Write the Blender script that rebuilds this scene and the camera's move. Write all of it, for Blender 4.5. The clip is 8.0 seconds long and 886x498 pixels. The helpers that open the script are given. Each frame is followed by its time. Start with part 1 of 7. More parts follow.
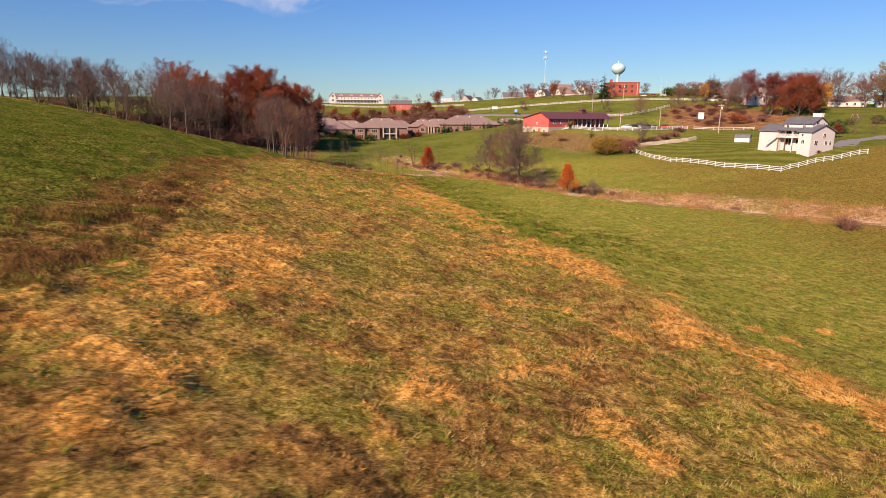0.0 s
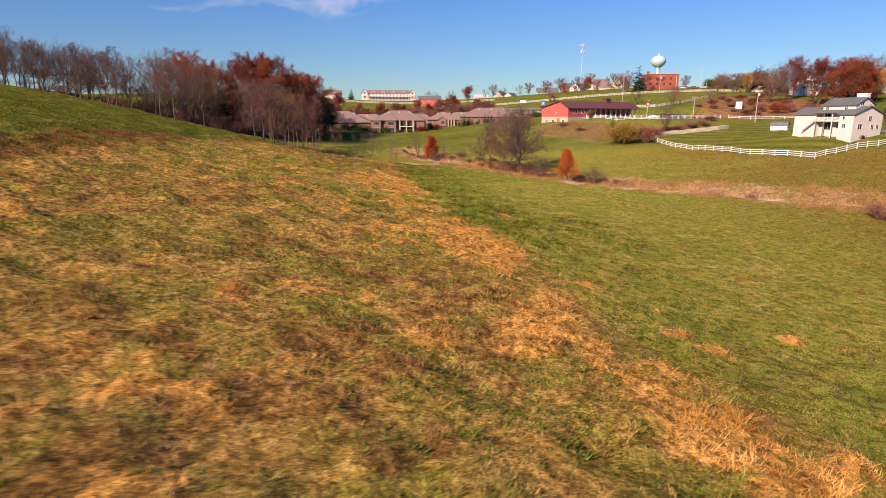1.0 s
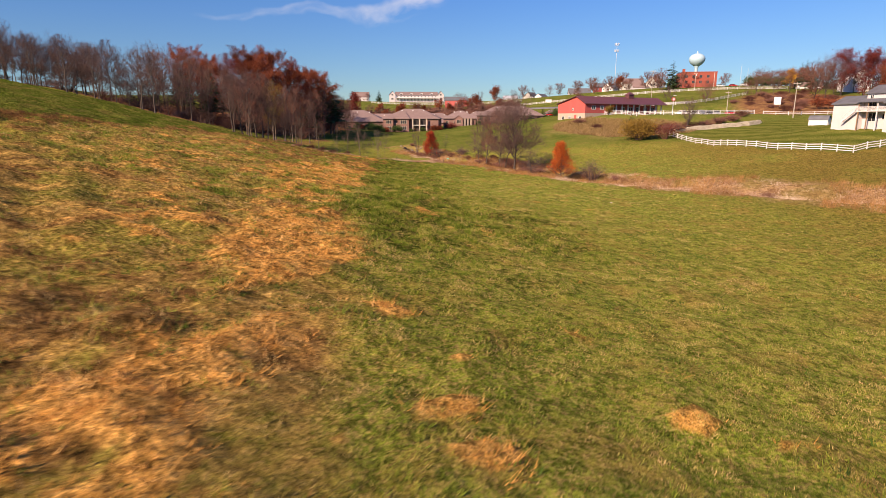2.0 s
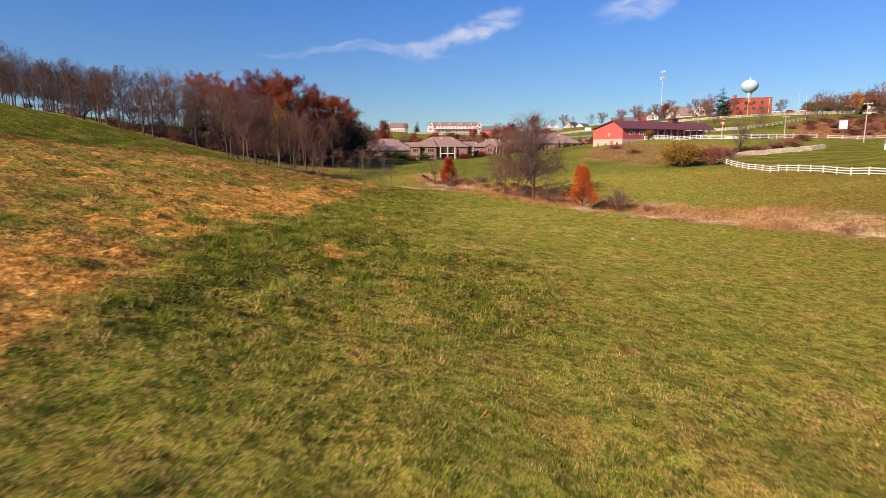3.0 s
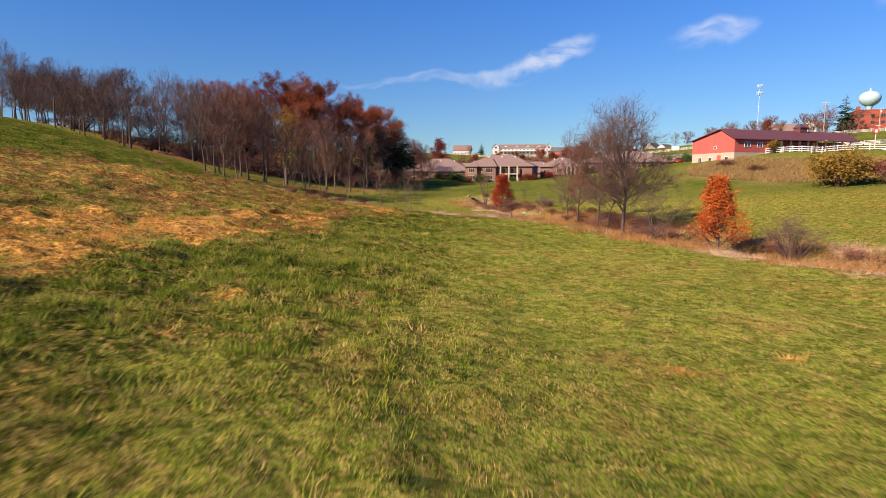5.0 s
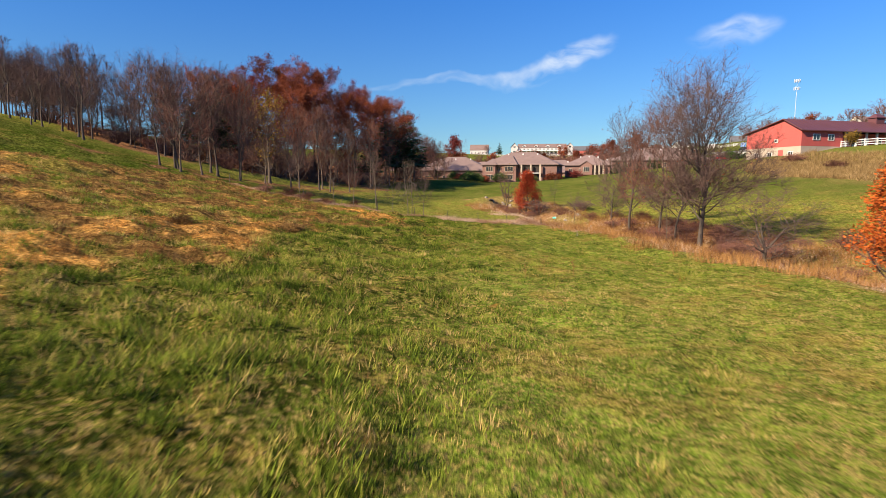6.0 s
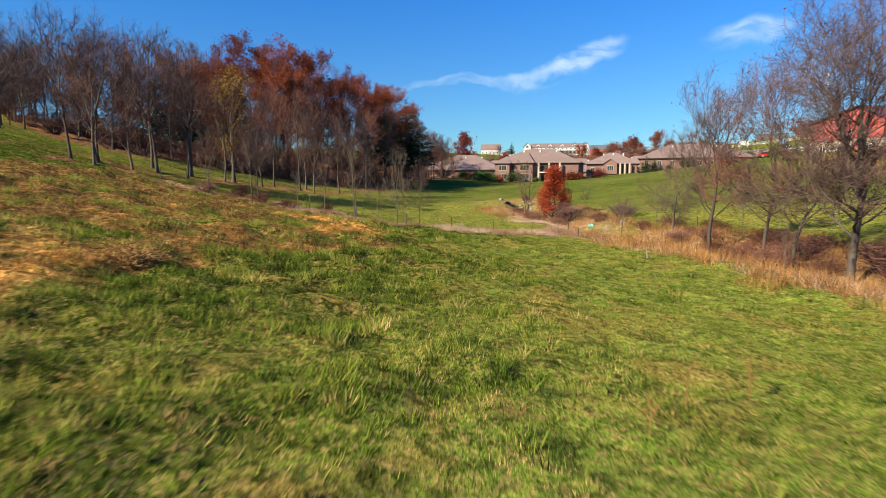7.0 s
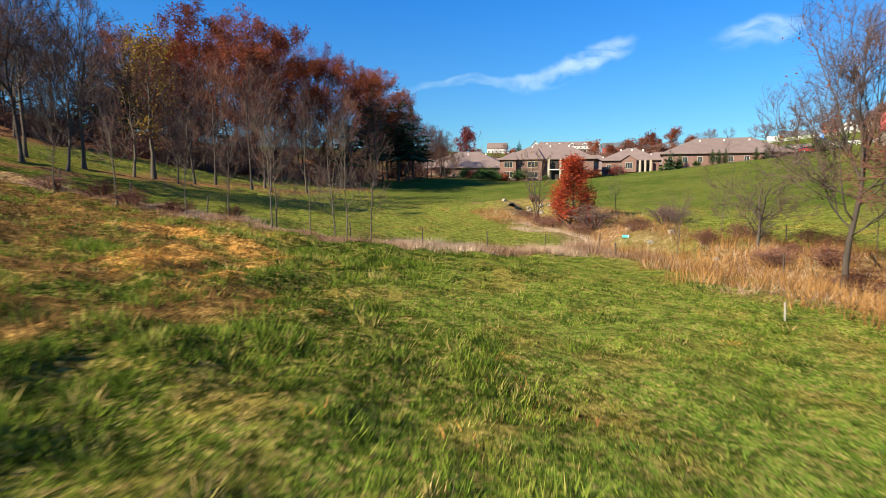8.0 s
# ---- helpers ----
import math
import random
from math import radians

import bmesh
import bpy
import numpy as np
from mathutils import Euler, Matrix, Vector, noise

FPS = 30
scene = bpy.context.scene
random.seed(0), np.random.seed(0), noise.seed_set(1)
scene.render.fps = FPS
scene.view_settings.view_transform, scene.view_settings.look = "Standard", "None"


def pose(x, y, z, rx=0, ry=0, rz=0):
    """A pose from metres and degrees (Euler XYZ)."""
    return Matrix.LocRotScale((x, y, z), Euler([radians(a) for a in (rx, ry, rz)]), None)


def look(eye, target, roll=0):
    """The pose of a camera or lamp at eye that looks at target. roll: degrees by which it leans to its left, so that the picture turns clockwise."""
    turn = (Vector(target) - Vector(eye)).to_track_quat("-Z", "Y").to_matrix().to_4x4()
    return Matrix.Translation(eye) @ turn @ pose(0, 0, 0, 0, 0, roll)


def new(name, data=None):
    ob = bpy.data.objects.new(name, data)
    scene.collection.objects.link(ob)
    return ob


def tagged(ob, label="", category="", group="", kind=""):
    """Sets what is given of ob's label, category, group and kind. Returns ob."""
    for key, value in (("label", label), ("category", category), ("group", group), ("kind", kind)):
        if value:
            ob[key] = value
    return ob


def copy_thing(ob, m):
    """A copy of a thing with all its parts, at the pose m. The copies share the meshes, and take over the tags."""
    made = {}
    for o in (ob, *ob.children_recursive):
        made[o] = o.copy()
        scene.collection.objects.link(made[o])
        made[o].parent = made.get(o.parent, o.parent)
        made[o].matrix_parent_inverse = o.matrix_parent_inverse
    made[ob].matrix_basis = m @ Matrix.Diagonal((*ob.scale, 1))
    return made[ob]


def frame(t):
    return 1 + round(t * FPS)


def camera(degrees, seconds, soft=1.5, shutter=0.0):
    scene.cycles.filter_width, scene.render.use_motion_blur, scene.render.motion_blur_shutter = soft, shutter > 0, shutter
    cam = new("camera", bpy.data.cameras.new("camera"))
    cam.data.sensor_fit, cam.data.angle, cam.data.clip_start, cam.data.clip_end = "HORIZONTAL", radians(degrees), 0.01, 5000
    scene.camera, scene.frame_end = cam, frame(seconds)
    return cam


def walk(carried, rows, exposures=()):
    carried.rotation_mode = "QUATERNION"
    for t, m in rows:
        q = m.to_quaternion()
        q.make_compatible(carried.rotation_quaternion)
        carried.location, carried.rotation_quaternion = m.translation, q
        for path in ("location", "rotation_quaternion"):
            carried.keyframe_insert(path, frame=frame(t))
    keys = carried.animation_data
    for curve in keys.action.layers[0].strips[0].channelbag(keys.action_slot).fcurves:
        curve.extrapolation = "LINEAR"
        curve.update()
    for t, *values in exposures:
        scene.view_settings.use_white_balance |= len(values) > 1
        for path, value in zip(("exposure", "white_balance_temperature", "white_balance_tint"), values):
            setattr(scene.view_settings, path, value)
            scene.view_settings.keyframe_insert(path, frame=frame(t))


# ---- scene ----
cam = camera(76.1, 8.0, soft=0.8, shutter=0.2)
METRES, EYE, TILT, LEAN, TURN = 150.0, 16.25, -13.25, -0.25, 0.0
ROWS = [
    (0.0, 0.0, 0.0, 0.0, -0.0, -0.0, -0.0),
    (0.5, 0.0452, 0.0381, -0.0069, 2.24, 0.02, -0.44),
    (1.0, 0.086, 0.0784, -0.0119, 4.38, 0.07, -0.84),
    (1.5, 0.1256, 0.1243, -0.0141, 6.58, 0.08, -1.32),
    (2.0, 0.1594, 0.1716, -0.0117, 8.28, 0.48, -1.72),
    (3.5, 0.1961, 0.3424, 0.0104, 14.78, 4.98, -3.15),
    (4.0, 0.1896, 0.4011, 0.0201, 16.3, 5.73, -3.5),
    (4.5, 0.1769, 0.4639, 0.0316, 18.15, 5.73, -3.91),
    (6.0, 0.1196, 0.6503, 0.0687, 21.21, 5.7, -4.72),
    (6.5, 0.0971, 0.7128, 0.0819, 21.88, 5.73, -4.8),
    (7.0, 0.0752, 0.7727, 0.0945, 22.26, 5.78, -4.92),
    (7.5, 0.056, 0.8359, 0.1077, 22.63, 5.82, -5.0),
    (8.0, 0.0416, 0.8955, 0.1199, 23.01, 5.8, -5.08),
]
EXPOSURES = [(0.0, 0.74, 7900, 24), (4.5, 0.82, 7700, 20), (6.0, 0.97, 7350, 10), (8.0, 1.06, 6650, -5)]
walk(cam, [(t, pose(0, 0, EYE, TILT, LEAN, TURN) @ pose(METRES * x, METRES * y, METRES * z, 90 + pitch, roll, yaw)) for t, x, y, z, yaw, pitch, roll in ROWS], EXPOSURES)

# ---- sky, sun ----
SUN_FROM = Vector((-0.58, -0.81, 0.0)).normalized()
SUN_UP = radians(31)
world = bpy.data.worlds.new("sky")
scene.world = world
world.use_nodes = True
wn, wl = world.node_tree.nodes, world.node_tree.links
wn.clear()
sky = wn.new("ShaderNodeTexSky")
sky.sky_type, sky.sun_disc = "NISHITA", False
sky.sun_elevation = SUN_UP
sky.sun_rotation = math.atan2(SUN_FROM.x, SUN_FROM.y)
sky.altitude, sky.air_density, sky.dust_density, sky.ozone_density = 300, 1.0, 0.25, 3.0
back = wn.new("ShaderNodeBackground")
back.inputs["Strength"].default_value = 0.052
out = wn.new("ShaderNodeOutputWorld")

# thin cirrus: wisps along two streaks high over the far hill
coord = wn.new("ShaderNodeTexCoord")


def streak(azimuth, height, wide, tall, slant, amount):
    """A feathered cirrus streak round one direction of the sky, in tangents from it."""
    ahead = Vector((math.sin(azimuth) * math.cos(height), math.cos(azimuth) * math.cos(height), math.sin(height)))
    side = Vector((math.cos(azimuth), -math.sin(azimuth), 0))
    up = side.cross(ahead)
    u2 = side * math.cos(slant) + up * math.sin(slant)
    v2 = up * math.cos(slant) - side * math.sin(slant)
    warp = wn.new("ShaderNodeTexNoise")
    warp.inputs["Scale"].default_value = 7
    warp.inputs["Detail"].default_value = 4
    wl.new(coord.outputs["Generated"], warp.inputs["Vector"])
    off = wn.new("ShaderNodeVectorMath")
    off.operation = "MULTIPLY_ADD"
    wl.new(warp.outputs["Color"], off.inputs[0])
    off.inputs[1].default_value = (0.1, 0.1, 0.1)
    wl.new(coord.outputs["Generated"], off.inputs[2])
    sub = wn.new("ShaderNodeVectorMath")
    sub.operation = "SUBTRACT"
    wl.new(off.outputs[0], sub.inputs[0])
    sub.inputs[1].default_value = ahead + Vector((0.05, 0.05, 0.05))
    squares = []
    for axis, size in ((u2, wide), (v2, tall)):
        d = wn.new("ShaderNodeVectorMath")
        d.operation = "DOT_PRODUCT"
        wl.new(sub.outputs[0], d.inputs[0])
        d.inputs[1].default_value = axis / size
        q = wn.new("ShaderNodeMath")
        q.operation = "POWER"
        a = wn.new("ShaderNodeMath")
        a.operation = "ABSOLUTE"
        wl.new(d.outputs["Value"], a.inputs[0])
        wl.new(a.outputs[0], q.inputs[0])
        q.inputs[1].default_value = 2
        squares.append(q)
    total = wn.new("ShaderNodeMath")
    total.operation = "ADD"
    wl.new(squares[0].outputs[0], total.inputs[0])
    wl.new(squares[1].outputs[0], total.inputs[1])
    fall = wn.new("ShaderNodeMapRange")
    fall.inputs["From Min"].default_value, fall.inputs["From Max"].default_value = 1.0, 0.0
    fall.interpolation_type = "SMOOTHSTEP"
    wl.new(total.outputs[0], fall.inputs["Value"])
    m = wn.new("ShaderNodeMapping")
    m.vector_type = "POINT"
    m.inputs["Scale"].default_value = (9, 9, 26)
    wl.new(off.outputs[0], m.inputs["Vector"])
    fibre = wn.new("ShaderNodeTexNoise")
    fibre.inputs["Scale"].default_value, fibre.inputs["Detail"].default_value = 1.6, 7
    wl.new(m.outputs[0], fibre.inputs["Vector"])
    thin = wn.new("ShaderNodeMapRange")
    thin.inputs["From Min"].default_value, thin.inputs["From Max"].default_value = 0.36, 0.7
    wl.new(fibre.outputs["Fac"], thin.inputs["Value"])
    mul = wn.new("ShaderNodeMath")
    mul.operation = "MULTIPLY"
    wl.new(fall.outputs[0], mul.inputs[0])
    wl.new(thin.outputs[0], mul.inputs[1])
    amt = wn.new("ShaderNodeMath")
    amt.operation = "MULTIPLY"
    wl.new(mul.outputs[0], amt.inputs[0])
    amt.inputs[1].default_value = amount
    return amt


STREAKS = [
    (radians(-20.5), radians(9.9), 0.20, 0.010, radians(1), 0.3),
    (radians(-9.4), radians(11.8), 0.09, 0.026, radians(26), 0.8),
    (radians(-13.5), radians(10.4), 0.10, 0.018, radians(5), 0.5),
    (radians(4.8), radians(12.6), 0.075, 0.03, radians(8), 0.5),
    (radians(21.0), radians(15.0), 0.09, 0.03, radians(15), 0.4),
]
cover = None
for s in STREAKS:
    piece = streak(*s)
    if cover is None:
        cover = piece
        continue
    top = wn.new("ShaderNodeMath")
    top.operation = "MAXIMUM"
    wl.new(cover.outputs[0], top.inputs[0])
    wl.new(piece.outputs[0], top.inputs[1])
    cover = top
tint = wn.new("ShaderNodeMix")
tint.data_type = "RGBA"
tint.blend_type = "MULTIPLY"
tint.inputs["Factor"].default_value = 1.0
part_z = wn.new("ShaderNodeSeparateXYZ")
wl.new(coord.outputs["Generated"], part_z.inputs[0])
climb = wn.new("ShaderNodeMapRange")
climb.inputs["From Min"].default_value, climb.inputs["From Max"].default_value = 0.0, 0.42
wl.new(part_z.outputs["Z"], climb.inputs["Value"])
hue = wn.new("ShaderNodeMix")
hue.data_type = "RGBA"
hue.inputs[6].default_value, hue.inputs[7].default_value = (0.68, 0.97, 1.14, 1), (0.17, 1.0, 2.2, 1)
wl.new(climb.outputs[0], hue.inputs["Factor"])
wl.new(hue.outputs[2], tint.inputs[7])
wl.new(sky.outputs["Color"], tint.inputs[6])
clouded = wn.new("ShaderNodeMix")
clouded.data_type = "RGBA"
clouded.inputs[7].default_value = (9.0, 10.2, 11.8, 1)
wl.new(cover.outputs[0], clouded.inputs["Factor"])
wl.new(tint.outputs[2], clouded.inputs[6])
wl.new(clouded.outputs[2], back.inputs["Color"])
wl.new(back.outputs[0], out.inputs["Surface"])

sun_lamp = bpy.data.lights.new("sun", "SUN")
sun_lamp.energy, sun_lamp.angle, sun_lamp.color = 5.6, radians(0.53), (1.0, 0.88, 0.7)
sun_ob = new("sun", sun_lamp)
sun_dir = SUN_FROM * math.cos(SUN_UP) + Vector((0, 0, math.sin(SUN_UP)))
sun_ob.matrix_world = look(sun_dir * 100, (0, 0, 0))

# ---- materials ----


def material(name, colour, rough=0.8, vary=0.25, scale=2.0, fine=18.0, bump=0.25, metal=0.0, second=None, island=False, spec=0.3, stretch=(1, 1, 1)):
    """Two scales of noise vary the colour, a fine one the relief. island: tone by loose piece."""
    m = bpy.data.materials.new(name)
    m.use_nodes = True
    n, l = m.node_tree.nodes, m.node_tree.links
    b = n["Principled BSDF"]
    b.inputs["Roughness"].default_value = rough
    b.inputs["Metallic"].default_value = metal
    b.inputs["Specular IOR Level"].default_value = spec
    geo = n.new("ShaderNodeNewGeometry")
    mp = n.new("ShaderNodeMapping")
    mp.inputs["Scale"].default_value = stretch
    l.new(geo.outputs["Position"], mp.inputs["Vector"])
    big, small = n.new("ShaderNodeTexNoise"), n.new("ShaderNodeTexNoise")
    for node, sc, det in ((big, scale, 3), (small, fine, 4)):
        node.inputs["Scale"].default_value, node.inputs["Detail"].default_value = sc, det
        l.new(mp.outputs[0], node.inputs["Vector"])
    dark = tuple(c * (1 - vary) for c in colour)
    light = second or tuple(min(0.9, c * (1 + vary)) for c in colour)
    mix = n.new("ShaderNodeMix")
    mix.data_type = "RGBA"
    mix.inputs[6].default_value, mix.inputs[7].default_value = (*dark, 1), (*light, 1)
    add = n.new("ShaderNodeMath")
    add.operation = "MULTIPLY_ADD"
    l.new(small.outputs["Fac"], add.inputs[0])
    add.inputs[1].default_value = 0.6
    l.new(big.outputs["Fac"], add.inputs[2])
    ramp = n.new("ShaderNodeMapRange")
    ramp.inputs["From Min"].default_value, ramp.inputs["From Max"].default_value = 0.5, 1.1
    l.new(add.outputs[0], ramp.inputs["Value"])
    fac = ramp.outputs[0]
    if island:
        isl = n.new("ShaderNodeMath")
        isl.operation = "MULTIPLY_ADD"
        l.new(geo.outputs["Random Per Island"], isl.inputs[0])
        isl.inputs[1].default_value = 0.7
        half = n.new("ShaderNodeMath")
        half.operation = "MULTIPLY"
        l.new(fac, half.inputs[0])
        half.inputs[1].default_value = 0.45
        l.new(half.outputs[0], isl.inputs[2])
        fac = isl.outputs[0]
    else:
        info = n.new("ShaderNodeObjectInfo")
        isl = n.new("ShaderNodeMath")
        isl.operation = "MULTIPLY_ADD"
        l.new(info.outputs["Random"], isl.inputs[0])
        isl.inputs[1].default_value = 0.35
        half = n.new("ShaderNodeMath")
        half.operation = "MULTIPLY"
        l.new(fac, half.inputs[0])
        half.inputs[1].default_value = 0.7
        l.new(half.outputs[0], isl.inputs[2])
        fac = isl.outputs[0]
    l.new(fac, mix.inputs["Factor"])
    l.new(mix.outputs[2], b.inputs["Base Color"])
    if bump:
        bp = n.new("ShaderNodeBump")
        bp.inputs["Strength"].default_value = bump
        bp.inputs["Distance"].default_value = 0.05
        l.new(small.outputs["Fac"], bp.inputs["Height"])
        l.new(bp.outputs[0], b.inputs["Normal"])
    return m


def leafy(name, dark, light, rough=0.7, through_light=0.25):
    """Leaves and blades: tone by piece, part of the light goes through."""
    m = material(name, dark, rough, second=light, scale=0.5, fine=3, bump=0, island=True, spec=0.06)
    n, l = m.node_tree.nodes, m.node_tree.links
    b = n["Principled BSDF"]
    tr = n.new("ShaderNodeBsdfTranslucent")
    mixed = n.new("ShaderNodeMixShader")
    mixed.inputs[0].default_value = through_light
    colour = b.inputs["Base Color"].links[0].from_socket
    l.new(colour, tr.inputs["Color"])
    l.new(b.outputs[0], mixed.inputs[1])
    l.new(tr.outputs[0], mixed.inputs[2])
    l.new(mixed.outputs[0], n["Material Output"].inputs["Surface"])
    return m


def pane_glass(name, tone):
    m = bpy.data.materials.new(name)
    m.use_nodes = True
    b = m.node_tree.nodes["Principled BSDF"]
    b.inputs["Base Color"].default_value = (*tone, 1)
    b.inputs["Roughness"].default_value = 0.06
    b.inputs["Specular IOR Level"].default_value = 0.7
    return m


M_BARK = material("bark_grey", (0.085, 0.066, 0.055), 0.9, 0.4, 3, 30, 0.6, spec=0.08, stretch=(1, 1, 0.3))
M_BARK_PALE = material("bark_pale", (0.125, 0.094, 0.074), 0.9, 0.35, 3, 30, 0.5, spec=0.08, stretch=(1, 1, 0.3))
M_TWIG = material("twig_brown", (0.1, 0.063, 0.056), 0.9, 0.35, 0.3, 2, 0, island=True, spec=0.03)
M_TWIG_PINK = material("twig_russet", (0.15, 0.071, 0.054), 0.9, 0.35, 0.3, 2, 0, island=True, spec=0.03)
M_OAK = leafy("leaf_russet", (0.11, 0.03, 0.018), (0.3, 0.08, 0.036))
M_OAK_DARK = leafy("leaf_maroon", (0.078, 0.0156, 0.0156), (0.221, 0.039, 0.0286))
M_ORANGE = leafy("leaf_orange", (0.3, 0.055, 0.016), (0.6, 0.15, 0.034))
M_RED = leafy("leaf_red", (0.2, 0.03, 0.018), (0.45, 0.075, 0.03))
M_YELLOW = leafy("leaf_yellow", (0.312, 0.156, 0.0195), (0.65, 0.325, 0.052))
M_OLIVE = leafy("leaf_olive", (0.13, 0.091, 0.0195), (0.312, 0.182, 0.039))
M_NEEDLE = leafy("needle_green", (0.0156, 0.0325, 0.0156), (0.065, 0.0975, 0.039), through_light=0.1)
M_SHRUB = leafy("shrub_green", (0.026, 0.0585, 0.0156), (0.078, 0.117, 0.0325), through_light=0.1)

M_WHITE = material("white_vinyl", (0.6, 0.58, 0.57), 0.5, 0.08, 0.8, 12, 0.05)
M_SIDING = material("white_siding", (0.5, 0.45, 0.45), 0.6, 0.07, 0.5, 14, 0.08)
M_CREAM = material("cream_siding", (0.5, 0.46, 0.4), 0.6, 0.08, 0.5, 14, 0.08)
M_SHINGLE = material("grey_shingle", (0.10, 0.10, 0.11), 0.9, 0.3, 0.6, 20, 0.4)
M_SHINGLE_TAN = material("brown_shingle", (0.19, 0.13, 0.118), 0.9, 0.22, 0.6, 20, 0.4)
M_ROOF_MAROON = material("maroon_metal_roof", (0.11, 0.042, 0.045), 0.5, 0.15, 0.4, 15, 0.1)
M_RED_WALL = material("red_painted_board", (0.42, 0.085, 0.075), 0.7, 0.12, 0.6, 10, 0.15, stretch=(1, 1, 0.15))
M_TAN_WALL = material("tan_block", (0.38, 0.31, 0.25), 0.85, 0.12, 0.8, 15, 0.2)
M_BRICK = material("brown_brick", (0.18, 0.1, 0.085), 0.9, 0.25, 1.5, 25, 0.3)
M_BRICK_RED = material("red_brick", (0.27, 0.065, 0.045), 0.9, 0.15, 0.8, 15, 0.3)
M_ROCK = material("creek_rock", (0.27, 0.22, 0.17), 0.9, 0.35, 1.5, 14, 0.5)
M_STONE = material("pale_stone", (0.48, 0.41, 0.33), 0.9, 0.3, 1.5, 14, 0.5)
M_GLASS = pane_glass("dark_window_glass", (0.025, 0.03, 0.035))
# near-black for painted shade in porches and the culvert, and for balcony rails
M_SHADE = material("shade_and_rail_dark", (0.035, 0.028, 0.025), 0.9, 0.2)
M_TANK = material("pale_blue_tank_paint", (0.34, 0.49, 0.57), 0.45, 0.06, 0.15, 3, 0.02)
M_STEEL = material("galvanised_steel", (0.55, 0.56, 0.57), 0.45, 0.12, 1, 10, 0.05, metal=0.3)
M_POLE = material("weathered_pole_wood", (0.36, 0.31, 0.26), 0.85, 0.2, 2, 20, 0.3, stretch=(1, 1, 0.2))
M_ASPHALT = material("asphalt", (0.06, 0.058, 0.056), 0.9, 0.25, 0.4, 15, 0.2)
M_ROAD = material("road_grey", (0.16, 0.15, 0.145), 0.9, 0.2, 0.3, 12, 0.2)
M_DECK = material("deck_wood", (0.22, 0.13, 0.08), 0.8, 0.25, 2, 20, 0.3)
M_TYRE = material("tyre_rubber", (0.02, 0.02, 0.02), 0.9, 0.2)
M_BLUE = material("blue_sign_paint", (0.05, 0.2, 0.55), 0.5, 0.08)
M_CAR_RED = material("car_paint_red", (0.45, 0.02, 0.02), 0.25, 0.05, bump=0, spec=0.6)
M_CAR_WHITE = material("car_paint_white", (0.7, 0.7, 0.7), 0.25, 0.05, bump=0, spec=0.6)
M_CAR_DARK = material("car_paint_dark", (0.03, 0.03, 0.035), 0.25, 0.05, bump=0, spec=0.6)
M_CAR_SILVER = material("car_paint_silver", (0.4, 0.41, 0.43), 0.25, 0.05, bump=0, spec=0.6, metal=0.4)
M_PIPE = material("corrugated_pipe", (0.05, 0.05, 0.055), 0.6, 0.2)
M_TEAL = material("teal_plastic", (0.12, 0.5, 0.42), 0.4, 0.06)



def turf(name, tones, through_light=0.12):
    """Blades whose tone runs over the given colours, tuft by tuft."""
    m = leafy(name, tones[0], tones[-1], through_light=through_light)
    n, l = m.node_tree.nodes, m.node_tree.links
    a = n.new("ShaderNodeAttribute")
    a.attribute_name = "tone"
    r = n.new("ShaderNodeValToRGB")
    while len(r.color_ramp.elements) < len(tones):
        r.color_ramp.elements.new(0.5)
    for i, (e, c) in enumerate(zip(r.color_ramp.elements, tones)):
        e.position, e.color = i / (len(tones) - 1), (*c, 1)
    l.new(a.outputs["Fac"], r.inputs["Fac"])
    for kind in ("Principled BSDF", "Translucent BSDF"):
        b = n[kind]
        l.new(r.outputs["Color"], b.inputs["Base Color" if kind[0] == "P" else "Color"])
    return m


M_GRASS = turf("grass_green", [(0.022, 0.04, 0.005), (0.07, 0.105, 0.01), (0.16, 0.22, 0.026), (0.285, 0.31, 0.044), (0.48, 0.34, 0.12), (0.68, 0.45, 0.19)], 0.3)
M_STRAW = turf("grass_straw", [(0.24, 0.105, 0.028), (0.5, 0.235, 0.056), (0.67, 0.335, 0.095), (0.78, 0.45, 0.16)], 0.2)
M_WEED = turf("weed_brown", [(0.075, 0.036, 0.017), (0.23, 0.11, 0.038), (0.44, 0.23, 0.085)], 0.15)
M_WEED_LEAF = leafy("weed_leaf", (0.13, 0.068, 0.026), (0.3, 0.17, 0.06), through_light=0.15)
M_HERB = turf("herb_green", [(0.022, 0.04, 0.008), (0.06, 0.1, 0.014), (0.13, 0.17, 0.025)], 0.12)
M_BANK = turf("bank_tan", [(0.13, 0.08, 0.035), (0.27, 0.175, 0.075), (0.42, 0.29, 0.14)], 0.15)
M_REED = turf("reed_pinkish", [(0.2, 0.1, 0.064), (0.39, 0.235, 0.15), (0.6, 0.42, 0.295), (0.7, 0.54, 0.41)], 0.2)

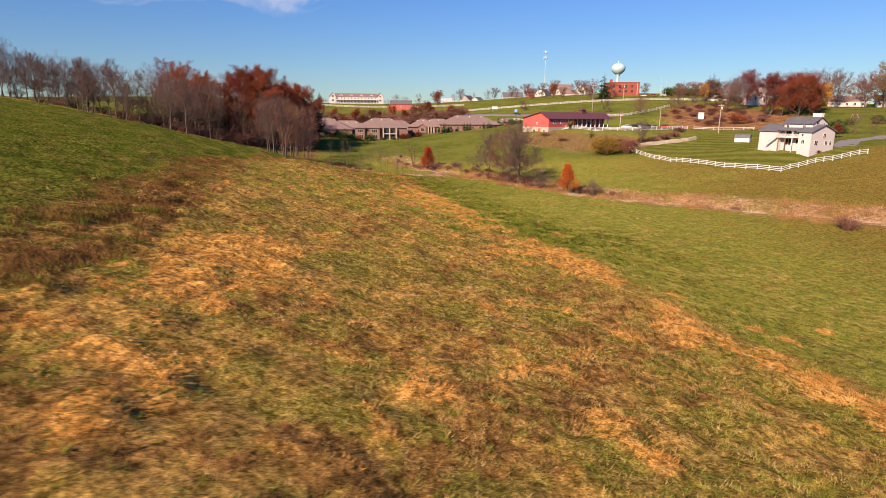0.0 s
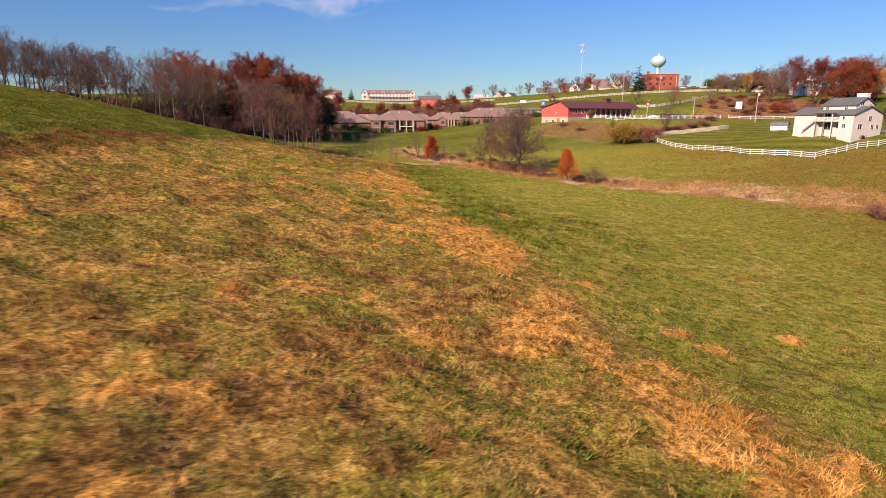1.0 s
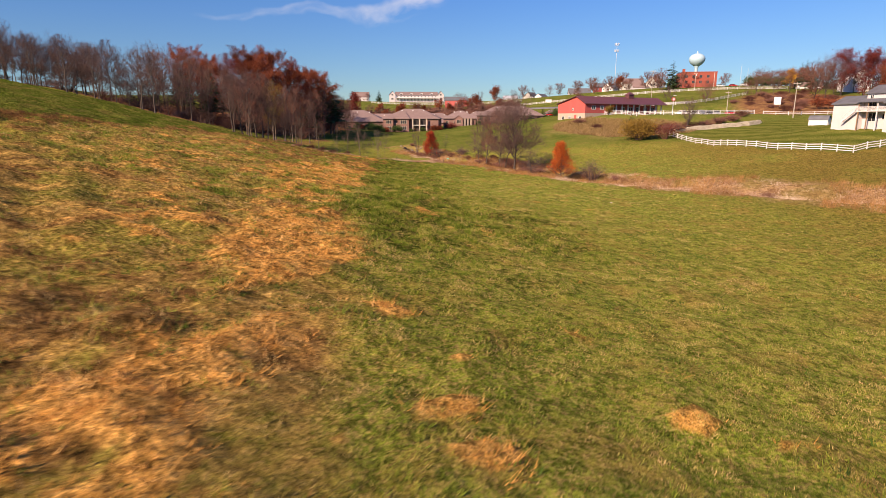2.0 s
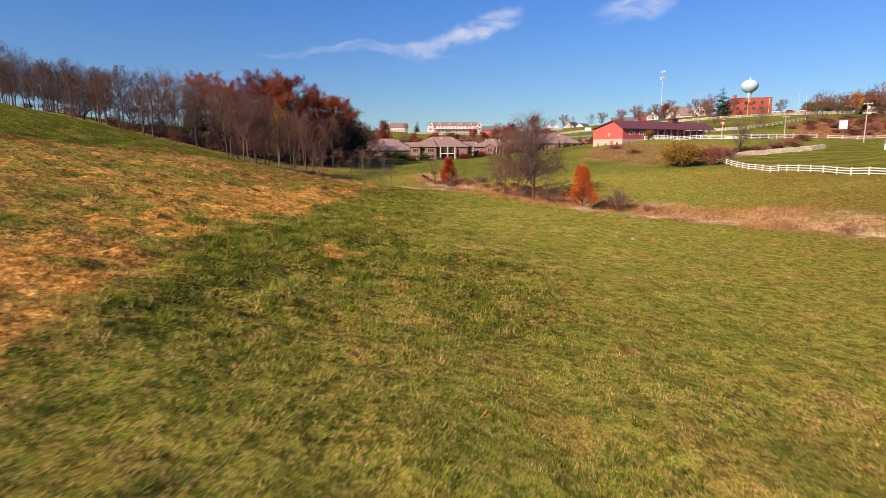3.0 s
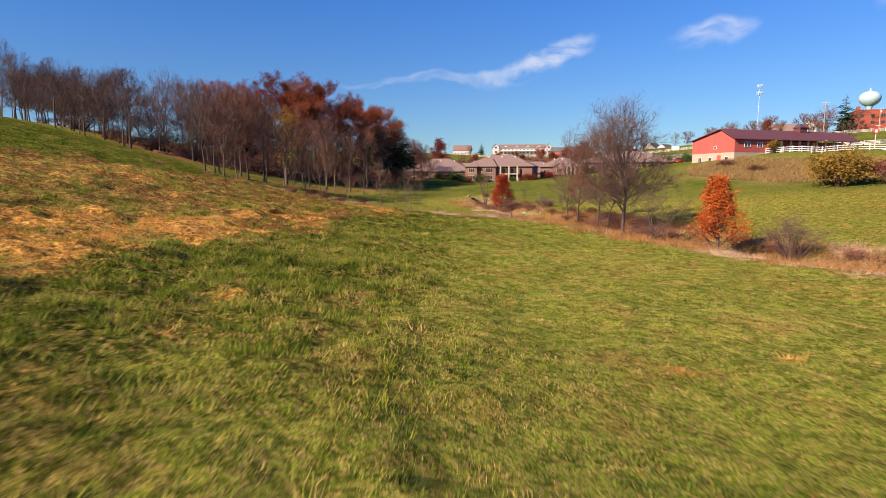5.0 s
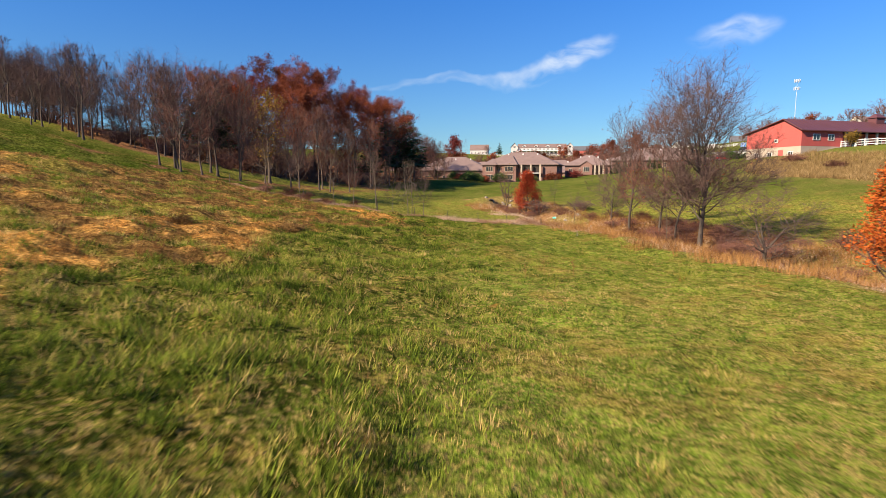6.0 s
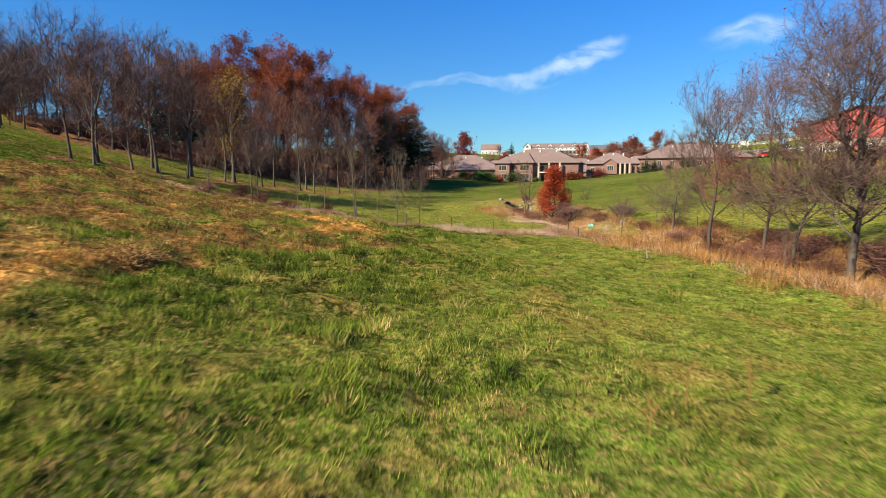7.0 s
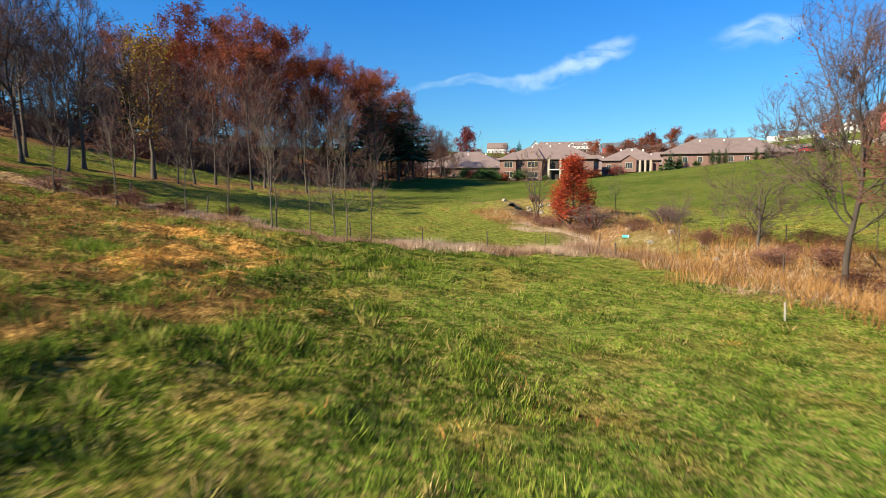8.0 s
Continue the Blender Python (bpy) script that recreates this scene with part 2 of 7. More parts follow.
# ---- the lie of the land ----
# broad hills 95 m wide and knolls 38 m wide on two coarse nets, plus terrace, creek bed and dam
KNOLLS = [
    (-1, 0.2, -3.8, -2.1, -0.7, -1.2),
    (-0.8, 1.4, 0.1, -3.2, -2.1, -1.4),
    (-0.3, -2.4, -2.8, -3.4, -0.2, -2.3),
    (2, 1.8, -3.6, -3.1, 2.8, -1.1),
    (-2.3, -5.2, -3.9, -0.5, -3.3, -1.1),
    (2.7, -2.1, 0.2, 2.8, -1, -0.2),
    (-0.6, -1.9, -0.9, -2.3, 0.8, -1.8),
]
HILLS = [
    (10.5, 0.5, -7.2, -9.5),
    (8.2, -1.8, -4.5, 0.4),
    (2.4, -13.9, 6.9, -0.8),
    (9.1, -1.7, 6.6, 3.4),
    (2.6, 3, 3.5, 8.6),
]
DATUM = 16


def wave(x, y, size, seed=0.0):
    """Smooth value noise on a lattice of that size, 0 to 1."""
    u, v = np.asarray(x, float) / size + seed * 7.31, np.asarray(y, float) / size + seed * 3.17
    i, j = np.floor(u), np.floor(v)
    f, g = u - i, v - j
    f, g = f * f * (3 - 2 * f), g * g * (3 - 2 * g)

    def lattice(a, b):
        h = np.sin(a * 127.1 + b * 311.7 + seed * 17.0) * 43758.5453
        return h - np.floor(h)
    top = lattice(i, j) * (1 - f) + lattice(i + 1, j) * f
    low = lattice(i, j + 1) * (1 - f) + lattice(i + 1, j + 1) * f
    return top * (1 - g) + low * g


def step(a, b, v):
    s = np.clip((v - a) / (b - a), 0, 1)
    return s * s * (3 - 2 * s)


def near_line(points, x, y):
    """Distance from a polyline."""
    best = np.full(np.shape(x), 1e9)
    for (ax, ay), (bx, by) in zip(points, points[1:]):
        dx, dy = bx - ax, by - ay
        s = np.clip(((x - ax) * dx + (y - ay) * dy) / (dx * dx + dy * dy), 0, 1)
        best = np.minimum(best, np.hypot(x - ax - s * dx, y - ay - s * dy))
    return best


def inside(points, x, y, soft):
    """1 inside a polygon, 0 outside, over a soft edge."""
    hit = np.zeros(np.shape(x), bool)
    ring = list(points) + [points[0]]
    for (ax, ay), (bx, by) in zip(ring, ring[1:]):
        if ay != by:
            cross = (ay > y) != (by > y)
            hit ^= cross & (x < (bx - ax) * (y - ay) / (by - ay) + ax)
    d = near_line(ring, x, y)
    return step(-soft, soft, np.where(hit, d, -d))


CREEK = [(120, 38), (75, 62), (52, 82), (36, 98), (25, 111), (17, 124), (10, 135), (2, 146), (-6, 158), (-14, 175)]
TERRACE = [(36, 188), (47, 176), (64, 172), (82, 182), (92, 196), (84, 226), (62, 224), (42, 200)]
DRY = [(28, -8), (22, 14), (18.5, 25), (15, 33), (13.3, 39), (10.5, 47), (7, 55), (3.8, 69), (2, 79), (-1, 92), (-4, 102), (-6, 112), (-9, 126),
       (-14, 130), (-24, 118), (-30, 104), (-29, 87), (-26, 65), (-20, 41), (-15, 22), (-13, -8)]
RIM = [(18, 12), (15, 24), (12, 33), (10, 40), (8, 47), (4.5, 56), (1.5, 69), (-0.5, 79), (-3, 92), (-6, 102), (-8.5, 112)]
HAY = [[(-14.4, 12), (-13, 28), (-11, 35), (-8, 29), (-6.6, 20), (-6.2, 11), (-9, 8)], [(15, 26), (13, 39), (8.5, 49), (6.5, 60), (5, 71), (0, 82), (-3, 80), (-2, 66), (3, 52), (8, 40), (10.5, 30), (12, 25)],
       [(-3.5, 64), (-7, 80), (-6, 98), (0, 86), (4, 76), (6, 68), (7, 58)], [(4.8, 15.8), (6.8, 15.6), (8.2, 14.8), (6.6, 13.6)], [(-10, 118.5), (-9.2, 120.2), (-6.7, 121.8), (-4.6, 119.8), (-5.4, 117.2), (-7.2, 116.4)]]
ISLES = [(12.1, 57.9, 1.0), (12.8, 56.3, 0.45), (13.2, 58.3, 0.5), (15, 56.6, 0.55), (16.2, 55.3, 0.5), (14.6, 52.6, 0.45), (13.2, 53.8, 0.45), (15.9, 35.5, 0.9), (17.7, 30.2, 1.2), (18.6, 28.9, 0.7), (23.1, 31.8, 0.9), (24.9, 31.7, 0.5),
         (17.5, 32.5, 0.5), (16.6, 31.4, 0.6)]
CROSS = [(-29.5, 126.2), (-18, 130), (-10, 131.2), (-4.8, 136.5), (0.5, 140), (4, 140.5)]
WOOD = [(-62, 148), (-54, 160), (-48, 176), (-46, 210), (-53, 252), (-80, 262), (-100, 220), (-92, 165), (-62, 140)]
RUSSET = [(82, 198), (90, 188), (106, 189), (122, 199), (134, 216), (132, 246), (120, 276), (102, 264), (90, 238)]
YARD = [(52, 155), (57.5, 122), (65.3, 110), (88, 118), (100, 150), (88, 178), (72, 168)]


def height(x, y, fine=True):
    x, y = np.asarray(x, float), np.asarray(y, float)
    z = np.full(x.shape, DATUM)
    for r, row in enumerate(KNOLLS):
        for c, a in enumerate(row):
            z = z + a * np.exp(-((x + 80 - 40 * c) ** 2 + (y - 40 * r) ** 2) / 2888.0)
    for r, row in enumerate(HILLS):
        for c, a in enumerate(row):
            z = z + a * np.exp(-((x - (-190, -60, 80, 220)[c]) ** 2 + (y - (-60, 160, 300, 420, 540)[r]) ** 2) / 18050.0)
    z = z + 1.1 * np.exp(-((x - 31) ** 2 + (y - 194) ** 2) / 90.0)
    z = z + 1.35 * np.exp(-((x - 78) ** 2 + (y - 131) ** 2) / 140.0) + 1.0 * np.exp(-((x + 14.3) ** 2 + (y - 171.3) ** 2) / 7.0)
    far = step(560, 900, np.hypot(x, y - 150))
    z = z * (1 - far) + 22 * far
    t = inside(TERRACE, x, y, 4.0)
    z = z * (1 - t) + 9.0 * t
    d = near_line(CREEK, x, y)
    z = z - 0.9 * np.exp(-(d / 2.2) ** 2) * step(-20, 20, y)
    if fine:
        rough = 1 - 0.8 * step(150, 200, y)
        z = z + 0.16 * straw(x, y) * step(150, 130, y) + rough * (0.12 + 0.26 * roughness(x, y) * step(132, 128, y)) * (wave(x, y, 0.9, 9) - 0.5)
        z = z + rough * (0.26 * (wave(x, y, 3.1, 1) - 0.5) + 0.3 * (wave(x, y, 1.25, 2) - 0.5) + 0.5 * (wave(x, y, 11, 3) - 0.5))
    return z


def roughness(x, y):
    """Rank grass up the slope, short grazed turf below the line where the slope eases."""
    edge = np.interp(y, [0, 20, 38, 46, 53, 75, 100, 112, 122, 140], [17, 16, 15.5, 19, 19, 13, 4.5, 1, -2, -4])
    return step(6.0, -5.0, x - edge + 9 * (wave(x, y, 7, 61) - 0.5) + 4 * (wave(x, y, 2.4, 62) - 0.5))


def dryness(x, y):
    wx, wy = x + 5 * (wave(x, y, 6, 4) - 0.5), y + 5 * (wave(x, y, 6, 5) - 0.5)
    return inside(DRY, wx, wy, 0.9) * (1 - 0.55 * step(100, 112, wy))


def straw(x, y):
    """Where matted straw lies, 0 to 1: thick masses on the dry slope and along its lower rim, islands in the green."""
    d = dryness(x, y)
    n = 0.36 * wave(x + 0.35 * y, y, 2.0, 31) + 0.36 * wave(x, y, 1.0, 32) + 0.28 * wave(x, y, 0.6, 34)
    mass = np.zeros(np.shape(x))
    for ring in HAY:
        mass = np.maximum(mass, inside(ring, x, y, 1.6))
    mass = mass * (0.6 + 0.4 * np.maximum(step(30, 36, y), step(4, 0, x)))
    rim = step(2.4, 0.6, near_line(RIM, x + 2.4 * (wave(x, y, 5, 35) - 0.5), y))
    spot = np.zeros(np.shape(x))
    for px, py, r in ISLES:
        spot = np.maximum(spot, np.exp(-((x - px) ** 2 + ((y - py) * 1.5) ** 2) / (1.4 * r * r)))
    stray = step(0.66, 0.78, 0.7 * wave(x, y, 1.5, 39) + 0.3 * wave(x, y, 6, 40)) * step(95, 88, y) * step(-16, -10, x) * step(45, 38, x)
    bed = np.maximum(d * 0.08 + d * 0.2 * (wave(x, y, 6, 33) - 0.5) * 2, 0)
    near_fence = step(1.3, 0.4, near_line([(-14.6, 122.9), (-13.1, 124.2), (-9.7, 123.4), (-6.2, 123.3)], x, y))
    bundle = np.maximum(np.maximum(mass, 0.8 * rim), near_fence) * (1 + 0.5 * step(108, 114, y))
    return step(0.46, 0.72, n * 1.2 + bed + 0.33 * bundle + 0.6 * spot + 0.13 * stray - 0.36 - 0.1 * step(0.3, 0.0, d) * (1 - np.minimum(spot, 1)))


def weeds(x, y):
    """Brown withered weeds between the straw, thickest along the top of the slope and under its rim by the cross fence."""
    top = step(4.5, 1.0, near_line([(-15, 20), (-20, 41), (-26, 65), (-29, 87), (-30, 104), (-24, 117)], x, y) + 2 * (wave(x, y, 4, 51) - 0.5))
    band = step(1.7, 0.5, near_line([(-5.4, 111.5), (-4.8, 113.6), (-4.3, 116), (-4.6, 118.6)], x, y) + 1.6 * (wave(x, y, 2.5, 54) - 0.5))
    for line in ([(-8, 8), (0, 13), (4, 18), (0, 22)], [(7, 23), (11.5, 27.5), (8, 34)]):
        band = np.maximum(band, step(3.4, 1.0, near_line(line, x, y)) * step(0.4, 0.56, 0.5 * wave(x, y, 1.6, 63) + 0.5 * wave(x, y, 0.7, 64)))
    top = top * step(0.3, 0.55, 0.5 * wave(x, y, 2.2, 55) + 0.5 * wave(x, y, 0.8, 58))
    slope = step(2.4, -1.0, x - np.interp(y, [70, 92, 100, 107, 113, 117, 121, 128], [-2, -1.5, -4, -5.5, -3.6, -5, -8.5, -13]) + 3 * (wave(x, y, 5, 71) - 0.5))
    slope = slope * step(84, 94, y) * step(131, 127, y) * step(-32, -27, x) * step(0.36, 0.52, 0.45 * wave(x, y, 2.6, 72) + 0.35 * wave(x, y, 1.0, 73) + 0.2 * wave(x, y, 9, 74))
    top = np.maximum(top, 0.9 * slope)
    return np.maximum(np.maximum(top, band), dryness(x, y) * 0.8 * step(0.58, 0.72, 0.45 * wave(x, y, 3.0, 52) + 0.55 * wave(x, y, 0.9, 53)))


def spacing(stops):
    """Grid lines whose step changes from stop to stop."""
    out = [stops[0][0]]
    for (a, s), (b, e) in zip(stops, stops[1:]):
        while out[-1] < b - 0.4 * e:
            k = (out[-1] - a) / (b - a)
            out.append(out[-1] + s + (e - s) * k)
        out[-1] = b
    return np.array(out)


gx = spacing([(-2600, 150), (-400, 30), (-140, 5), (-34, 0.7), (-26, 0.42), (44, 0.42), (60, 0.9), (110, 2.5), (260, 12), (500, 50), (2600, 200)])
gy = spacing([(-900, 120), (-60, 8), (-2, 0.42), (132, 0.42), (145, 0.8), (200, 1.6), (290, 4), (520, 10), (900, 60), (3600, 250)])
X, Y = np.meshgrid(gx, gy)
Z = height(X, Y)


def on_sheet(x, y):
    """Height of the ground's mesh, between its grid lines."""
    i = np.clip(np.searchsorted(gx, x) - 1, 0, len(gx) - 2)
    j = np.clip(np.searchsorted(gy, y) - 1, 0, len(gy) - 2)
    u, v = (x - gx[i]) / (gx[i + 1] - gx[i]), (y - gy[j]) / (gy[j + 1] - gy[j])
    return (Z[j, i] * (1 - u) + Z[j, i + 1] * u) * (1 - v) + (Z[j + 1, i] * (1 - u) + Z[j + 1, i + 1] * u) * v


def ground_at(x, y):
    return float(on_sheet(np.array([x]), np.array([y]))[0])


mesh = bpy.data.meshes.new("ground")
nx, ny = len(gx), len(gy)
idx = np.arange(nx * ny).reshape(ny, nx)
quads = np.stack([idx[:-1, :-1], idx[:-1, 1:], idx[1:, 1:], idx[1:, :-1]], -1).reshape(-1, 4)
mesh.vertices.add(nx * ny)
mesh.vertices.foreach_set("co", np.stack([X, Y, Z], -1).ravel())
mesh.loops.add(quads.size)
mesh.loops.foreach_set("vertex_index", quads.ravel())
mesh.polygons.add(len(quads))
mesh.polygons.foreach_set("loop_start", np.arange(0, quads.size, 4))
mesh.update(calc_edges=True)
mesh.polygons.foreach_set("use_smooth", np.ones(len(quads), bool))
fx, fy = X.ravel(), Y.ravel()
cd = near_line(CREEK, fx, fy)
wob = 3 * (wave(fx, fy, 5, 6) - 0.5) + 1.6 * (wave(fx, fy, 1.7, 16) - 0.5)
reed = step(6.5, 3.0, cd + wob) * step(-20, 10, fy)
reed = np.maximum(reed, step(1.7, 0.6, near_line(CROSS, fx, fy) + 0.3 * wob))
bank = step(13, 7, near_line([(35, 184), (40, 175), (45, 169), (50, 166)], fx, fy) + wob) * (1 - inside(TERRACE, fx, fy, 1.0))
mown = np.maximum(inside(YARD, fx, fy, 0.6), step(168, 190, fy) * (1 - step(2, -4, near_line(CREEK, fx, fy) - 8)))
mown = np.maximum(mown, step(150, 165, fy + 0.35 * (fx - 20)) * step(-60, -30, fx) * (1 - reed))
zones = {
    "dry": dryness(fx, fy),
    "straw": straw(fx, fy) * step(150, 131, fy),
    "weedy": weeds(fx, fy) * step(150, 131, fy),
    "reed": np.maximum(reed * (0.55 + 0.45 * step(0.35, 0.5, wave(fx, fy, 3.2, 47))), 0.45 * bank * step(0.25, 0.5, wave(fx, fy, 4.5, 48))),
    "mown": mown,
    "litter": np.maximum(0.8 * step(6.5, 2.5, near_line([(-38, 121), (-36.5, 132), (-37, 147), (-40, 164), (-44, 184)], fx, fy) + 1.5 * wob) * step(0.3, 0.55, wave(fx, fy, 3, 75)), np.maximum(inside(WOOD, fx + 2 * wob, fy + 2 * wob, 3.0), 0.9 * step(9, 4, near_line([(-60, 143), (-74, 150), (-100, 163), (-150, 182)], fx, fy) + wob))),
    "russet": np.maximum(inside(RUSSET, fx + wob, fy + wob, 3.0), 0.8 * step(22, 10, near_line([(-90, 345), (-30, 320), (0, 315)], fx, fy) + 2 * wob)),
    "hillside": step(-12, -30, fx) * step(160, 120, fy),
    "stripes": inside(YARD, fx, fy, 0.6),
    "lush": step(60, 100, fy) * step(140, 110, fy) * (0.5 + 0.5 * step(0.3, 0.6, wave(fx, fy, 14, 8))),
    "rough": roughness(fx, fy) * step(132, 126, fy),
    "worn": step(30, 60, fx) * step(175, 120, fy),
}
for key, values in zones.items():
    mesh.attributes.new(key, "FLOAT", "POINT").data.foreach_set("value", values.astype(np.float32))


def ground_material():
    m = bpy.data.materials.new("pasture_ground")
    m.use_nodes = True
    n, l = m.node_tree.nodes, m.node_tree.links
    b = n["Principled BSDF"]
    b.inputs["Roughness"].default_value = 0.95
    b.inputs["Specular IOR Level"].default_value = 0.0
    geo = n.new("ShaderNodeNewGeometry")

    def attr(key):
        a = n.new("ShaderNodeAttribute")
        a.attribute_name = key
        return a.outputs["Fac"]

    def noise_at(scale, detail=4, rough=0.6):
        t = n.new("ShaderNodeTexNoise")
        t.inputs["Scale"].default_value, t.inputs["Detail"].default_value, t.inputs["Roughness"].default_value = scale, detail, rough
        l.new(geo.outputs["Position"], t.inputs["Vector"])
        return t.outputs["Fac"]

    def ramp(v, a, c):
        r = n.new("ShaderNodeMapRange")
        r.interpolation_type = "SMOOTHSTEP"
        r.inputs["From Min"].default_value, r.inputs["From Max"].default_value = a, c
        l.new(v, r.inputs["Value"])
        return r.outputs[0]

    def mul(a, c):
        t = n.new("ShaderNodeMath")
        t.operation = "MULTIPLY"
        l.new(a, t.inputs[0])
        if isinstance(c, (int, float)):
            t.inputs[1].default_value = c
        else:
            l.new(c, t.inputs[1])
        return t.outputs[0]

    def blend(fac, a, c):
        t = n.new("ShaderNodeMix")
        t.data_type = "RGBA"
        l.new(fac, t.inputs["Factor"])
        for i, v in ((6, a), (7, c)):
            if isinstance(v, tuple):
                t.inputs[i].default_value = (*v, 1)
            else:
                l.new(v, t.inputs[i])
        return t.outputs[2]

    big, mid, fine, tiny = noise_at(0.06), noise_at(0.35), noise_at(1.6, 5), noise_at(9, 4, 0.7)
    patch = noise_at(0.22, 6, 0.65)
    # the first noise also places gap shade painted on dry, thatch and hill
    gap_noise, knot = noise_at(2.3, 3, 0.6), noise_at(5.5, 3, 0.6)
    green = blend(ramp(fine, 0.3, 0.7), (0.125, 0.175, 0.02), (0.26, 0.285, 0.04))
    green = blend(mul(attr("lush"), 0.8), green, blend(ramp(fine, 0.3, 0.7), (0.105, 0.19, 0.02), (0.235, 0.325, 0.042)))
    green = blend(mul(attr("rough"), 0.9), green, blend(ramp(fine, 0.35, 0.65), (0.038, 0.052, 0.006), (0.12, 0.13, 0.015)))
    green = blend(mul(ramp(tiny, 0.46, 0.7), 0.65), green, (0.48, 0.31, 0.12))
    green = blend(mul(ramp(mid, 0.48, 0.66), 0.6), green, (0.33, 0.21, 0.055))
    green = blend(mul(mul(attr("worn"), ramp(big, 0.12, 0.5)), 0.85), green, (0.2, 0.13, 0.03))
    # self-shadow between tufts painted as dark gaps, stronger where the grass is rank
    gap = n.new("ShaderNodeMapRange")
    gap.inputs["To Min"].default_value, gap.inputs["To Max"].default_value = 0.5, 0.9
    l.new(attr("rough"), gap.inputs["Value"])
    green = blend(mul(ramp(gap_noise, 0.47, 0.57), gap.outputs[0]), green, (0.024, 0.038, 0.006))
    green = blend(mul(ramp(knot, 0.52, 0.62), 0.5), green, (0.42, 0.27, 0.1))
    dry = blend(ramp(fine, 0.35, 0.65), (0.26, 0.152, 0.04), (0.5, 0.29, 0.08))
    dry = blend(mul(ramp(patch, 0.42, 0.58), 0.8), dry, blend(ramp(knot, 0.4, 0.6), (0.1, 0.12, 0.016), (0.26, 0.22, 0.04)))
    dry = blend(mul(ramp(tiny, 0.48, 0.7), 0.7), dry, (0.58, 0.35, 0.12))
    dry = blend(mul(ramp(gap_noise, 0.48, 0.6), 0.45), dry, (0.1, 0.065, 0.018))
    thatch = blend(ramp(fine, 0.35, 0.65), (0.52, 0.235, 0.055), (0.74, 0.385, 0.105))
    thatch = blend(mul(ramp(tiny, 0.5, 0.7), 0.6), thatch, (0.78, 0.45, 0.15))
    thatch = blend(mul(ramp(gap_noise, 0.48, 0.6), 0.75), thatch, (0.15, 0.085, 0.024))
    weed_c = blend(ramp(fine, 0.35, 0.65), (0.12, 0.062, 0.022), (0.36, 0.19, 0.06))
    lawn = blend(ramp(big, 0.35, 0.65), (0.08, 0.11, 0.019), (0.132, 0.148, 0.03))
    lawn = blend(mul(ramp(mid, 0.4, 0.7), 0.45), lawn, (0.21, 0.165, 0.05))
    hill = blend(ramp(mid, 0.35, 0.65), (0.068, 0.095, 0.012), (0.13, 0.135, 0.026))
    hill = blend(mul(ramp(patch, 0.5, 0.64), 0.6), hill, (0.22, 0.15, 0.042))
    hill = blend(mul(ramp(gap_noise, 0.5, 0.62), 0.5), hill, (0.03, 0.045, 0.008))
    reed_c = blend(ramp(fine, 0.35, 0.65), (0.2, 0.11, 0.05), (0.44, 0.275, 0.13))
    reed_c = blend(mul(ramp(mid, 0.5, 0.65), 0.6), reed_c, (0.2, 0.1, 0.055))
    litter_c = blend(ramp(fine, 0.35, 0.65), (0.16, 0.075, 0.04), (0.34, 0.15, 0.075))
    russet_c = blend(ramp(mid, 0.35, 0.65), (0.18, 0.085, 0.045), (0.34, 0.18, 0.075))
    russet_c = blend(mul(ramp(fine, 0.45, 0.65), 0.6), russet_c, (0.13, 0.07, 0.04))
    wavey = n.new("ShaderNodeTexWave")
    wavey.bands_direction = "DIAGONAL"
    wavey.inputs["Scale"].default_value = 0.06
    wavey.inputs["Distortion"].default_value = 0.6
    l.new(geo.outputs["Position"], wavey.inputs["Vector"])
    c = blend(attr("hillside"), green, hill)
    c = blend(attr("dry"), c, dry)
    jag = n.new("ShaderNodeMath")
    jag.operation = "MULTIPLY_ADD"
    l.new(gap_noise, jag.inputs[0])
    jag.inputs[1].default_value = 0.9
    jag.inputs[2].default_value = -0.45
    for key, tone in (("weedy", weed_c), ("straw", thatch)):
        edge = n.new("ShaderNodeMath")
        l.new(attr(key), edge.inputs[0])
        l.new(jag.outputs[0], edge.inputs[1])
        c = blend(mul(ramp(edge.outputs[0], 0.3, 0.72), 0.85), c, tone)
    c = blend(attr("mown"), c, lawn)
    c = blend(mul(attr("stripes"), 0.6), c, (0.085, 0.105, 0.016))
    c = blend(mul(mul(attr("stripes"), wavey.outputs["Fac"]), 0.7), c, (0.2, 0.185, 0.045))
    c = blend(attr("russet"), c, russet_c)
    c = blend(attr("litter"), c, litter_c)
    c = blend(attr("reed"), c, reed_c)
    # light blades and shaded gaps painted into the colour, with clumps where rank
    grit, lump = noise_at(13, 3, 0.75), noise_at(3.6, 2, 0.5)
    blade_shade = n.new("ShaderNodeMapRange")
    blade_shade.inputs["From Min"].default_value, blade_shade.inputs["From Max"].default_value = 0.3, 0.7
    blade_shade.inputs["To Min"].default_value, blade_shade.inputs["To Max"].default_value = 0.35, 1.65
    l.new(grit, blade_shade.inputs["Value"])
    clump_shade = n.new("ShaderNodeMapRange")
    clump_shade.inputs["From Min"].default_value, clump_shade.inputs["From Max"].default_value = 0.32, 0.68
    clump_shade.inputs["To Min"].default_value, clump_shade.inputs["To Max"].default_value = 0.5, 1.45
    l.new(lump, clump_shade.inputs["Value"])
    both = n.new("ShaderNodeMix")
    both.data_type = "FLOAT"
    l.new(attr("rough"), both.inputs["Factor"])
    l.new(blade_shade.outputs[0], both.inputs[2])
    l.new(mul(blade_shade.outputs[0], clump_shade.outputs[0]), both.inputs[3])
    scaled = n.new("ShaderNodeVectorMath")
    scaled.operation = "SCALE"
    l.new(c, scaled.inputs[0])
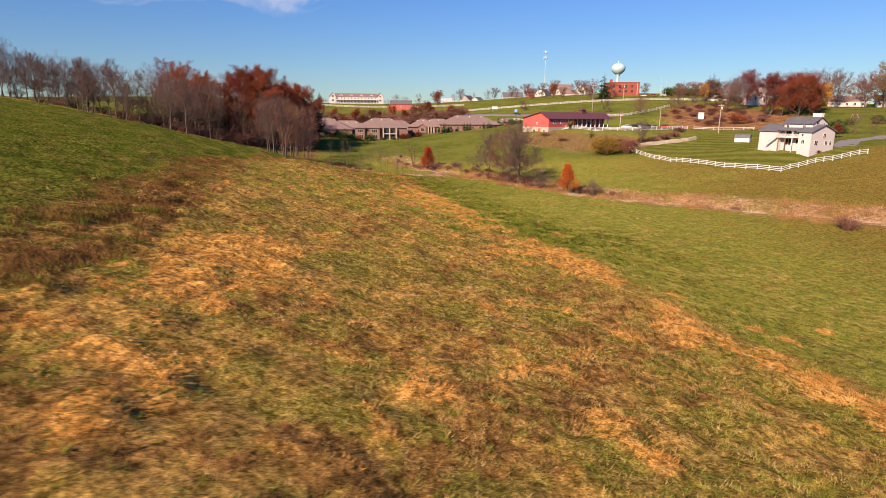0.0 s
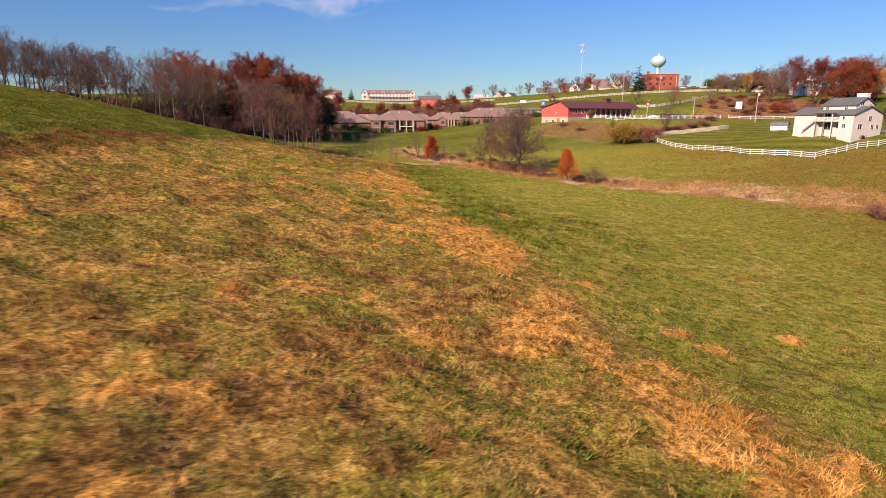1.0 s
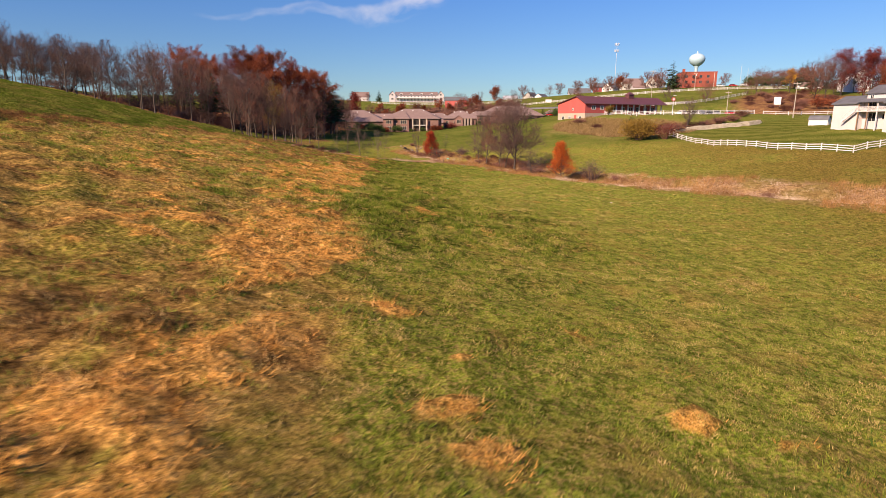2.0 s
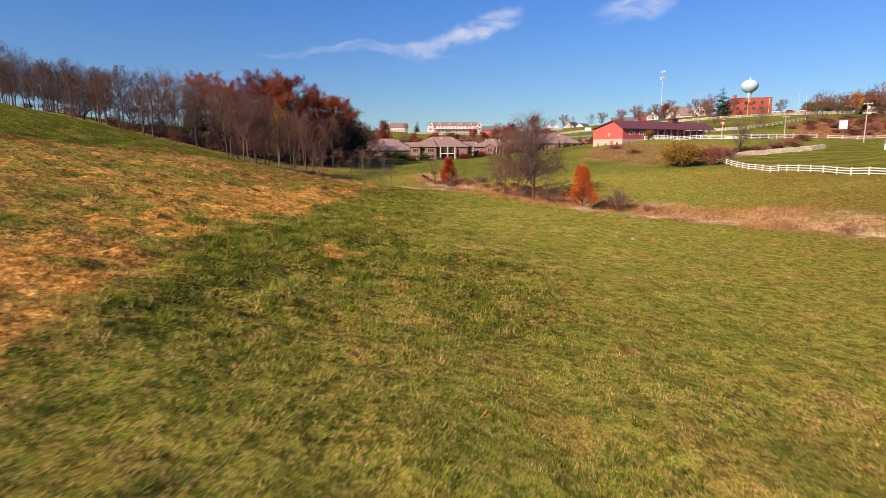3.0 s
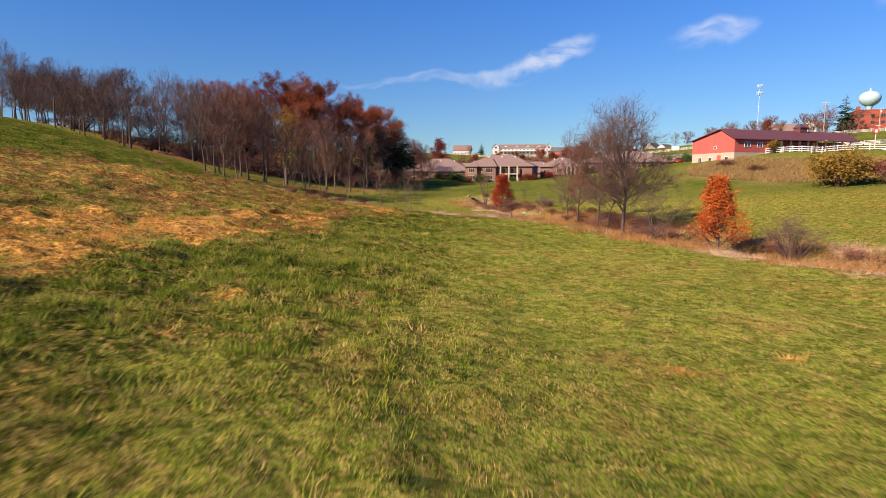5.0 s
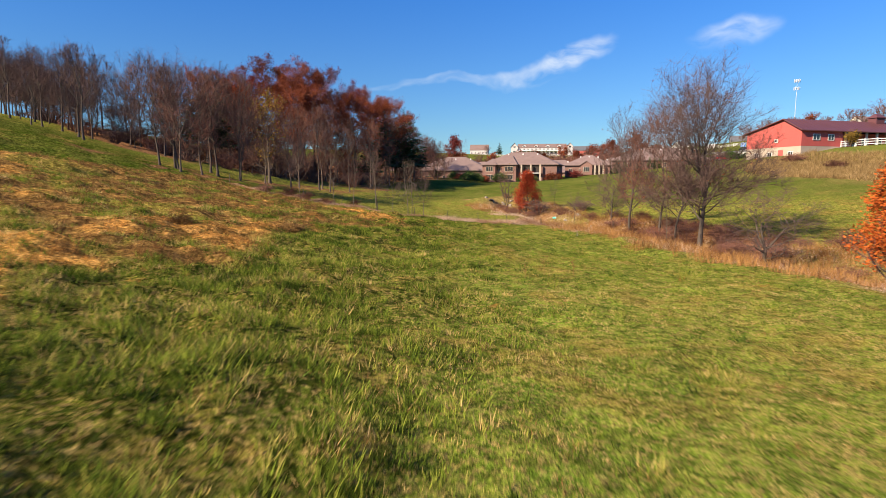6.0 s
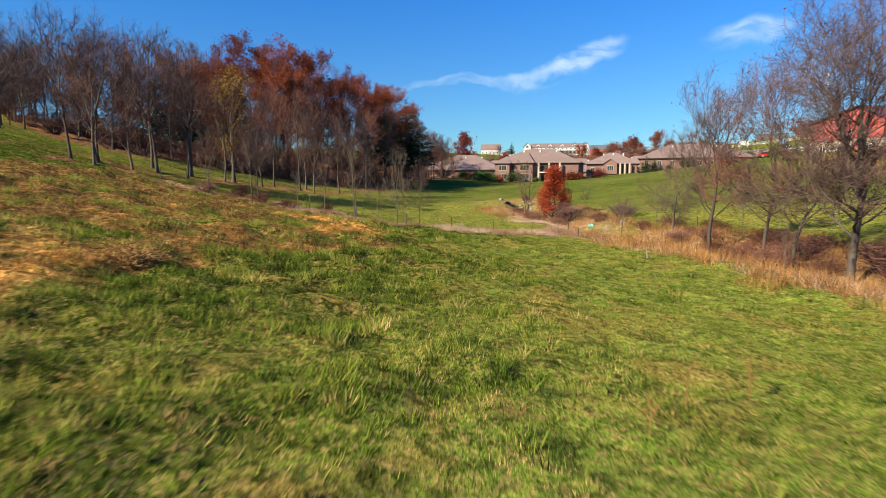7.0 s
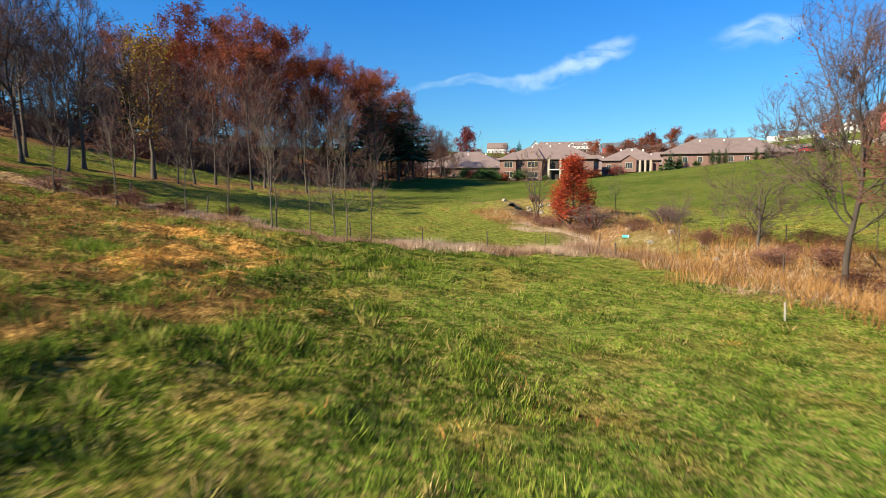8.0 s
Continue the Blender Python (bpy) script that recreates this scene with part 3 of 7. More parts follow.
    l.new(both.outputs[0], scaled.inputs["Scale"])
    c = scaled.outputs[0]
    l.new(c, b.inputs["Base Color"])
    bp = n.new("ShaderNodeBump")
    bp.inputs["Strength"].default_value, bp.inputs["Distance"].default_value = 0.9, 0.2
    l.new(tiny, bp.inputs["Height"])
    bp2 = n.new("ShaderNodeBump")
    bp2.inputs["Strength"].default_value, bp2.inputs["Distance"].default_value = 0.8, 0.6
    l.new(fine, bp2.inputs["Height"])
    l.new(bp2.outputs[0], bp.inputs["Normal"])
    l.new(bp.outputs[0], b.inputs["Normal"])
    return m


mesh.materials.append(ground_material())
tagged(new("ground", mesh), "rolling autumn pasture with green grass and dry straw-coloured patches", "ground", kind="structure")

# ---- building helpers ----


def finish(bm, name, mat, smooth=False):
    me = bpy.data.meshes.new(name)
    bm.normal_update()
    bm.to_mesh(me)
    bm.free()
    me.materials.append(mat)
    if smooth:
        me.polygons.foreach_set("use_smooth", np.ones(len(me.polygons), bool))
    return me


def part(name, bm, mat, parent, label="", smooth=False):
    ob = new(name, finish(bm, name, mat, smooth) if isinstance(bm, bmesh.types.BMesh) else bm)
    ob.parent = parent
    if label:
        tagged(ob, label)
    return ob


def thing(name, m, label, category, group="", kind=""):
    ob = new(name)
    ob.matrix_basis = m
    return tagged(ob, label, category, group, kind)


def on_ground(x, y, turn=0, lift=0.0, tilt=0.0, lean=0.0):
    return pose(x, y, ground_at(x, y) + lift, tilt, lean, turn)


def raw_mesh(name, verts, faces, mat, smooth=False):
    me = bpy.data.meshes.new(name)
    me.from_pydata(verts, [], faces)
    me.materials.append(mat)
    if smooth:
        me.polygons.foreach_set("use_smooth", np.ones(len(me.polygons), bool))
    return me


# ---- trees ----


class Wood:
    """Gathers tapered tubes."""

    def __init__(self):
        self.v, self.f = [], []

    def tube(self, points, radii, sides):
        base = len(self.v)
        for i, p in enumerate(points):
            d = (points[min(i + 1, len(points) - 1)] - points[max(i - 1, 0)]).normalized()
            a = d.orthogonal().normalized()
            b = d.cross(a)
            for k in range(sides):
                w = 2 * math.pi * k / sides
                self.v.append(p + (a * math.cos(w) + b * math.sin(w)) * radii[i])
        for i in range(len(points) - 1):
            for k in range(sides):
                k2 = (k + 1) % sides
                o = base + i * sides
                self.f.append((o + k, o + k2, o + sides + k2, o + sides + k))

    def sliver(self, a, b, r, turn=0.0):
        """A fine twig: one narrow triangle that ends in a point."""
        d = (b - a).normalized()
        u = d.orthogonal().normalized()
        u = (u * math.cos(turn) + d.cross(u) * math.sin(turn)) * r
        o = len(self.v)
        self.v += [a + u, a - u, b]
        self.f.append((o, o + 1, o + 2))


TALL = {}


def bend(rng, start, heading, length, steps, wander, rise):
    pts, d, p = [start], heading.normalized(), start.copy()
    for _ in range(steps):
        d = (d + Vector((rng.gauss(0, wander), rng.gauss(0, wander), rng.gauss(0, wander) + rise))).normalized()
        p = p + d * (length / steps)
        pts.append(p)
    return pts


def grow(seed, tall, spread=0.36, bare=0.28, forks=1, limbs=15, boughs=6, twigs=6, sprigs=3, thick=0.02, twig_r=0.011, rise=0.1, lean=0.02, arch=1.0, cone=False, steep=(0.55, 1.25), split=False):
    """A broadleaf tree's stem and limbs, its fine twigs, and the tips where leaves would sit."""
    rng = random.Random(seed)
    stem, fine, tips = Wood(), Wood(), []
    stem.limbs = []
    for s in range(forks):
        out = Vector((0, 0, 1)) if forks == 1 else Vector((math.cos(s * 2.4 + seed), math.sin(s * 2.4 + seed), 3.2))
        h = tall * (1 - 0.13 * s * rng.random())
        trunk = bend(rng, Vector((0.12 * s, -0.1 * s, -0.25)), out, h, 9, 0.045 + lean, 0.09)
        r0 = tall * thick * (1 if forks == 1 else 0.72)
        radii = [r0 * (1.3 if i == 0 else 1) * (1 - 0.94 * (i / 9) ** 0.9) + 0.012 for i in range(10)]
        stem.tube(trunk, radii, 7 if split else 6)
        for k in range(limbs):
            u = bare + (1 - bare) * ((k + rng.random()) / limbs) ** 0.9
            i = min(8, int(u * 9))
            p = trunk[i].lerp(trunk[i + 1], u * 9 - i)
            profile = arch * math.sin(math.pi * min(1, 0.18 + 0.8 * ((u - bare) / (1 - bare)))) ** 0.7
            size = tall * spread * (0.35 + 0.65 * profile) * rng.uniform(0.7, 1.2)
            az = k * 2.4 + rng.uniform(-0.5, 0.5) + seed
            climb_rate = rng.uniform(*steep) + 0.9 * max(0, u - 0.6)
            if cone:
                size = tall * spread * (1.02 - 0.85 * (u - bare) / (1 - bare)) * rng.uniform(0.85, 1.1)
                climb_rate = rng.uniform(0.05, 0.35)
            d = Vector((math.cos(az), math.sin(az), climb_rate))
            limb = bend(rng, p, d, size, 5, 0.13, rise)
            lr = max(0.02, radii[i] * rng.uniform(0.4, 0.6))
            (stem.limbs if split else []).append(Wood())
            (stem.limbs[-1] if split else stem).tube(limb, [lr * (1 - 0.85 * j / 5) + 0.006 for j in range(6)], 5 if split else 4)
            for b in range(boughs):
                w = 0.25 + 0.75 * (b + rng.random()) / boughs
                j = min(4, int(w * 5))
                q = limb[j].lerp(limb[j + 1], w * 5 - j)
                d2 = (limb[j + 1] - limb[j]).normalized() + Vector((rng.gauss(0, 0.7), rng.gauss(0, 0.7), rng.gauss(0.25, 0.45)))
                bough = bend(rng, q, d2, size * rng.uniform(0.28, 0.5), 3, 0.16, rise)
                fine.tube(bough, [max(twig_r * 1.3, lr * 0.32) * (1 - 0.28 * x) for x in range(4)], 3)
                for t in range(twigs):
                    x = 0.2 + 0.8 * (t + rng.random()) / twigs
                    y = min(2, int(x * 3))
                    a = bough[y].lerp(bough[y + 1], x * 3 - y)
                    d3 = (bough[y + 1] - bough[y]).normalized() + Vector((rng.gauss(0, 0.75), rng.gauss(0, 0.75), rng.gauss(0.3, 0.5)))
                    e = a + d3.normalized() * size * rng.uniform(0.12, 0.26)
                    fine.sliver(a, e, twig_r, rng.uniform(0, 3.1))
                    tips.append(e)
                    for _ in range(sprigs):
                        g = a.lerp(e, rng.uniform(0.25, 0.95))
                        d4 = d3.normalized() + Vector((rng.gauss(0, 0.8), rng.gauss(0, 0.8), rng.gauss(0.25, 0.5)))
                        fine.sliver(g, g + d4.normalized() * size * rng.uniform(0.07, 0.16), twig_r * 0.75, rng.uniform(0, 3.1))
                        tips.append(g)
    return stem, fine, tips


def ramify(seed, tall, spread=0.4, bare=0.3, leaders=3, kids=(4, 4, 4), open_angle=0.55, sprays=7, thick=0.014, twig_r=0.012, up=0.1, trunk=0.5, sides=5, split=False, lean=0.02):
    """A spreading broadleaf tree: the stem divides into leaders, these into limbs, boughs and twigs, inside a rounded crown."""
    rng = random.Random(seed)
    stem, fine, tips = Wood(), Wood(), []
    stem.limbs = []
    r0 = tall * thick

    def away(d, angle):
        a = d.orthogonal().normalized()
        w = rng.uniform(0, 6.283)
        return (d + (a * math.cos(w) + d.cross(a) * math.sin(w)) * math.tan(angle)).normalized()

    def shoot(p, d, length, r, level, wood):
        if level > len(kids):
            run = bend(rng, p, d, length, 2, 0.2, up)
            fine.sliver(run[0], run[1], max(twig_r, r * 0.6), rng.uniform(0, 3.1))
            fine.sliver(run[1].lerp(run[0], 0.25), run[2], twig_r, rng.uniform(0, 3.1))
            tips.append(run[2])
            for _ in range(sprays):
                q = run[0].lerp(run[1], rng.random()) if rng.random() < 0.5 else run[1].lerp(run[2], rng.random())
                e = q + away((d + Vector((0, 0, 0.35))).normalized(), rng.uniform(0.3, 1.1)) * length * rng.uniform(0.35, 0.8)
                fine.sliver(q, e, twig_r * 0.8, rng.uniform(0, 3.1))
                tips.append(e)
            return
        n = (4, 3, 2)[min(level - 1, 2)]
        run = bend(rng, p, d, length, n, 0.09 + 0.03 * level, up)
        radii = [max(twig_r, r * (1 - 0.5 * i / n)) for i in range(n + 1)]
        if split and level == 1:
            wood = Wood()
            stem.limbs.append(wood)
        (wood if level < 3 else fine).tube(run, radii, (5, 4, 3)[min(level - 1, 2)])
        count = kids[level - 1]
        for k in range(count):
            u = 1.0 if k < 2 else rng.uniform(0.25, 0.95)
            i = min(n - 1, int(u * n))
            q = run[i].lerp(run[i + 1], u * n - i)
            d2 = away((run[i + 1] - run[i]).normalized(), open_angle * (rng.uniform(0.5, 1.0) if k < 2 else rng.uniform(0.9, 1.6)))
            shoot(q, d2, length * rng.uniform(0.55, 0.8), max(twig_r, radii[i] * rng.uniform(0.45, 0.7)), level + 1, wood)

    base = bend(rng, Vector((0, 0, -0.25)), Vector((rng.gauss(0, lean), rng.gauss(0, lean), 1)), tall * trunk, 6, 0.03 + lean, 0.08)
    radii = [r0 * (1.35 if i == 0 else 1 - 0.07 * i) for i in range(7)]
    stem.tube(base, radii, 7)
    for k in range(leaders):
        d = away((base[6] - base[5]).normalized(), open_angle * rng.uniform(0.35, 0.9))
        shoot(base[6] - Vector((0, 0, r0)), d, tall * (1 - trunk) * rng.uniform(0.45, 0.62), r0 * 0.5, 1, stem)
    for k in range(sides):
        u = bare + (trunk - bare) * (k + rng.random()) / sides if trunk > bare else trunk
        i = min(5, int(u / trunk * 6))
        w = k * 2.4 + rng.uniform(-0.6, 0.6) + seed
        d = Vector((math.cos(w), math.sin(w), rng.uniform(0.35, 1.0))).normalized()
        shoot(base[i].lerp(base[i + 1], u / trunk * 6 - i), d, tall * rng.uniform(0.13, 0.22), r0 * 0.33, 1, stem)
    # brought to its height and breadth
    high = sorted(t.z for t in tips)[-3]
    reach = sorted(math.hypot(t.x, t.y) for t in tips)[int(0.93 * len(tips))]
    k, w = tall / high, tall * spread / reach
    upper = [t for t in tips if t.z > 0.5 * high]
    mid = sum(upper, Vector()) / len(upper)

    def settle(v):
        """Brings the crown over the stem and draws stray twigs in to a rounded outline."""
        g = max(0, v.z) / mid.z
        x, y, z = v.x - 0.85 * mid.x * g, v.y - 0.85 * mid.y * g, v.z * k
        widen = w if v.z > 0.05 * tall else 1 + (w - 1) * max(0, v.z) / (0.05 * tall)
        x, y = x * widen, y * widen
        c = 0.58 * tall
        s = math.sqrt((x * x + y * y) / (1.12 * spread * tall) ** 2 + (max(0, z - c) / (0.44 * tall)) ** 2)
        if s > 0.8:
            f = (0.8 + 0.22 * math.tanh((s - 0.8) / 0.3)) / s
            x, y, z = x * f, y * f, z if z < c else c + (z - c) * f
        return Vector((x, y, z))

    for wood in (stem, fine, *stem.limbs):
        wood.v = [settle(v) for v in wood.v]
    return stem, fine, [settle(t) for t in tips]


def leaf_mesh(rng, tips, count, size, scatter):
    v, f = [], []
    hubs = rng.sample(tips, min(len(tips), max(60, count // 16)))
    for _ in range(count):
        p = rng.choice(hubs) + Vector((rng.gauss(0, scatter), rng.gauss(0, scatter), rng.gauss(0, scatter)))
        a = Vector((rng.gauss(0, 1), rng.gauss(0, 1), rng.gauss(0, 1))).normalized()
        b = a.orthogonal().normalized()
        s = size * rng.uniform(0.6, 1.4)
        o = len(v)
        v += [p - a * s, p + b * s * 0.55, p + a * s, p - b * s * 0.55 + a.cross(b) * s * 0.3]
        f.append((o, o + 1, o + 2, o + 3))
    return v, f


def broadleaf(name, label, seed, m, tall, bark, twig, leaf=None, leaves=0, leaf_size=0.12, scatter=0.35, group="", category="tree", form=grow, **kw):
    stem, fine, tips = form(seed, tall, **kw)
    t = thing(name, m, label, category, group)
    TALL[t.name] = tall
    trunk = part("trunk", raw_mesh("trunk", stem.v, stem.f, bark, True), bark, t)
    for limb in stem.limbs:
        part("limb", raw_mesh("limb", limb.v, limb.f, bark, True), bark, trunk)
    crown = part("crown", raw_mesh("crown", fine.v, fine.f, twig), twig, t)
    if leaf:
        v, f = leaf_mesh(random.Random(seed + 99), tips, leaves, leaf_size, scatter)
        part("foliage", raw_mesh("foliage", v, f, leaf), leaf, crown)
    return t


def conifer(name, label, seed, m, tall, wide, layers=22, per=11, sprays=7, leaf=None, group="", droop=-0.25, bare=0.08):
    rng = random.Random(seed)
    stem = Wood()
    stem.tube([Vector((0, 0, tall * i / 4 - 0.2)) for i in range(5)], [tall * 0.017 * (1 - i / 4.2) + 0.01 for i in range(5)], 6)
    t = thing(name, m, label, "tree", group)
    TALL[t.name] = tall
    part("trunk", raw_mesh("trunk", stem.v, stem.f, M_BARK, True), M_BARK, t)
    v, f = [], []
    for k in range(layers):
        u = k / layers
        z = tall * (bare + (1 - bare) * u)
        reach = wide * 0.5 * (1 - u) ** 0.8 * rng.uniform(0.8, 1.15) + 0.1
        for j in range(max(4, int(per * (1 - 0.6 * u)))):
            az = j * 6.283 / per + k * 1.7 + rng.uniform(-0.3, 0.3)
            d = Vector((math.cos(az), math.sin(az), droop + 0.5 * u))
            r = reach * rng.uniform(0.7, 1.2)
            side = Vector((-d.y, d.x, 0))
            for s in range(sprays):
                w = (s + 0.6) / sprays
                p = Vector((0, 0, z)) + d * r * w
                q = p + (d * 0.55 + side * rng.uniform(-0.9, 0.9) + Vector((0, 0, rng.uniform(-0.35, 0.15)))) * r * 0.42
                n = Vector((rng.gauss(0, 0.4), rng.gauss(0, 0.4), 1)).cross(q - p).normalized() * r * 0.11
                o = len(v)
                v += [p - n * 0.6, p + n * 0.6, q + n, q - n * 0.2 + Vector((0, 0, -0.05))]
                f.append((o, o + 1, o + 2, o + 3))
    part("foliage", raw_mesh("foliage", v, f, leaf or M_NEEDLE), M_NEEDLE, t)
    return t


def bush(name, label, seed, m, tall, wide, leaf, twig=None, leaves=1400, leaf_size=0.12, category="bush", group="", stems=26, r=0.011):
    rng = random.Random(seed)
    wood, tips = Wood(), []
    for k in range(stems):
        az, out = rng.uniform(0, 6.283), rng.uniform(0.05, 1) ** 0.6
        a = Vector((math.cos(az) * wide * 0.08, math.sin(az) * wide * 0.08, -0.05))
        e = Vector((math.cos(az) * wide * 0.5 * out, math.sin(az) * wide * 0.5 * out, tall * rng.uniform(0.55, 1.0) * (1 - 0.45 * out * out)))
        c = a.lerp(e, 0.5) + Vector((rng.gauss(0, 0.07), rng.gauss(0, 0.07), tall * 0.1))
        wood.tube([a, c, e], [r * 2.2, r * 1.6, r * 0.7], 3)
        for _ in range(9):
            p = c.lerp(e, rng.random())
            q = p + Vector((rng.gauss(0, 0.16) * wide, rng.gauss(0, 0.16) * wide, rng.uniform(-0.05, 0.2) * tall))
            wood.sliver(p, q, r)
            tips += [q, p.lerp(q, 0.5)]
    t = thing(name, m, label, category, group)
    TALL[t.name] = tall
    part("brush", raw_mesh("brush", wood.v, wood.f, twig or M_TWIG), M_TWIG, t)
    if leaf:
        v, f = leaf_mesh(rng, tips, leaves, leaf_size, 0.06 * (tall + wide))
        part("foliage", raw_mesh("foliage", v, f, leaf), leaf, t)
    return t


def plant(kinds, places, seed):
    """Copies of some grown trees, each turned and brought to its own height in metres."""
    rng = random.Random(seed)
    for i, (x, y, s) in enumerate(places):
        k = kinds[i % len(kinds)]
        c = copy_thing(k, on_ground(x, y, rng.uniform(0, 360), -0.1))
        g = s / TALL[k.name] * rng.uniform(0.94, 1.02)
        c.scale = (g * rng.uniform(0.92, 1.12), g * rng.uniform(0.92, 1.12), g)


BARE = "bare grey-brown deciduous tree in the hedgerow"
row_kinds = [
    broadleaf("bare_tree", BARE, seed, on_ground(x, y), tall, M_BARK, M_TWIG, group="hedgerow trees", form=ramify, spread=spread, bare=0.3, leaders=leaders, kids=(4, 4, 4), open_angle=0.5, sprays=8, thick=0.013, twig_r=0.017, trunk=trunk, sides=4, lean=lean)
    for seed, x, y, tall, spread, leaders, trunk, lean in ((3, -72, 138, 13.5, 0.27, 3, 0.42, 0.03), (8, -86, 143, 14, 0.31, 4, 0.3, 0.05), (14, -58, 131, 13, 0.25, 3, 0.5, 0.02), (17, -100, 147, 13, 0.3, 3, 0.35, 0.08))
]
rngp = random.Random(11)
HEDGE = [(-63, 134, 10.5), (-67, 139, 10.2), (-78, 139, 9.8), (-82, 146, 11.0), (-92, 147, 11.8), (-97, 151, 12.5), (-103, 149, 10.9), (-109, 157, 12.0), (-117, 156, 11.9), (-124, 163, 11.9),
        (-132, 163, 14.2), (-140, 170, 13.9), (-58, 144, 11.9), (-70, 148, 12.3), (-88, 157, 12.6), (-76, 155, 13.3), (-98, 162, 12.3), (-64, 150, 11.0), (-84, 138, 9.9), (-113, 150, 13.0), (-128, 157, 15.8),
        (-73, 134, 9.5)]
plant(row_kinds, [(x, y, (1.34 if x > -90 else 1.26) * h) for x, y, h in HEDGE], 5)
far_row = [
    broadleaf("bare_tree", BARE, seed, on_ground(x, y), 14, M_BARK, M_TWIG, group="hedgerow trees", form=ramify, spread=0.32, bare=0.25, leaders=4, kids=(4, 4, 3), open_angle=0.52, sprays=7, thick=0.015, twig_r=0.024, trunk=0.34, sides=4)
    for seed, x, y in ((16, -95, 156), (19, -107, 163))
]
plant(far_row, [(-78 - 2.75 * i + 2 * math.sin(2.7 * i), 150 + 0.95 * i + 4 * math.cos(1.9 * i), 12.2 + 0.12 * i + 1.7 * math.sin(3.7 * i)) for i in range(26)], 27)
plant(row_kinds, [(x + 4.5 * math.sin(3.1 * i), y + 6 + 3 * math.cos(2.3 * i), h * (0.72 + 0.2 * math.sin(1.9 * i))) for i, (x, y, h) in enumerate(HEDGE)], 25)

GREY = "slender bare tree with dense russet twigs at the wood's edge"
edge_kinds = [
    broadleaf("woodland_tree", GREY, 21, on_ground(-37.5, 155), 14, M_BARK, M_TWIG_PINK, group="wood edge trees", form=ramify, spread=0.24, bare=0.2, leaders=2, kids=(4, 4, 3), sprays=8, trunk=0.6, sides=9, twig_r=0.018, thick=0.011),
    broadleaf("woodland_tree", GREY, 27, on_ground(-34, 124), 12, M_BARK_PALE, M_TWIG_PINK, group="wood edge trees", form=ramify, spread=0.3, bare=0.15, leaders=3, kids=(4, 4, 3), sprays=8, trunk=0.4, sides=6, twig_r=0.018, thick=0.011),
    broadleaf("woodland_tree", GREY, 33, on_ground(-41, 161), 16, M_BARK_PALE, M_TWIG, group="wood edge trees", form=ramify, spread=0.22, bare=0.25, leaders=3, kids=(4, 4, 3), sprays=8, trunk=0.55, sides=8, twig_r=0.018, thick=0.01),
]
EDGE = [(-38.5, 151, 13.4), (-37.5, 158, 12.6), (-38, 165, 14.0), (-41, 178, 15.0), (-44, 184, 16.0), (-43, 190, 16.0), (-46, 198, 15.5), (-45, 205, 14.9), (-48, 212, 14.9), (-47, 219, 12.1), (-51, 226, 13.5), (-50, 233, 12.5),
        (-53, 240, 13.5), (-53, 248, 12.3), (-57, 256, 11.4), (-56, 160, 15.5), (-53, 167, 16.0), (-60, 155, 16.5), (-62, 160, 17), (-66, 164, 18), (-78, 164, 18), (-72, 168, 19), (-84, 170, 18), (-80, 176, 19), (-52, 232, 13.5),
        (-58, 246, 13.3), (-63, 262, 12.3), (-70, 274, 16.0), (-57, 168, 16.0), (-68, 156, 16.5), (-74, 158, 16.5), (-50, 176, 15), (-64, 152, 14.5), (-70, 150, 15)]
COPSE = [(-37.5, 124.5, 13.8), (-36.3, 126, 14.2), (-39, 128, 12.6), (-36, 129, 12.8), (-36.5, 132, 14.6), (-35, 134, 13.4), (-37.5, 137, 14.8), (-36, 140, 12.0), (-37, 147, 12.6), (-33.5, 142, 9.0), (-39.5, 134, 13.5)]
plant(edge_kinds, EDGE, 6)
plant(row_kinds[:3] + edge_kinds[1:2], COPSE, 16)
# young growth that fills the wood's edge below the crowns
plant(edge_kinds, [(-52 - 3.2 * (i % 4) + 0.045 * (i // 4) * 7 + 1.5 * math.sin(i * 2.1), 158 + 7.2 * (i // 4) + 2.5 * math.cos(i * 1.3), 7.5 + 2.2 * math.sin(i * 2.7)) for i in range(44)], 26)

OAKS = "tall oak holding russet-brown autumn leaves in the wood"
oak_kinds = [
    broadleaf("oak_tree", OAKS, 41, on_ground(-54, 174), 19.4, M_BARK, M_TWIG_PINK, M_OAK, 13000, 0.12, 0.34, group="woodland oaks", spread=0.34, bare=0.3, limbs=16, boughs=6, twigs=5, sprigs=1, thick=0.012, rise=0.04, steep=(0.3, 0.9)),
    broadleaf("oak_tree", OAKS, 47, on_ground(-48, 184), 17.4, M_BARK, M_TWIG_PINK, M_OAK, 11500, 0.12, 0.34, group="woodland oaks", spread=0.32, bare=0.18, limbs=15, boughs=6, twigs=5, sprigs=1, thick=0.012, rise=0.04, steep=(0.3, 0.9)),
    broadleaf("oak_tree", "tall oak with sparse dark maroon leaves in the wood", 53, on_ground(-60, 168), 16.8, M_BARK, M_TWIG_PINK, M_OAK_DARK, 6000, 0.1, 0.34, group="woodland oaks", spread=0.34, bare=0.22, limbs=15, boughs=6, twigs=5, sprigs=1, thick=0.012, rise=0.04, steep=(0.3, 0.9)),
]
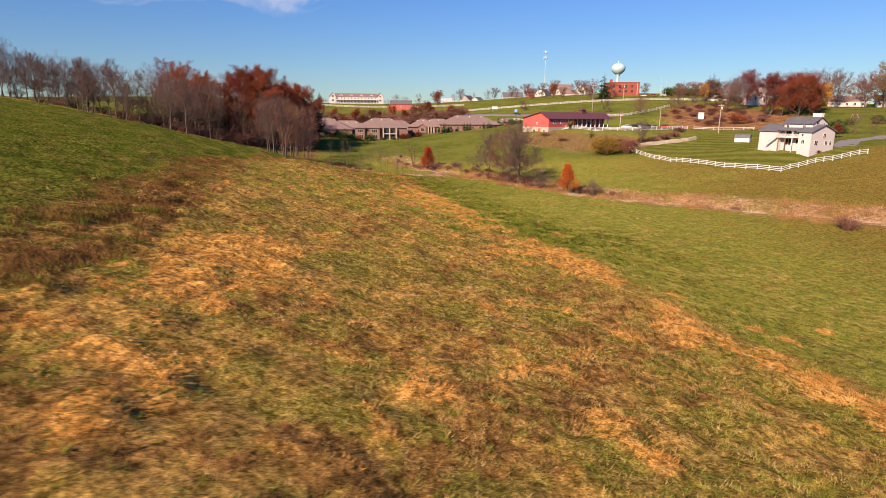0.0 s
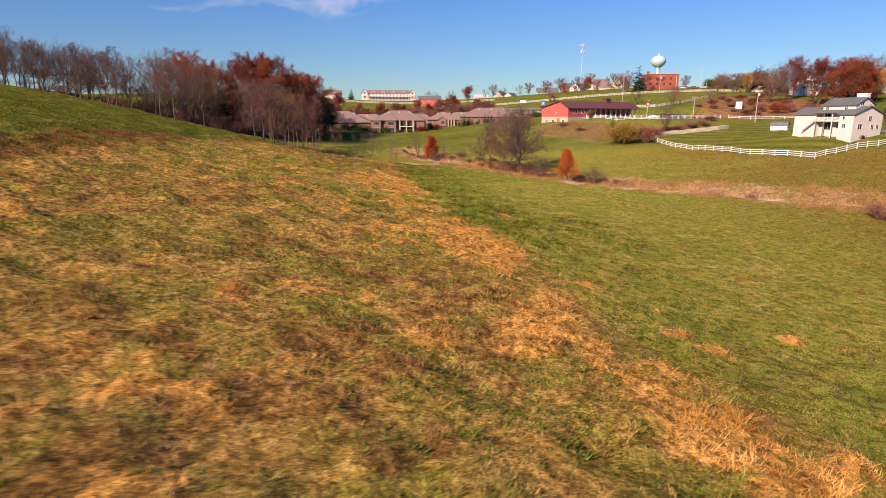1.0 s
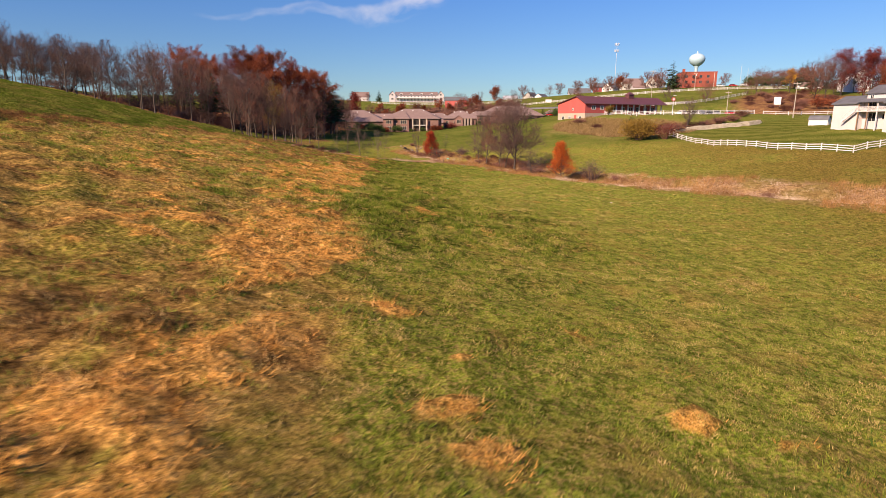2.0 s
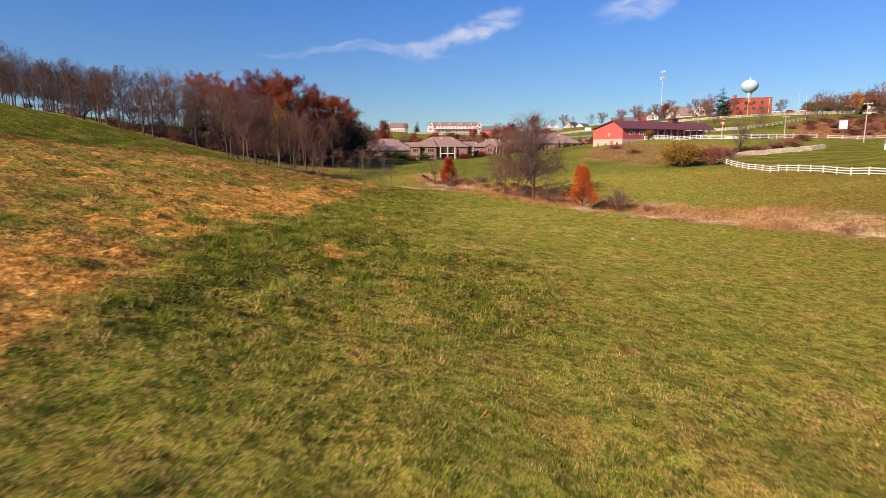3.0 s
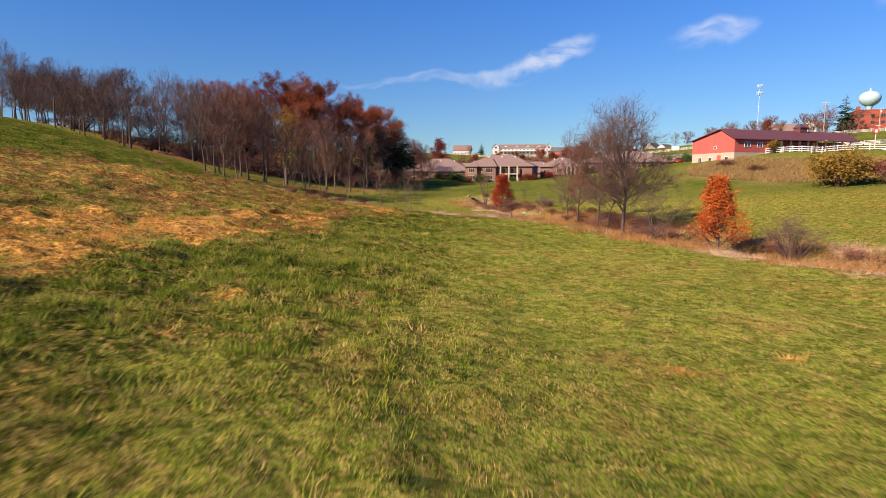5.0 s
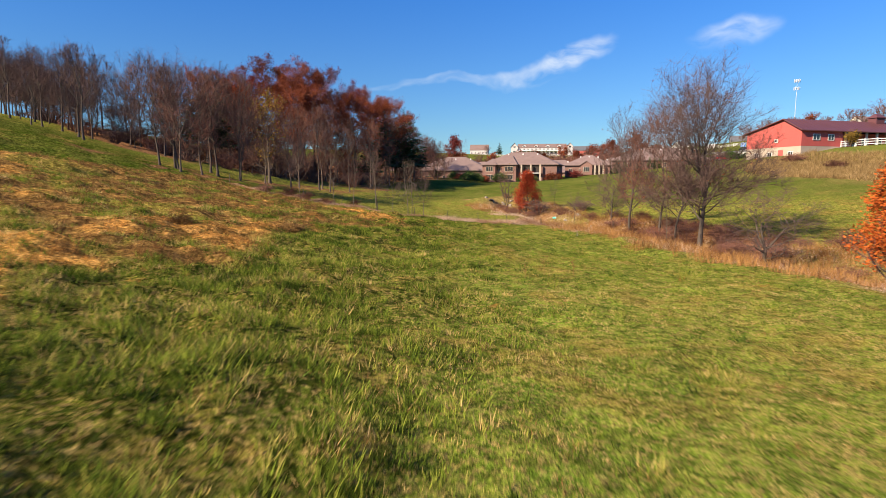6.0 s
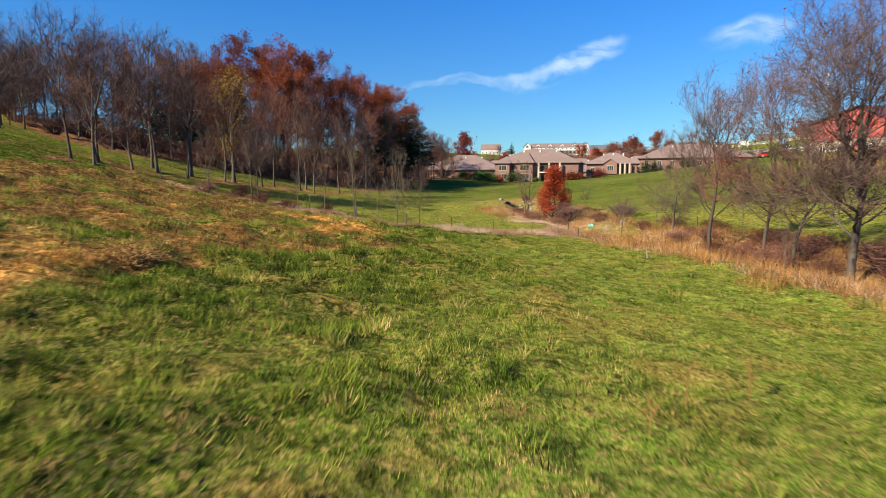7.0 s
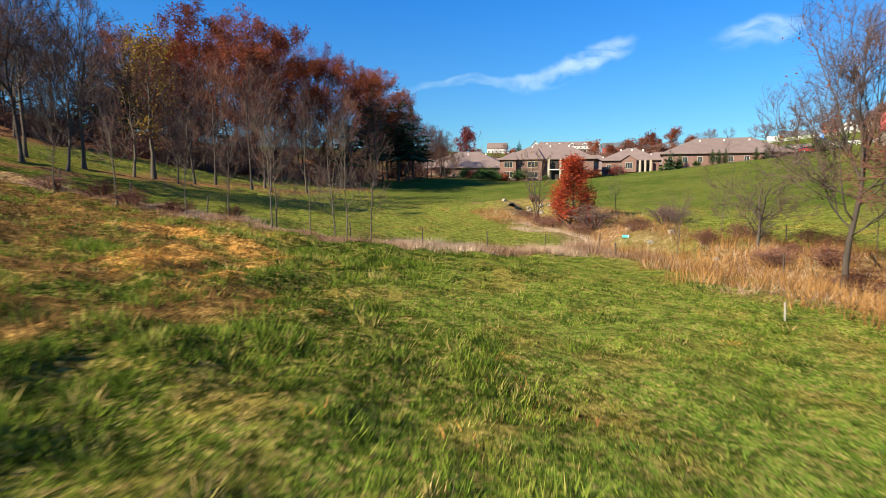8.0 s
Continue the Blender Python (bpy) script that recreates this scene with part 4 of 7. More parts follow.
OAK = [(-53, 170, 19.1), (-50, 180, 17.0), (-52, 192, 20.6), (-47, 196, 17.1), (-57, 182, 21.0), (-62, 178, 18.9), (-60, 192, 19.3), (-56, 208, 18.2), (-53, 218, 16.8), (-60, 230, 17.0), (-66, 188, 19.5), (-68, 200, 21.0),
        (-66, 214, 21.0), (-70, 171, 15.1), (-62, 242, 15.3), (-74, 180, 16.7), (-64, 222, 18.7), (-56, 176, 18.1), (-58, 166, 18.6), (-51, 204, 18.6), (-72, 176, 16), (-80, 186, 18.5), (-63, 167, 15.5), (-88, 192, 18.5), (-76, 170, 15.5)]
plant(oak_kinds, [(x, y, h * 0.95) for x, y, h in OAK], 7)

PINE = "dark green pine standing among bare trees in the wood"
pine = conifer("pine_tree", PINE, 61, on_ground(-46, 194), 17, 7.5, layers=26, per=10, sprays=8, group="woodland pines", droop=0.0, bare=0.25)
plant([pine], [(-48, 203, 15.5), (-52, 212, 16), (-64, 173, 17), (-71, 162, 13.5), (-47, 188, 12), (-78, 172, 14), (-45.5, 203, 18.5), (-48, 214, 16), (-62, 160, 14), (-67, 168, 16)], 8)
broadleaf("hickory_tree", "small tree with yellowing olive leaves at the wood's edge", 66, on_ground(-38, 143.5), 10.8, M_BARK, M_TWIG, M_OLIVE, 1500, 0.12, 0.4, spread=0.38, bare=0.16, limbs=14, boughs=6, twigs=5, sprigs=2)
broadleaf("maple_tree", "dark maroon-leaved maple at the far end of the wood", 67, on_ground(-59, 272), 12.5, M_BARK, M_TWIG, M_OAK_DARK, 2600, 0.22, 0.5, spread=0.33, bare=0.18, limbs=13, boughs=5, twigs=4, sprigs=1)
under = [
    bush("brush_thicket", "leafless russet brush under the wood's edge", 68, on_ground(-52, 170), 3.6, 5.5, None, M_TWIG_PINK, stems=46, group="wood underbrush", r=0.018),
    bush("brush_thicket", "leafless brown brush under the hedgerow trees", 69, on_ground(-66, 142), 2.4, 5.0, None, M_TWIG, stems=46, group="wood underbrush", r=0.018),
]
plant(under, [(x + rngp.uniform(-2, 2), y + rngp.uniform(-2, 2), rngp.uniform(2.2, 4.2)) for x, y in
              [(-44, 176), (-46, 182), (-45, 190), (-48, 197), (-48, 206), (-50, 214), (-52, 222), (-52, 230), (-55, 238), (-55, 246), (-60, 254), (-54, 162), (-58, 157), (-62, 152), (-60, 162), (-62, 147), (-66, 147), (-75, 151),
               (-84, 153), (-93, 157), (-103, 160), (-113, 164), (-56, 160), (-64, 168), (-58, 172), (-50, 172), (-56, 196), (-62, 206), (-80, 147), (-98, 155), (-120, 168), (-130, 170)]], 12)
plant(under, [(-54 - 6.5 * (i % 5) + 3 * math.sin(i * 1.7) - 0.06 * (i // 5) * 10, 150 + 11.5 * (i // 5) + 3 * math.cos(i * 2.3), 3.6 + 1.2 * math.sin(i * 2.9)) for i in range(45)], 17)

# creek side trees
SYC = "bare creekside tree with a spreading crown of fine twigs"
broadleaf("creek_tree", SYC, 71, on_ground(16.6, 125.2), 16.0, M_BARK, M_TWIG, M_OAK, 260, 0.06, 0.2, group="creek trees", form=ramify, spread=0.36, bare=0.2, leaders=5, kids=(6, 5, 5), open_angle=0.5, up=0.1, sprays=11, thick=0.0135, twig_r=0.0115, trunk=0.36, sides=9, lean=0.012, split=True)
broadleaf("creek_tree", SYC, 75, on_ground(10.9, 135.2), 13.6, M_BARK, M_TWIG, M_OAK, 200, 0.06, 0.2, group="creek trees", form=ramify, spread=0.24, bare=0.22, leaders=4, kids=(5, 5, 4), open_angle=0.42, up=0.16, sprays=11, thick=0.0105, twig_r=0.011, trunk=0.42, sides=7, split=True)
broadleaf("creek_tree", "bare creekside tree with a few last russet leaves", 78, on_ground(13.6, 131.0), 13.0, M_BARK, M_TWIG_PINK, M_OAK, 420, 0.06, 0.25, group="creek trees", form=ramify, spread=0.3, bare=0.25, leaders=3, kids=(5, 4, 4), open_angle=0.48, sprays=11, thick=0.0105, twig_r=0.011, trunk=0.4, sides=6, split=True)
broadleaf("creek_tree", SYC, 79, on_ground(15.0, 129.4), 12.5, M_BARK, M_TWIG, M_OAK, 160, 0.06, 0.2, group="creek trees", form=ramify, spread=0.33, bare=0.22, leaders=3, kids=(5, 4, 4), open_angle=0.5, sprays=11, thick=0.0105, twig_r=0.011, trunk=0.34, sides=6, lean=0.08, split=True)
broadleaf("creek_tree", "low leaning bare creekside tree", 81, on_ground(20.2, 115.6), 5.2, M_BARK, M_TWIG, group="creek trees", form=ramify, spread=0.6, bare=0.2, leaders=3, kids=(5, 4, 4), open_angle=0.7, sprays=7, thick=0.02, twig_r=0.006, trunk=0.35, sides=4, lean=0.12, split=True)
broadleaf("creek_tree", "low bare creekside tree with tangled twigs", 83, on_ground(8.5, 143.0), 6.5, M_BARK, M_TWIG, group="creek trees", form=ramify, spread=0.45, bare=0.12, leaders=3, kids=(5, 4, 4), open_angle=0.65, sprays=7, thick=0.014, twig_r=0.007, trunk=0.35, sides=6, split=True)

# young trees along the cross fence
SAP = "slim leafless young tree with pale bark in the field"
sap_kinds = [
    broadleaf("sapling", SAP, 91, on_ground(-14.0, 130.3), 7.4, M_BARK_PALE, M_TWIG, group="field saplings", form=ramify, spread=0.24, bare=0.25, leaders=2, kids=(4, 4, 3), sprays=4, open_angle=0.45, thick=0.009, twig_r=0.006, trunk=0.5, sides=7, split=True),
    broadleaf("sapling", SAP, 94, on_ground(-10.5, 131.6), 6.4, M_BARK_PALE, M_BARK_PALE, group="field saplings", form=ramify, spread=0.22, bare=0.25, leaders=2, kids=(4, 3, 3), sprays=4, open_angle=0.45, thick=0.009, twig_r=0.006, trunk=0.5, sides=6, split=True),
]
plant(sap_kinds, [(-16.5, 130.0, 6.2), (-14.5, 131.2, 6.8), (-9.4, 132.1, 6.2), (-10.4, 130.4, 6.6), (-12.8, 131.8, 5.4), (-18.2, 128.9, 5.6), (-21.5, 127.6, 7), (-25, 126.8, 6.2), (4.5, 143, 4.6), (9, 146, 4.2), (13.5, 141.5, 4), (-1, 160, 5), (7, 149, 4.6), (14.3, 127.6, 5.2)], 9)

# coloured small trees by the creek
broadleaf("maple_tree", "small maple in bright orange-red autumn leaf by the creek", 101, on_ground(24.2, 109.2), 5.6, M_BARK, M_TWIG, M_ORANGE, 9000, 0.07, 0.2, cone=True, rise=0.2, spread=0.42, bare=0.04, limbs=40, boughs=5, twigs=4, sprigs=1, arch=0.8)
bush("bare_bush", "dense leafless grey-brown bush beside the orange maple", 102, on_ground(28.8, 108.2), 3.8, 4.6, M_OLIVE, M_TWIG, 120, 0.07, stems=70)
broadleaf("pin_oak", "small pyramidal pin oak in deep red autumn leaf", 104, on_ground(-4.3, 156.4), 6.2, M_BARK, M_TWIG, M_RED, 11000, 0.075, 0.22, cone=True, rise=0.1, spread=0.38, bare=0.04, limbs=42, boughs=5, twigs=4, sprigs=1, arch=0.75)
broadleaf("creek_tree", "cluster of slim bare trees by the culvert", 106, on_ground(-8.5, 161.5), 7.0, M_BARK, M_TWIG, M_OLIVE, 160, 0.08, 0.3, group="creek trees", spread=0.25, bare=0.15, forks=3, limbs=8, boughs=5, twigs=5, sprigs=2, twig_r=0.010, thick=0.013, split=True)
bush("bare_bush", "low tangle of bare brush beside the pin oak", 107, on_ground(-2.0, 154.5), 2.4, 4.5, None, M_TWIG, stems=60)
bush("bare_bush", "low tangle of bare brush beside the pin oak", 108, on_ground(3.5, 154.0), 2.0, 4.0, None, M_TWIG, stems=50)

# ---- buildings ----


def box(bm, x0, x1, y0, y1, z0, z1):
    vs = [bm.verts.new(c) for c in ((x0, y0, z0), (x1, y0, z0), (x1, y1, z0), (x0, y1, z0), (x0, y0, z1), (x1, y0, z1), (x1, y1, z1), (x0, y1, z1))]
    for q in ((0, 3, 2, 1), (4, 5, 6, 7), (0, 1, 5, 4), (1, 2, 6, 5), (2, 3, 7, 6), (3, 0, 4, 7)):
        bm.faces.new([vs[i] for i in q])
    return vs


def boxes(*dims):
    bm = bmesh.new()
    for d in dims:
        box(bm, *d)
    return bm


def gabled_body(bm, x0, x1, y0, y1, z0, z1, ridge, apex=0.5):
    """Walls with pointed ends; the ridge runs along x at a share apex of the depth."""
    ya = y0 + (y1 - y0) * apex
    ends = []
    for x in (x0, x1):
        ends.append([bm.verts.new(c) for c in ((x, y0, z0), (x, y1, z0), (x, y1, z1), (x, ya, ridge), (x, y0, z1))])
    a, b = ends
    bm.faces.new(a[::-1])
    bm.faces.new(b)
    for i in range(5):
        j = (i + 1) % 5
        bm.faces.new((a[i], a[j], b[j], b[i]))


def slab(bm, corners, thick):
    """A roof plane with thickness below it."""
    top = [bm.verts.new(c) for c in corners]
    low = [bm.verts.new((c[0], c[1], c[2] - thick)) for c in corners]
    bm.faces.new(top)
    bm.faces.new(low[::-1])
    for i in range(len(top)):
        j = (i + 1) % len(top)
        bm.faces.new((top[i], low[i], low[j], top[j]))


def gable_roof(bm, x0, x1, y0, y1, z1, ridge, over=0.4, thick=0.18, apex=0.5):
    ya = y0 + (y1 - y0) * apex
    for ye, sign in ((y0, -1), (y1, 1)):
        run = abs(ya - ye)
        drop = (ridge - z1) / run * over
        up = 0.05 + thick
        pts = [(x0 - over, ye + sign * over, z1 - drop + up), (x1 + over, ye + sign * over, z1 - drop + up), (x1 + over, ya, ridge + up), (x0 - over, ya, ridge + up)]
        slab(bm, pts if sign < 0 else pts[::-1], thick)


def hip_roof(bm, x0, x1, y0, y1, z1, ridge, over=0.5, thick=0.2):
    x0, x1, y0, y1 = x0 - over, x1 + over, y0 - over, y1 + over
    ym, inset = (y0 + y1) / 2, (y1 - y0) / 2
    if x1 - x0 < y1 - y0:
        inset = (x1 - x0) / 2 - 0.05
    e = z1 + 0.02
    b = [bm.verts.new(c) for c in ((x0, y0, e - thick), (x1, y0, e - thick), (x1, y1, e - thick), (x0, y1, e - thick))]
    t = [bm.verts.new(c) for c in ((x0, y0, e), (x1, y0, e), (x1, y1, e), (x0, y1, e))]
    r = [bm.verts.new((x0 + inset, ym, ridge)), bm.verts.new((x1 - inset, ym, ridge))]
    bm.faces.new(b[::-1])
    for i in range(4):
        j = (i + 1) % 4
        bm.faces.new((b[i], b[j], t[j], t[i]))
    bm.faces.new((t[0], t[1], r[1], r[0]))
    bm.faces.new((t[2], t[3], r[0], r[1]))
    bm.faces.new((t[1], t[2], r[1]))
    bm.faces.new((t[3], t[0], r[0]))


def window(parent, x, y, z, w, h, face="front", frame_mat=None, bars=1, name="window"):
    """A framed pane proud of a wall that faces -y (front) or +x / -x (right, left)."""
    fr, ps = bmesh.new(), bmesh.new()
    t = 0.09

    def put(bm, a0, a1, z0, z1, d0, d1):
        if face == "front":
            box(bm, x + a0, x + a1, y - d1, y - d0, z0, z1)
        elif face == "right":
            box(bm, x + d0, x + d1, y + a0, y + a1, z0, z1)
        else:
            box(bm, x - d1, x - d0, y + a0, y + a1, z0, z1)
    put(fr, -w / 2 - t, w / 2 + t, z - t, z, 0.003, 0.07)
    put(fr, -w / 2 - t, w / 2 + t, z + h, z + h + t, 0.003, 0.07)
    put(fr, -w / 2 - t, -w / 2, z, z + h, 0.003, 0.07)
    put(fr, w / 2, w / 2 + t, z, z + h, 0.003, 0.07)
    for k in range(1, bars + 1):
        c = -w / 2 + w * k / (bars + 1)
        put(fr, c - 0.035, c + 0.035, z, z + h, 0.035, 0.06)
    put(ps, -w / 2, w / 2, z, z + h, 0.003, 0.03)
    ob = part(name, fr, frame_mat or M_WHITE, parent)
    part("pane", ps, M_GLASS, ob)
    return ob


def plain_house(name, label, m, w, d, h, ridge, wall, roof, style="gable", rows=1, gap=3.0, sides=True, group="", footing=1.5, win=(1.0, 1.3), chimney=None, frontal=True, grow_by=0.8):
    """A detached house: local x along the front, which faces -y."""
    t = thing(name, m @ Matrix.Scale(grow_by, 4), label, "house", group)
    bm = bmesh.new()
    if style == "gable":
        gabled_body(bm, 0, w, 0, d, -footing, h, ridge)
    else:
        box(bm, 0, w, 0, d, -footing, h)
    part("wall", bm, wall, t)
    rf = bmesh.new()
    (gable_roof if style == "gable" else hip_roof)(rf, 0, w, 0, d, h, ridge)
    top = part("roof", rf, roof, t)
    if chimney:
        cx, cy, ch = chimney
        part("chimney", boxes((cx - 0.4, cx + 0.4, cy - 0.3, cy + 0.3, h, ridge + ch), (cx - 0.46, cx + 0.46, cy - 0.36, cy + 0.36, ridge + ch, ridge + ch + 0.1)), M_BRICK, top)
    step_z = h / rows
    for r in range(rows):
        if frontal:
            count = max(1, int(w / gap))
            for k in range(count):
                window(t, (k + 0.5) * w / count, 0, r * step_z + step_z * 0.35, win[0], min(win[1], step_z * 0.5))
        if sides:
            for k in range(max(1, int(d / gap))):
                y = (k + 0.5) * d / max(1, int(d / gap))
                window(t, 0, y, r * step_z + step_z * 0.35, win[0], min(win[1], step_z * 0.5), "left")
                window(t, w, y, r * step_z + step_z * 0.35, win[0], min(win[1], step_z * 0.5), "right")
    return t


# the white house on the lawn
def white_house():
    t = thing("white_house", pose(71.4, 131.0, 6.95, 0, 0, -64.5) @ Matrix.Scale(0.71, 4), "white two-storey house with grey roofs and a raised rear deck", "house")
    # wing, core under the deck, front block, upper storey
    bm = bmesh.new()
    gabled_body(bm, 0, 6.4, 1.0, 9.0, -3.5, 4.35, 6.1)
    part("wing_wall", bm, M_SIDING, t)
    bm = bmesh.new()
    gable_roof(bm, 0, 6.38, 1.0, 9.0, 4.35, 6.1, 0.45)
    part("wing_roof", bm, M_SHINGLE, t)
    part("rear_wall", boxes((6.41, 13.4, 2.8, 10.4, -3.5, 4.6)), M_SIDING, t, "pale siding wall behind the deck")
    bm = bmesh.new()
    gabled_body(bm, 6.43, 15.2, 3.2, 10.2, 4.55, 6.7, 8.5)
    part("upper_wall", bm, M_SIDING, t)
    bm = bmesh.new()
    gable_roof(bm, 6.43, 15.2, 3.2, 10.2, 6.7, 8.5, 0.4)
    part("upper_roof", bm, M_SHINGLE, t)
    bm = bmesh.new()
    gabled_body(bm, 13.41, 17.2, 0.0, 11.2, -3.5, 4.3, 6.25)
    part("front_wall", bm, M_SIDING, t)
    bm = bmesh.new()
    gable_roof(bm, 13.41, 17.2, 0.0, 11.2, 4.3, 6.25, 0.45)
    part("front_roof", bm, M_SHINGLE, t)
    bm = bmesh.new()
    slab(bm, [(6.3, 0.2, 4.72), (13.35, 0.2, 4.72), (13.35, 3.19, 5.5), (6.3, 3.19, 5.5)], 0.16)
    part("porch_roof", bm, M_SHINGLE, t)
    deck = part("deck", boxes((6.5, 13.38, 0.5, 2.78, 2.45, 2.65)), M_WHITE, t, "white-edged timber deck")
    for x in (6.7, 8.9, 11.1, 13.2):
        part("post", boxes((x - 0.09, x + 0.09, 0.55, 0.73, -3, 4.5)), M_WHITE if x > 10 else M_DECK, t)
    rail = boxes((6.5, 13.38, 0.5, 0.58, 3.5, 3.6), (6.5, 13.38, 0.5, 0.58, 2.75, 2.83))
    for i in range(46):
        x = 6.55 + i * 0.15
        box(rail, x, x + 0.06, 0.52, 0.56, 2.83, 3.5)
    part("railing", rail, M_WHITE, deck)
    stair = bmesh.new()
    for i in range(12):
        box(stair, 3.6 + i * 0.24, 3.92 + i * 0.24, -0.25, 0.75, 0.16 + i * 0.2, 0.22 + i * 0.2)
    part("stair_tread", stair, M_DECK, deck)
    string = bmesh.new()
    for y in (-0.33, 0.77):
        slab(string, [(3.4, y, 0.25), (6.6, y, 2.85), (6.6, y + 0.07, 2.85), (3.4, y + 0.07, 0.25)], 0.34)
        slab(string, [(3.4, y, 1.2), (6.6, y, 3.75), (6.6, y + 0.07, 3.75), (3.4, y + 0.07, 1.2)], 0.1)
        for i in range(9):
            x = 3.5 + i * 0.38
            box(string, x, x + 0.05, y + 0.01, y + 0.06, 0.2 + i * 0.31, 1.2 + i * 0.31)
    part("stair_railing", string, M_WHITE, deck)
    part("chimney", boxes((11.6, 14.3, 8.2, 9.4, 7.2, 9.6), (11.5, 14.4, 8.1, 9.5, 9.6, 9.75)), M_WHITE, t, "broad white boxed chimney")
    window(t, 7.6, 3.2, 5.45, 0.7, 0.85)
    window(t, 12.7, 3.2, 5.45, 0.7, 0.85)
    window(t, 8.2, 2.8, 2.85, 1.8, 1.75, bars=1, name="patio_door")
    window(t, 11.9, 2.8, 3.1, 1.3, 1.2)
    window(t, 8.6, 2.8, 0.25, 1.7, 1.85, bars=1, name="patio_door")
    window(t, 11.8, 2.8, 0.7, 1.6, 1.2)
    window(t, 14.6, 0, 3.1, 0.5, 0.7, bars=0)
    window(t, 14.9, 0, 0.9, 0.8, 1.0)
    window(t, 17.2, 2.6, 0.5, 1.5, 1.3, "right")
    window(t, 17.2, 6.2, 2.6, 1.2, 1.2, "right")
    window(t, 17.2, 7.4, 0.5, 1.1, 1.2, "right")
    window(t, 17.2, 9.4, 0.5, 0.9, 1.2, "right")
    window(t, 15.2, 5.4, 6.6, 1.4, 1.1, "right")
    window(t, 15.2, 8.6, 6.4, 0.4, 0.6, "right", bars=0)


white_house()


def shed():
    t = thing("garden_shed", on_ground(80.3, 158.6, -40) @ Matrix.Scale(0.8, 4), "small white garden shed with a dark gambrel roof", "shed")
    bm = bmesh.new()
    gabled_body(bm, 0, 4.6, 0, 2.6, -0.4, 1.5, 2.4)
    part("wall", bm, M_WHITE, t)
    bm = bmesh.new()
    slab(bm, [(-0.15, -0.15, 1.5), (4.75, -0.15, 1.5), (4.75, 0.45, 2.3), (-0.15, 0.45, 2.3)], 0.08)
    slab(bm, [(-0.15, 0.45, 2.3), (4.75, 0.45, 2.3), (4.75, 1.3, 2.65), (-0.15, 1.3, 2.65)], 0.08)
    slab(bm, [(-0.15, 1.3, 2.65), (4.75, 1.3, 2.65), (4.75, 2.15, 2.3), (-0.15, 2.15, 2.3)], 0.08)
    slab(bm, [(-0.15, 2.15, 2.3), (4.75, 2.15, 2.3), (4.75, 2.75, 1.5), (-0.15, 2.75, 1.5)], 0.08)
    part("roof", bm, M_SHINGLE, t)
    door = part("door", boxes((4.603, 4.65, 0.6, 2.0, -0.2, 1.5)), M_WHITE, t)
    part("handle", boxes((4.65, 4.69, 1.22, 1.27, 0.6, 0.75)), M_TYRE, door)


shed()


# the red restaurant building
def red_barn():
    t = thing("red_barn", pose(35.0, 192.0, 7.4, 0, 0, 37), "long red barn-like building with a maroon metal roof", "barn")
    L, D = 33.0, 12.0
    bm = bmesh.new()
    gabled_body(bm, 0, 9.0, 0, D, 2.1, 4.85, 6.8, 0.3)
    part("wall", bm, M_RED_WALL, t)
    part("lower_wall", boxes((0.02, 8.9, 0.02, D - 0.02, -1.5, 2.1)), M_TAN_WALL, t, "tan block lower storey")
    part("rear_wall", boxes((9.0, L, 3.0, D, 0, 4.7)), M_RED_WALL, t, "red wall behind the porch")
    rf = bmesh.new()
    gable_roof(rf, 0, L, 0, D, 4.85, 6.8, 0.5, 0.16, 0.3)
    top = part("roof", rf, M_ROOF_MAROON, t)
    for k in range(34):
        x = -0.4 + k * (L + 0.8) / 33
        bm = bmesh.new()
        slab(bm, [(x - 0.03, -0.46, 4.82), (x + 0.03, -0.46, 4.82), (x + 0.03, 3.55, 7.06), (x - 0.03, 3.55, 7.06)], 0.08)
        part("roof_seam", bm, M_ROOF_MAROON, top)
    cup = part("cupola", boxes((20, 22, 2.8, 4.4, 6.6, 7.8)), M_ROOF_MAROON, t)
    bm = bmesh.new()
    hip_roof(bm, 20, 22, 2.8, 4.4, 7.8, 8.6, 0.2, 0.1)
    part("cupola_roof", bm, M_ROOF_MAROON, cup)
    part("porch_floor", boxes((9.02, L, 0.2, 2.98, 0.8, 1.85)), M_TAN_WALL, t)
    for k in range(10):
        x = 10.2 + k * 2.4
        part("porch_post", boxes((x - 0.14, x + 0.14, 0.3, 0.58, 1.86, 4.7)), M_WHITE, t)
    for k in range(7):
        window(t, 11.5 + k * 3.2, 3.0, 2.6, 1.4, 1.3)
    window(t, 3.2, 0, 3.2, 1.4, 0.9)
    window(t, 6.4, 0, 3.2, 1.2, 0.9)
    window(t, 0, 2.0, 0.3, 0.9, 0.9, "left")
    window(t, 0, 6.5, 0.3, 0.9, 0.9, "left")
    window(t, 0, 9.5, 0.3, 0.9, 0.9, "left")
    window(t, 0, 5.2, 3.0, 0.6, 0.5, "left")
    part("door", boxes((-0.06, -0.004, 3.6, 4.6, -0.4, 1.6)), M_RED_WALL, t)
    bm = bmesh.new()
    slab(bm, [(2.0, -1.4, 0.1), (9.0, -1.4, 1.9), (9.0, -0.02, 1.9), (2.0, -0.02, 0.1)], 1.6)
    part("ramp", bm, M_WHITE, t, "white ramp wall beside the porch")


red_barn()


# brick condominiums below the ridge
CONDO = "brown-brick condominium with a wide tan hipped roof"


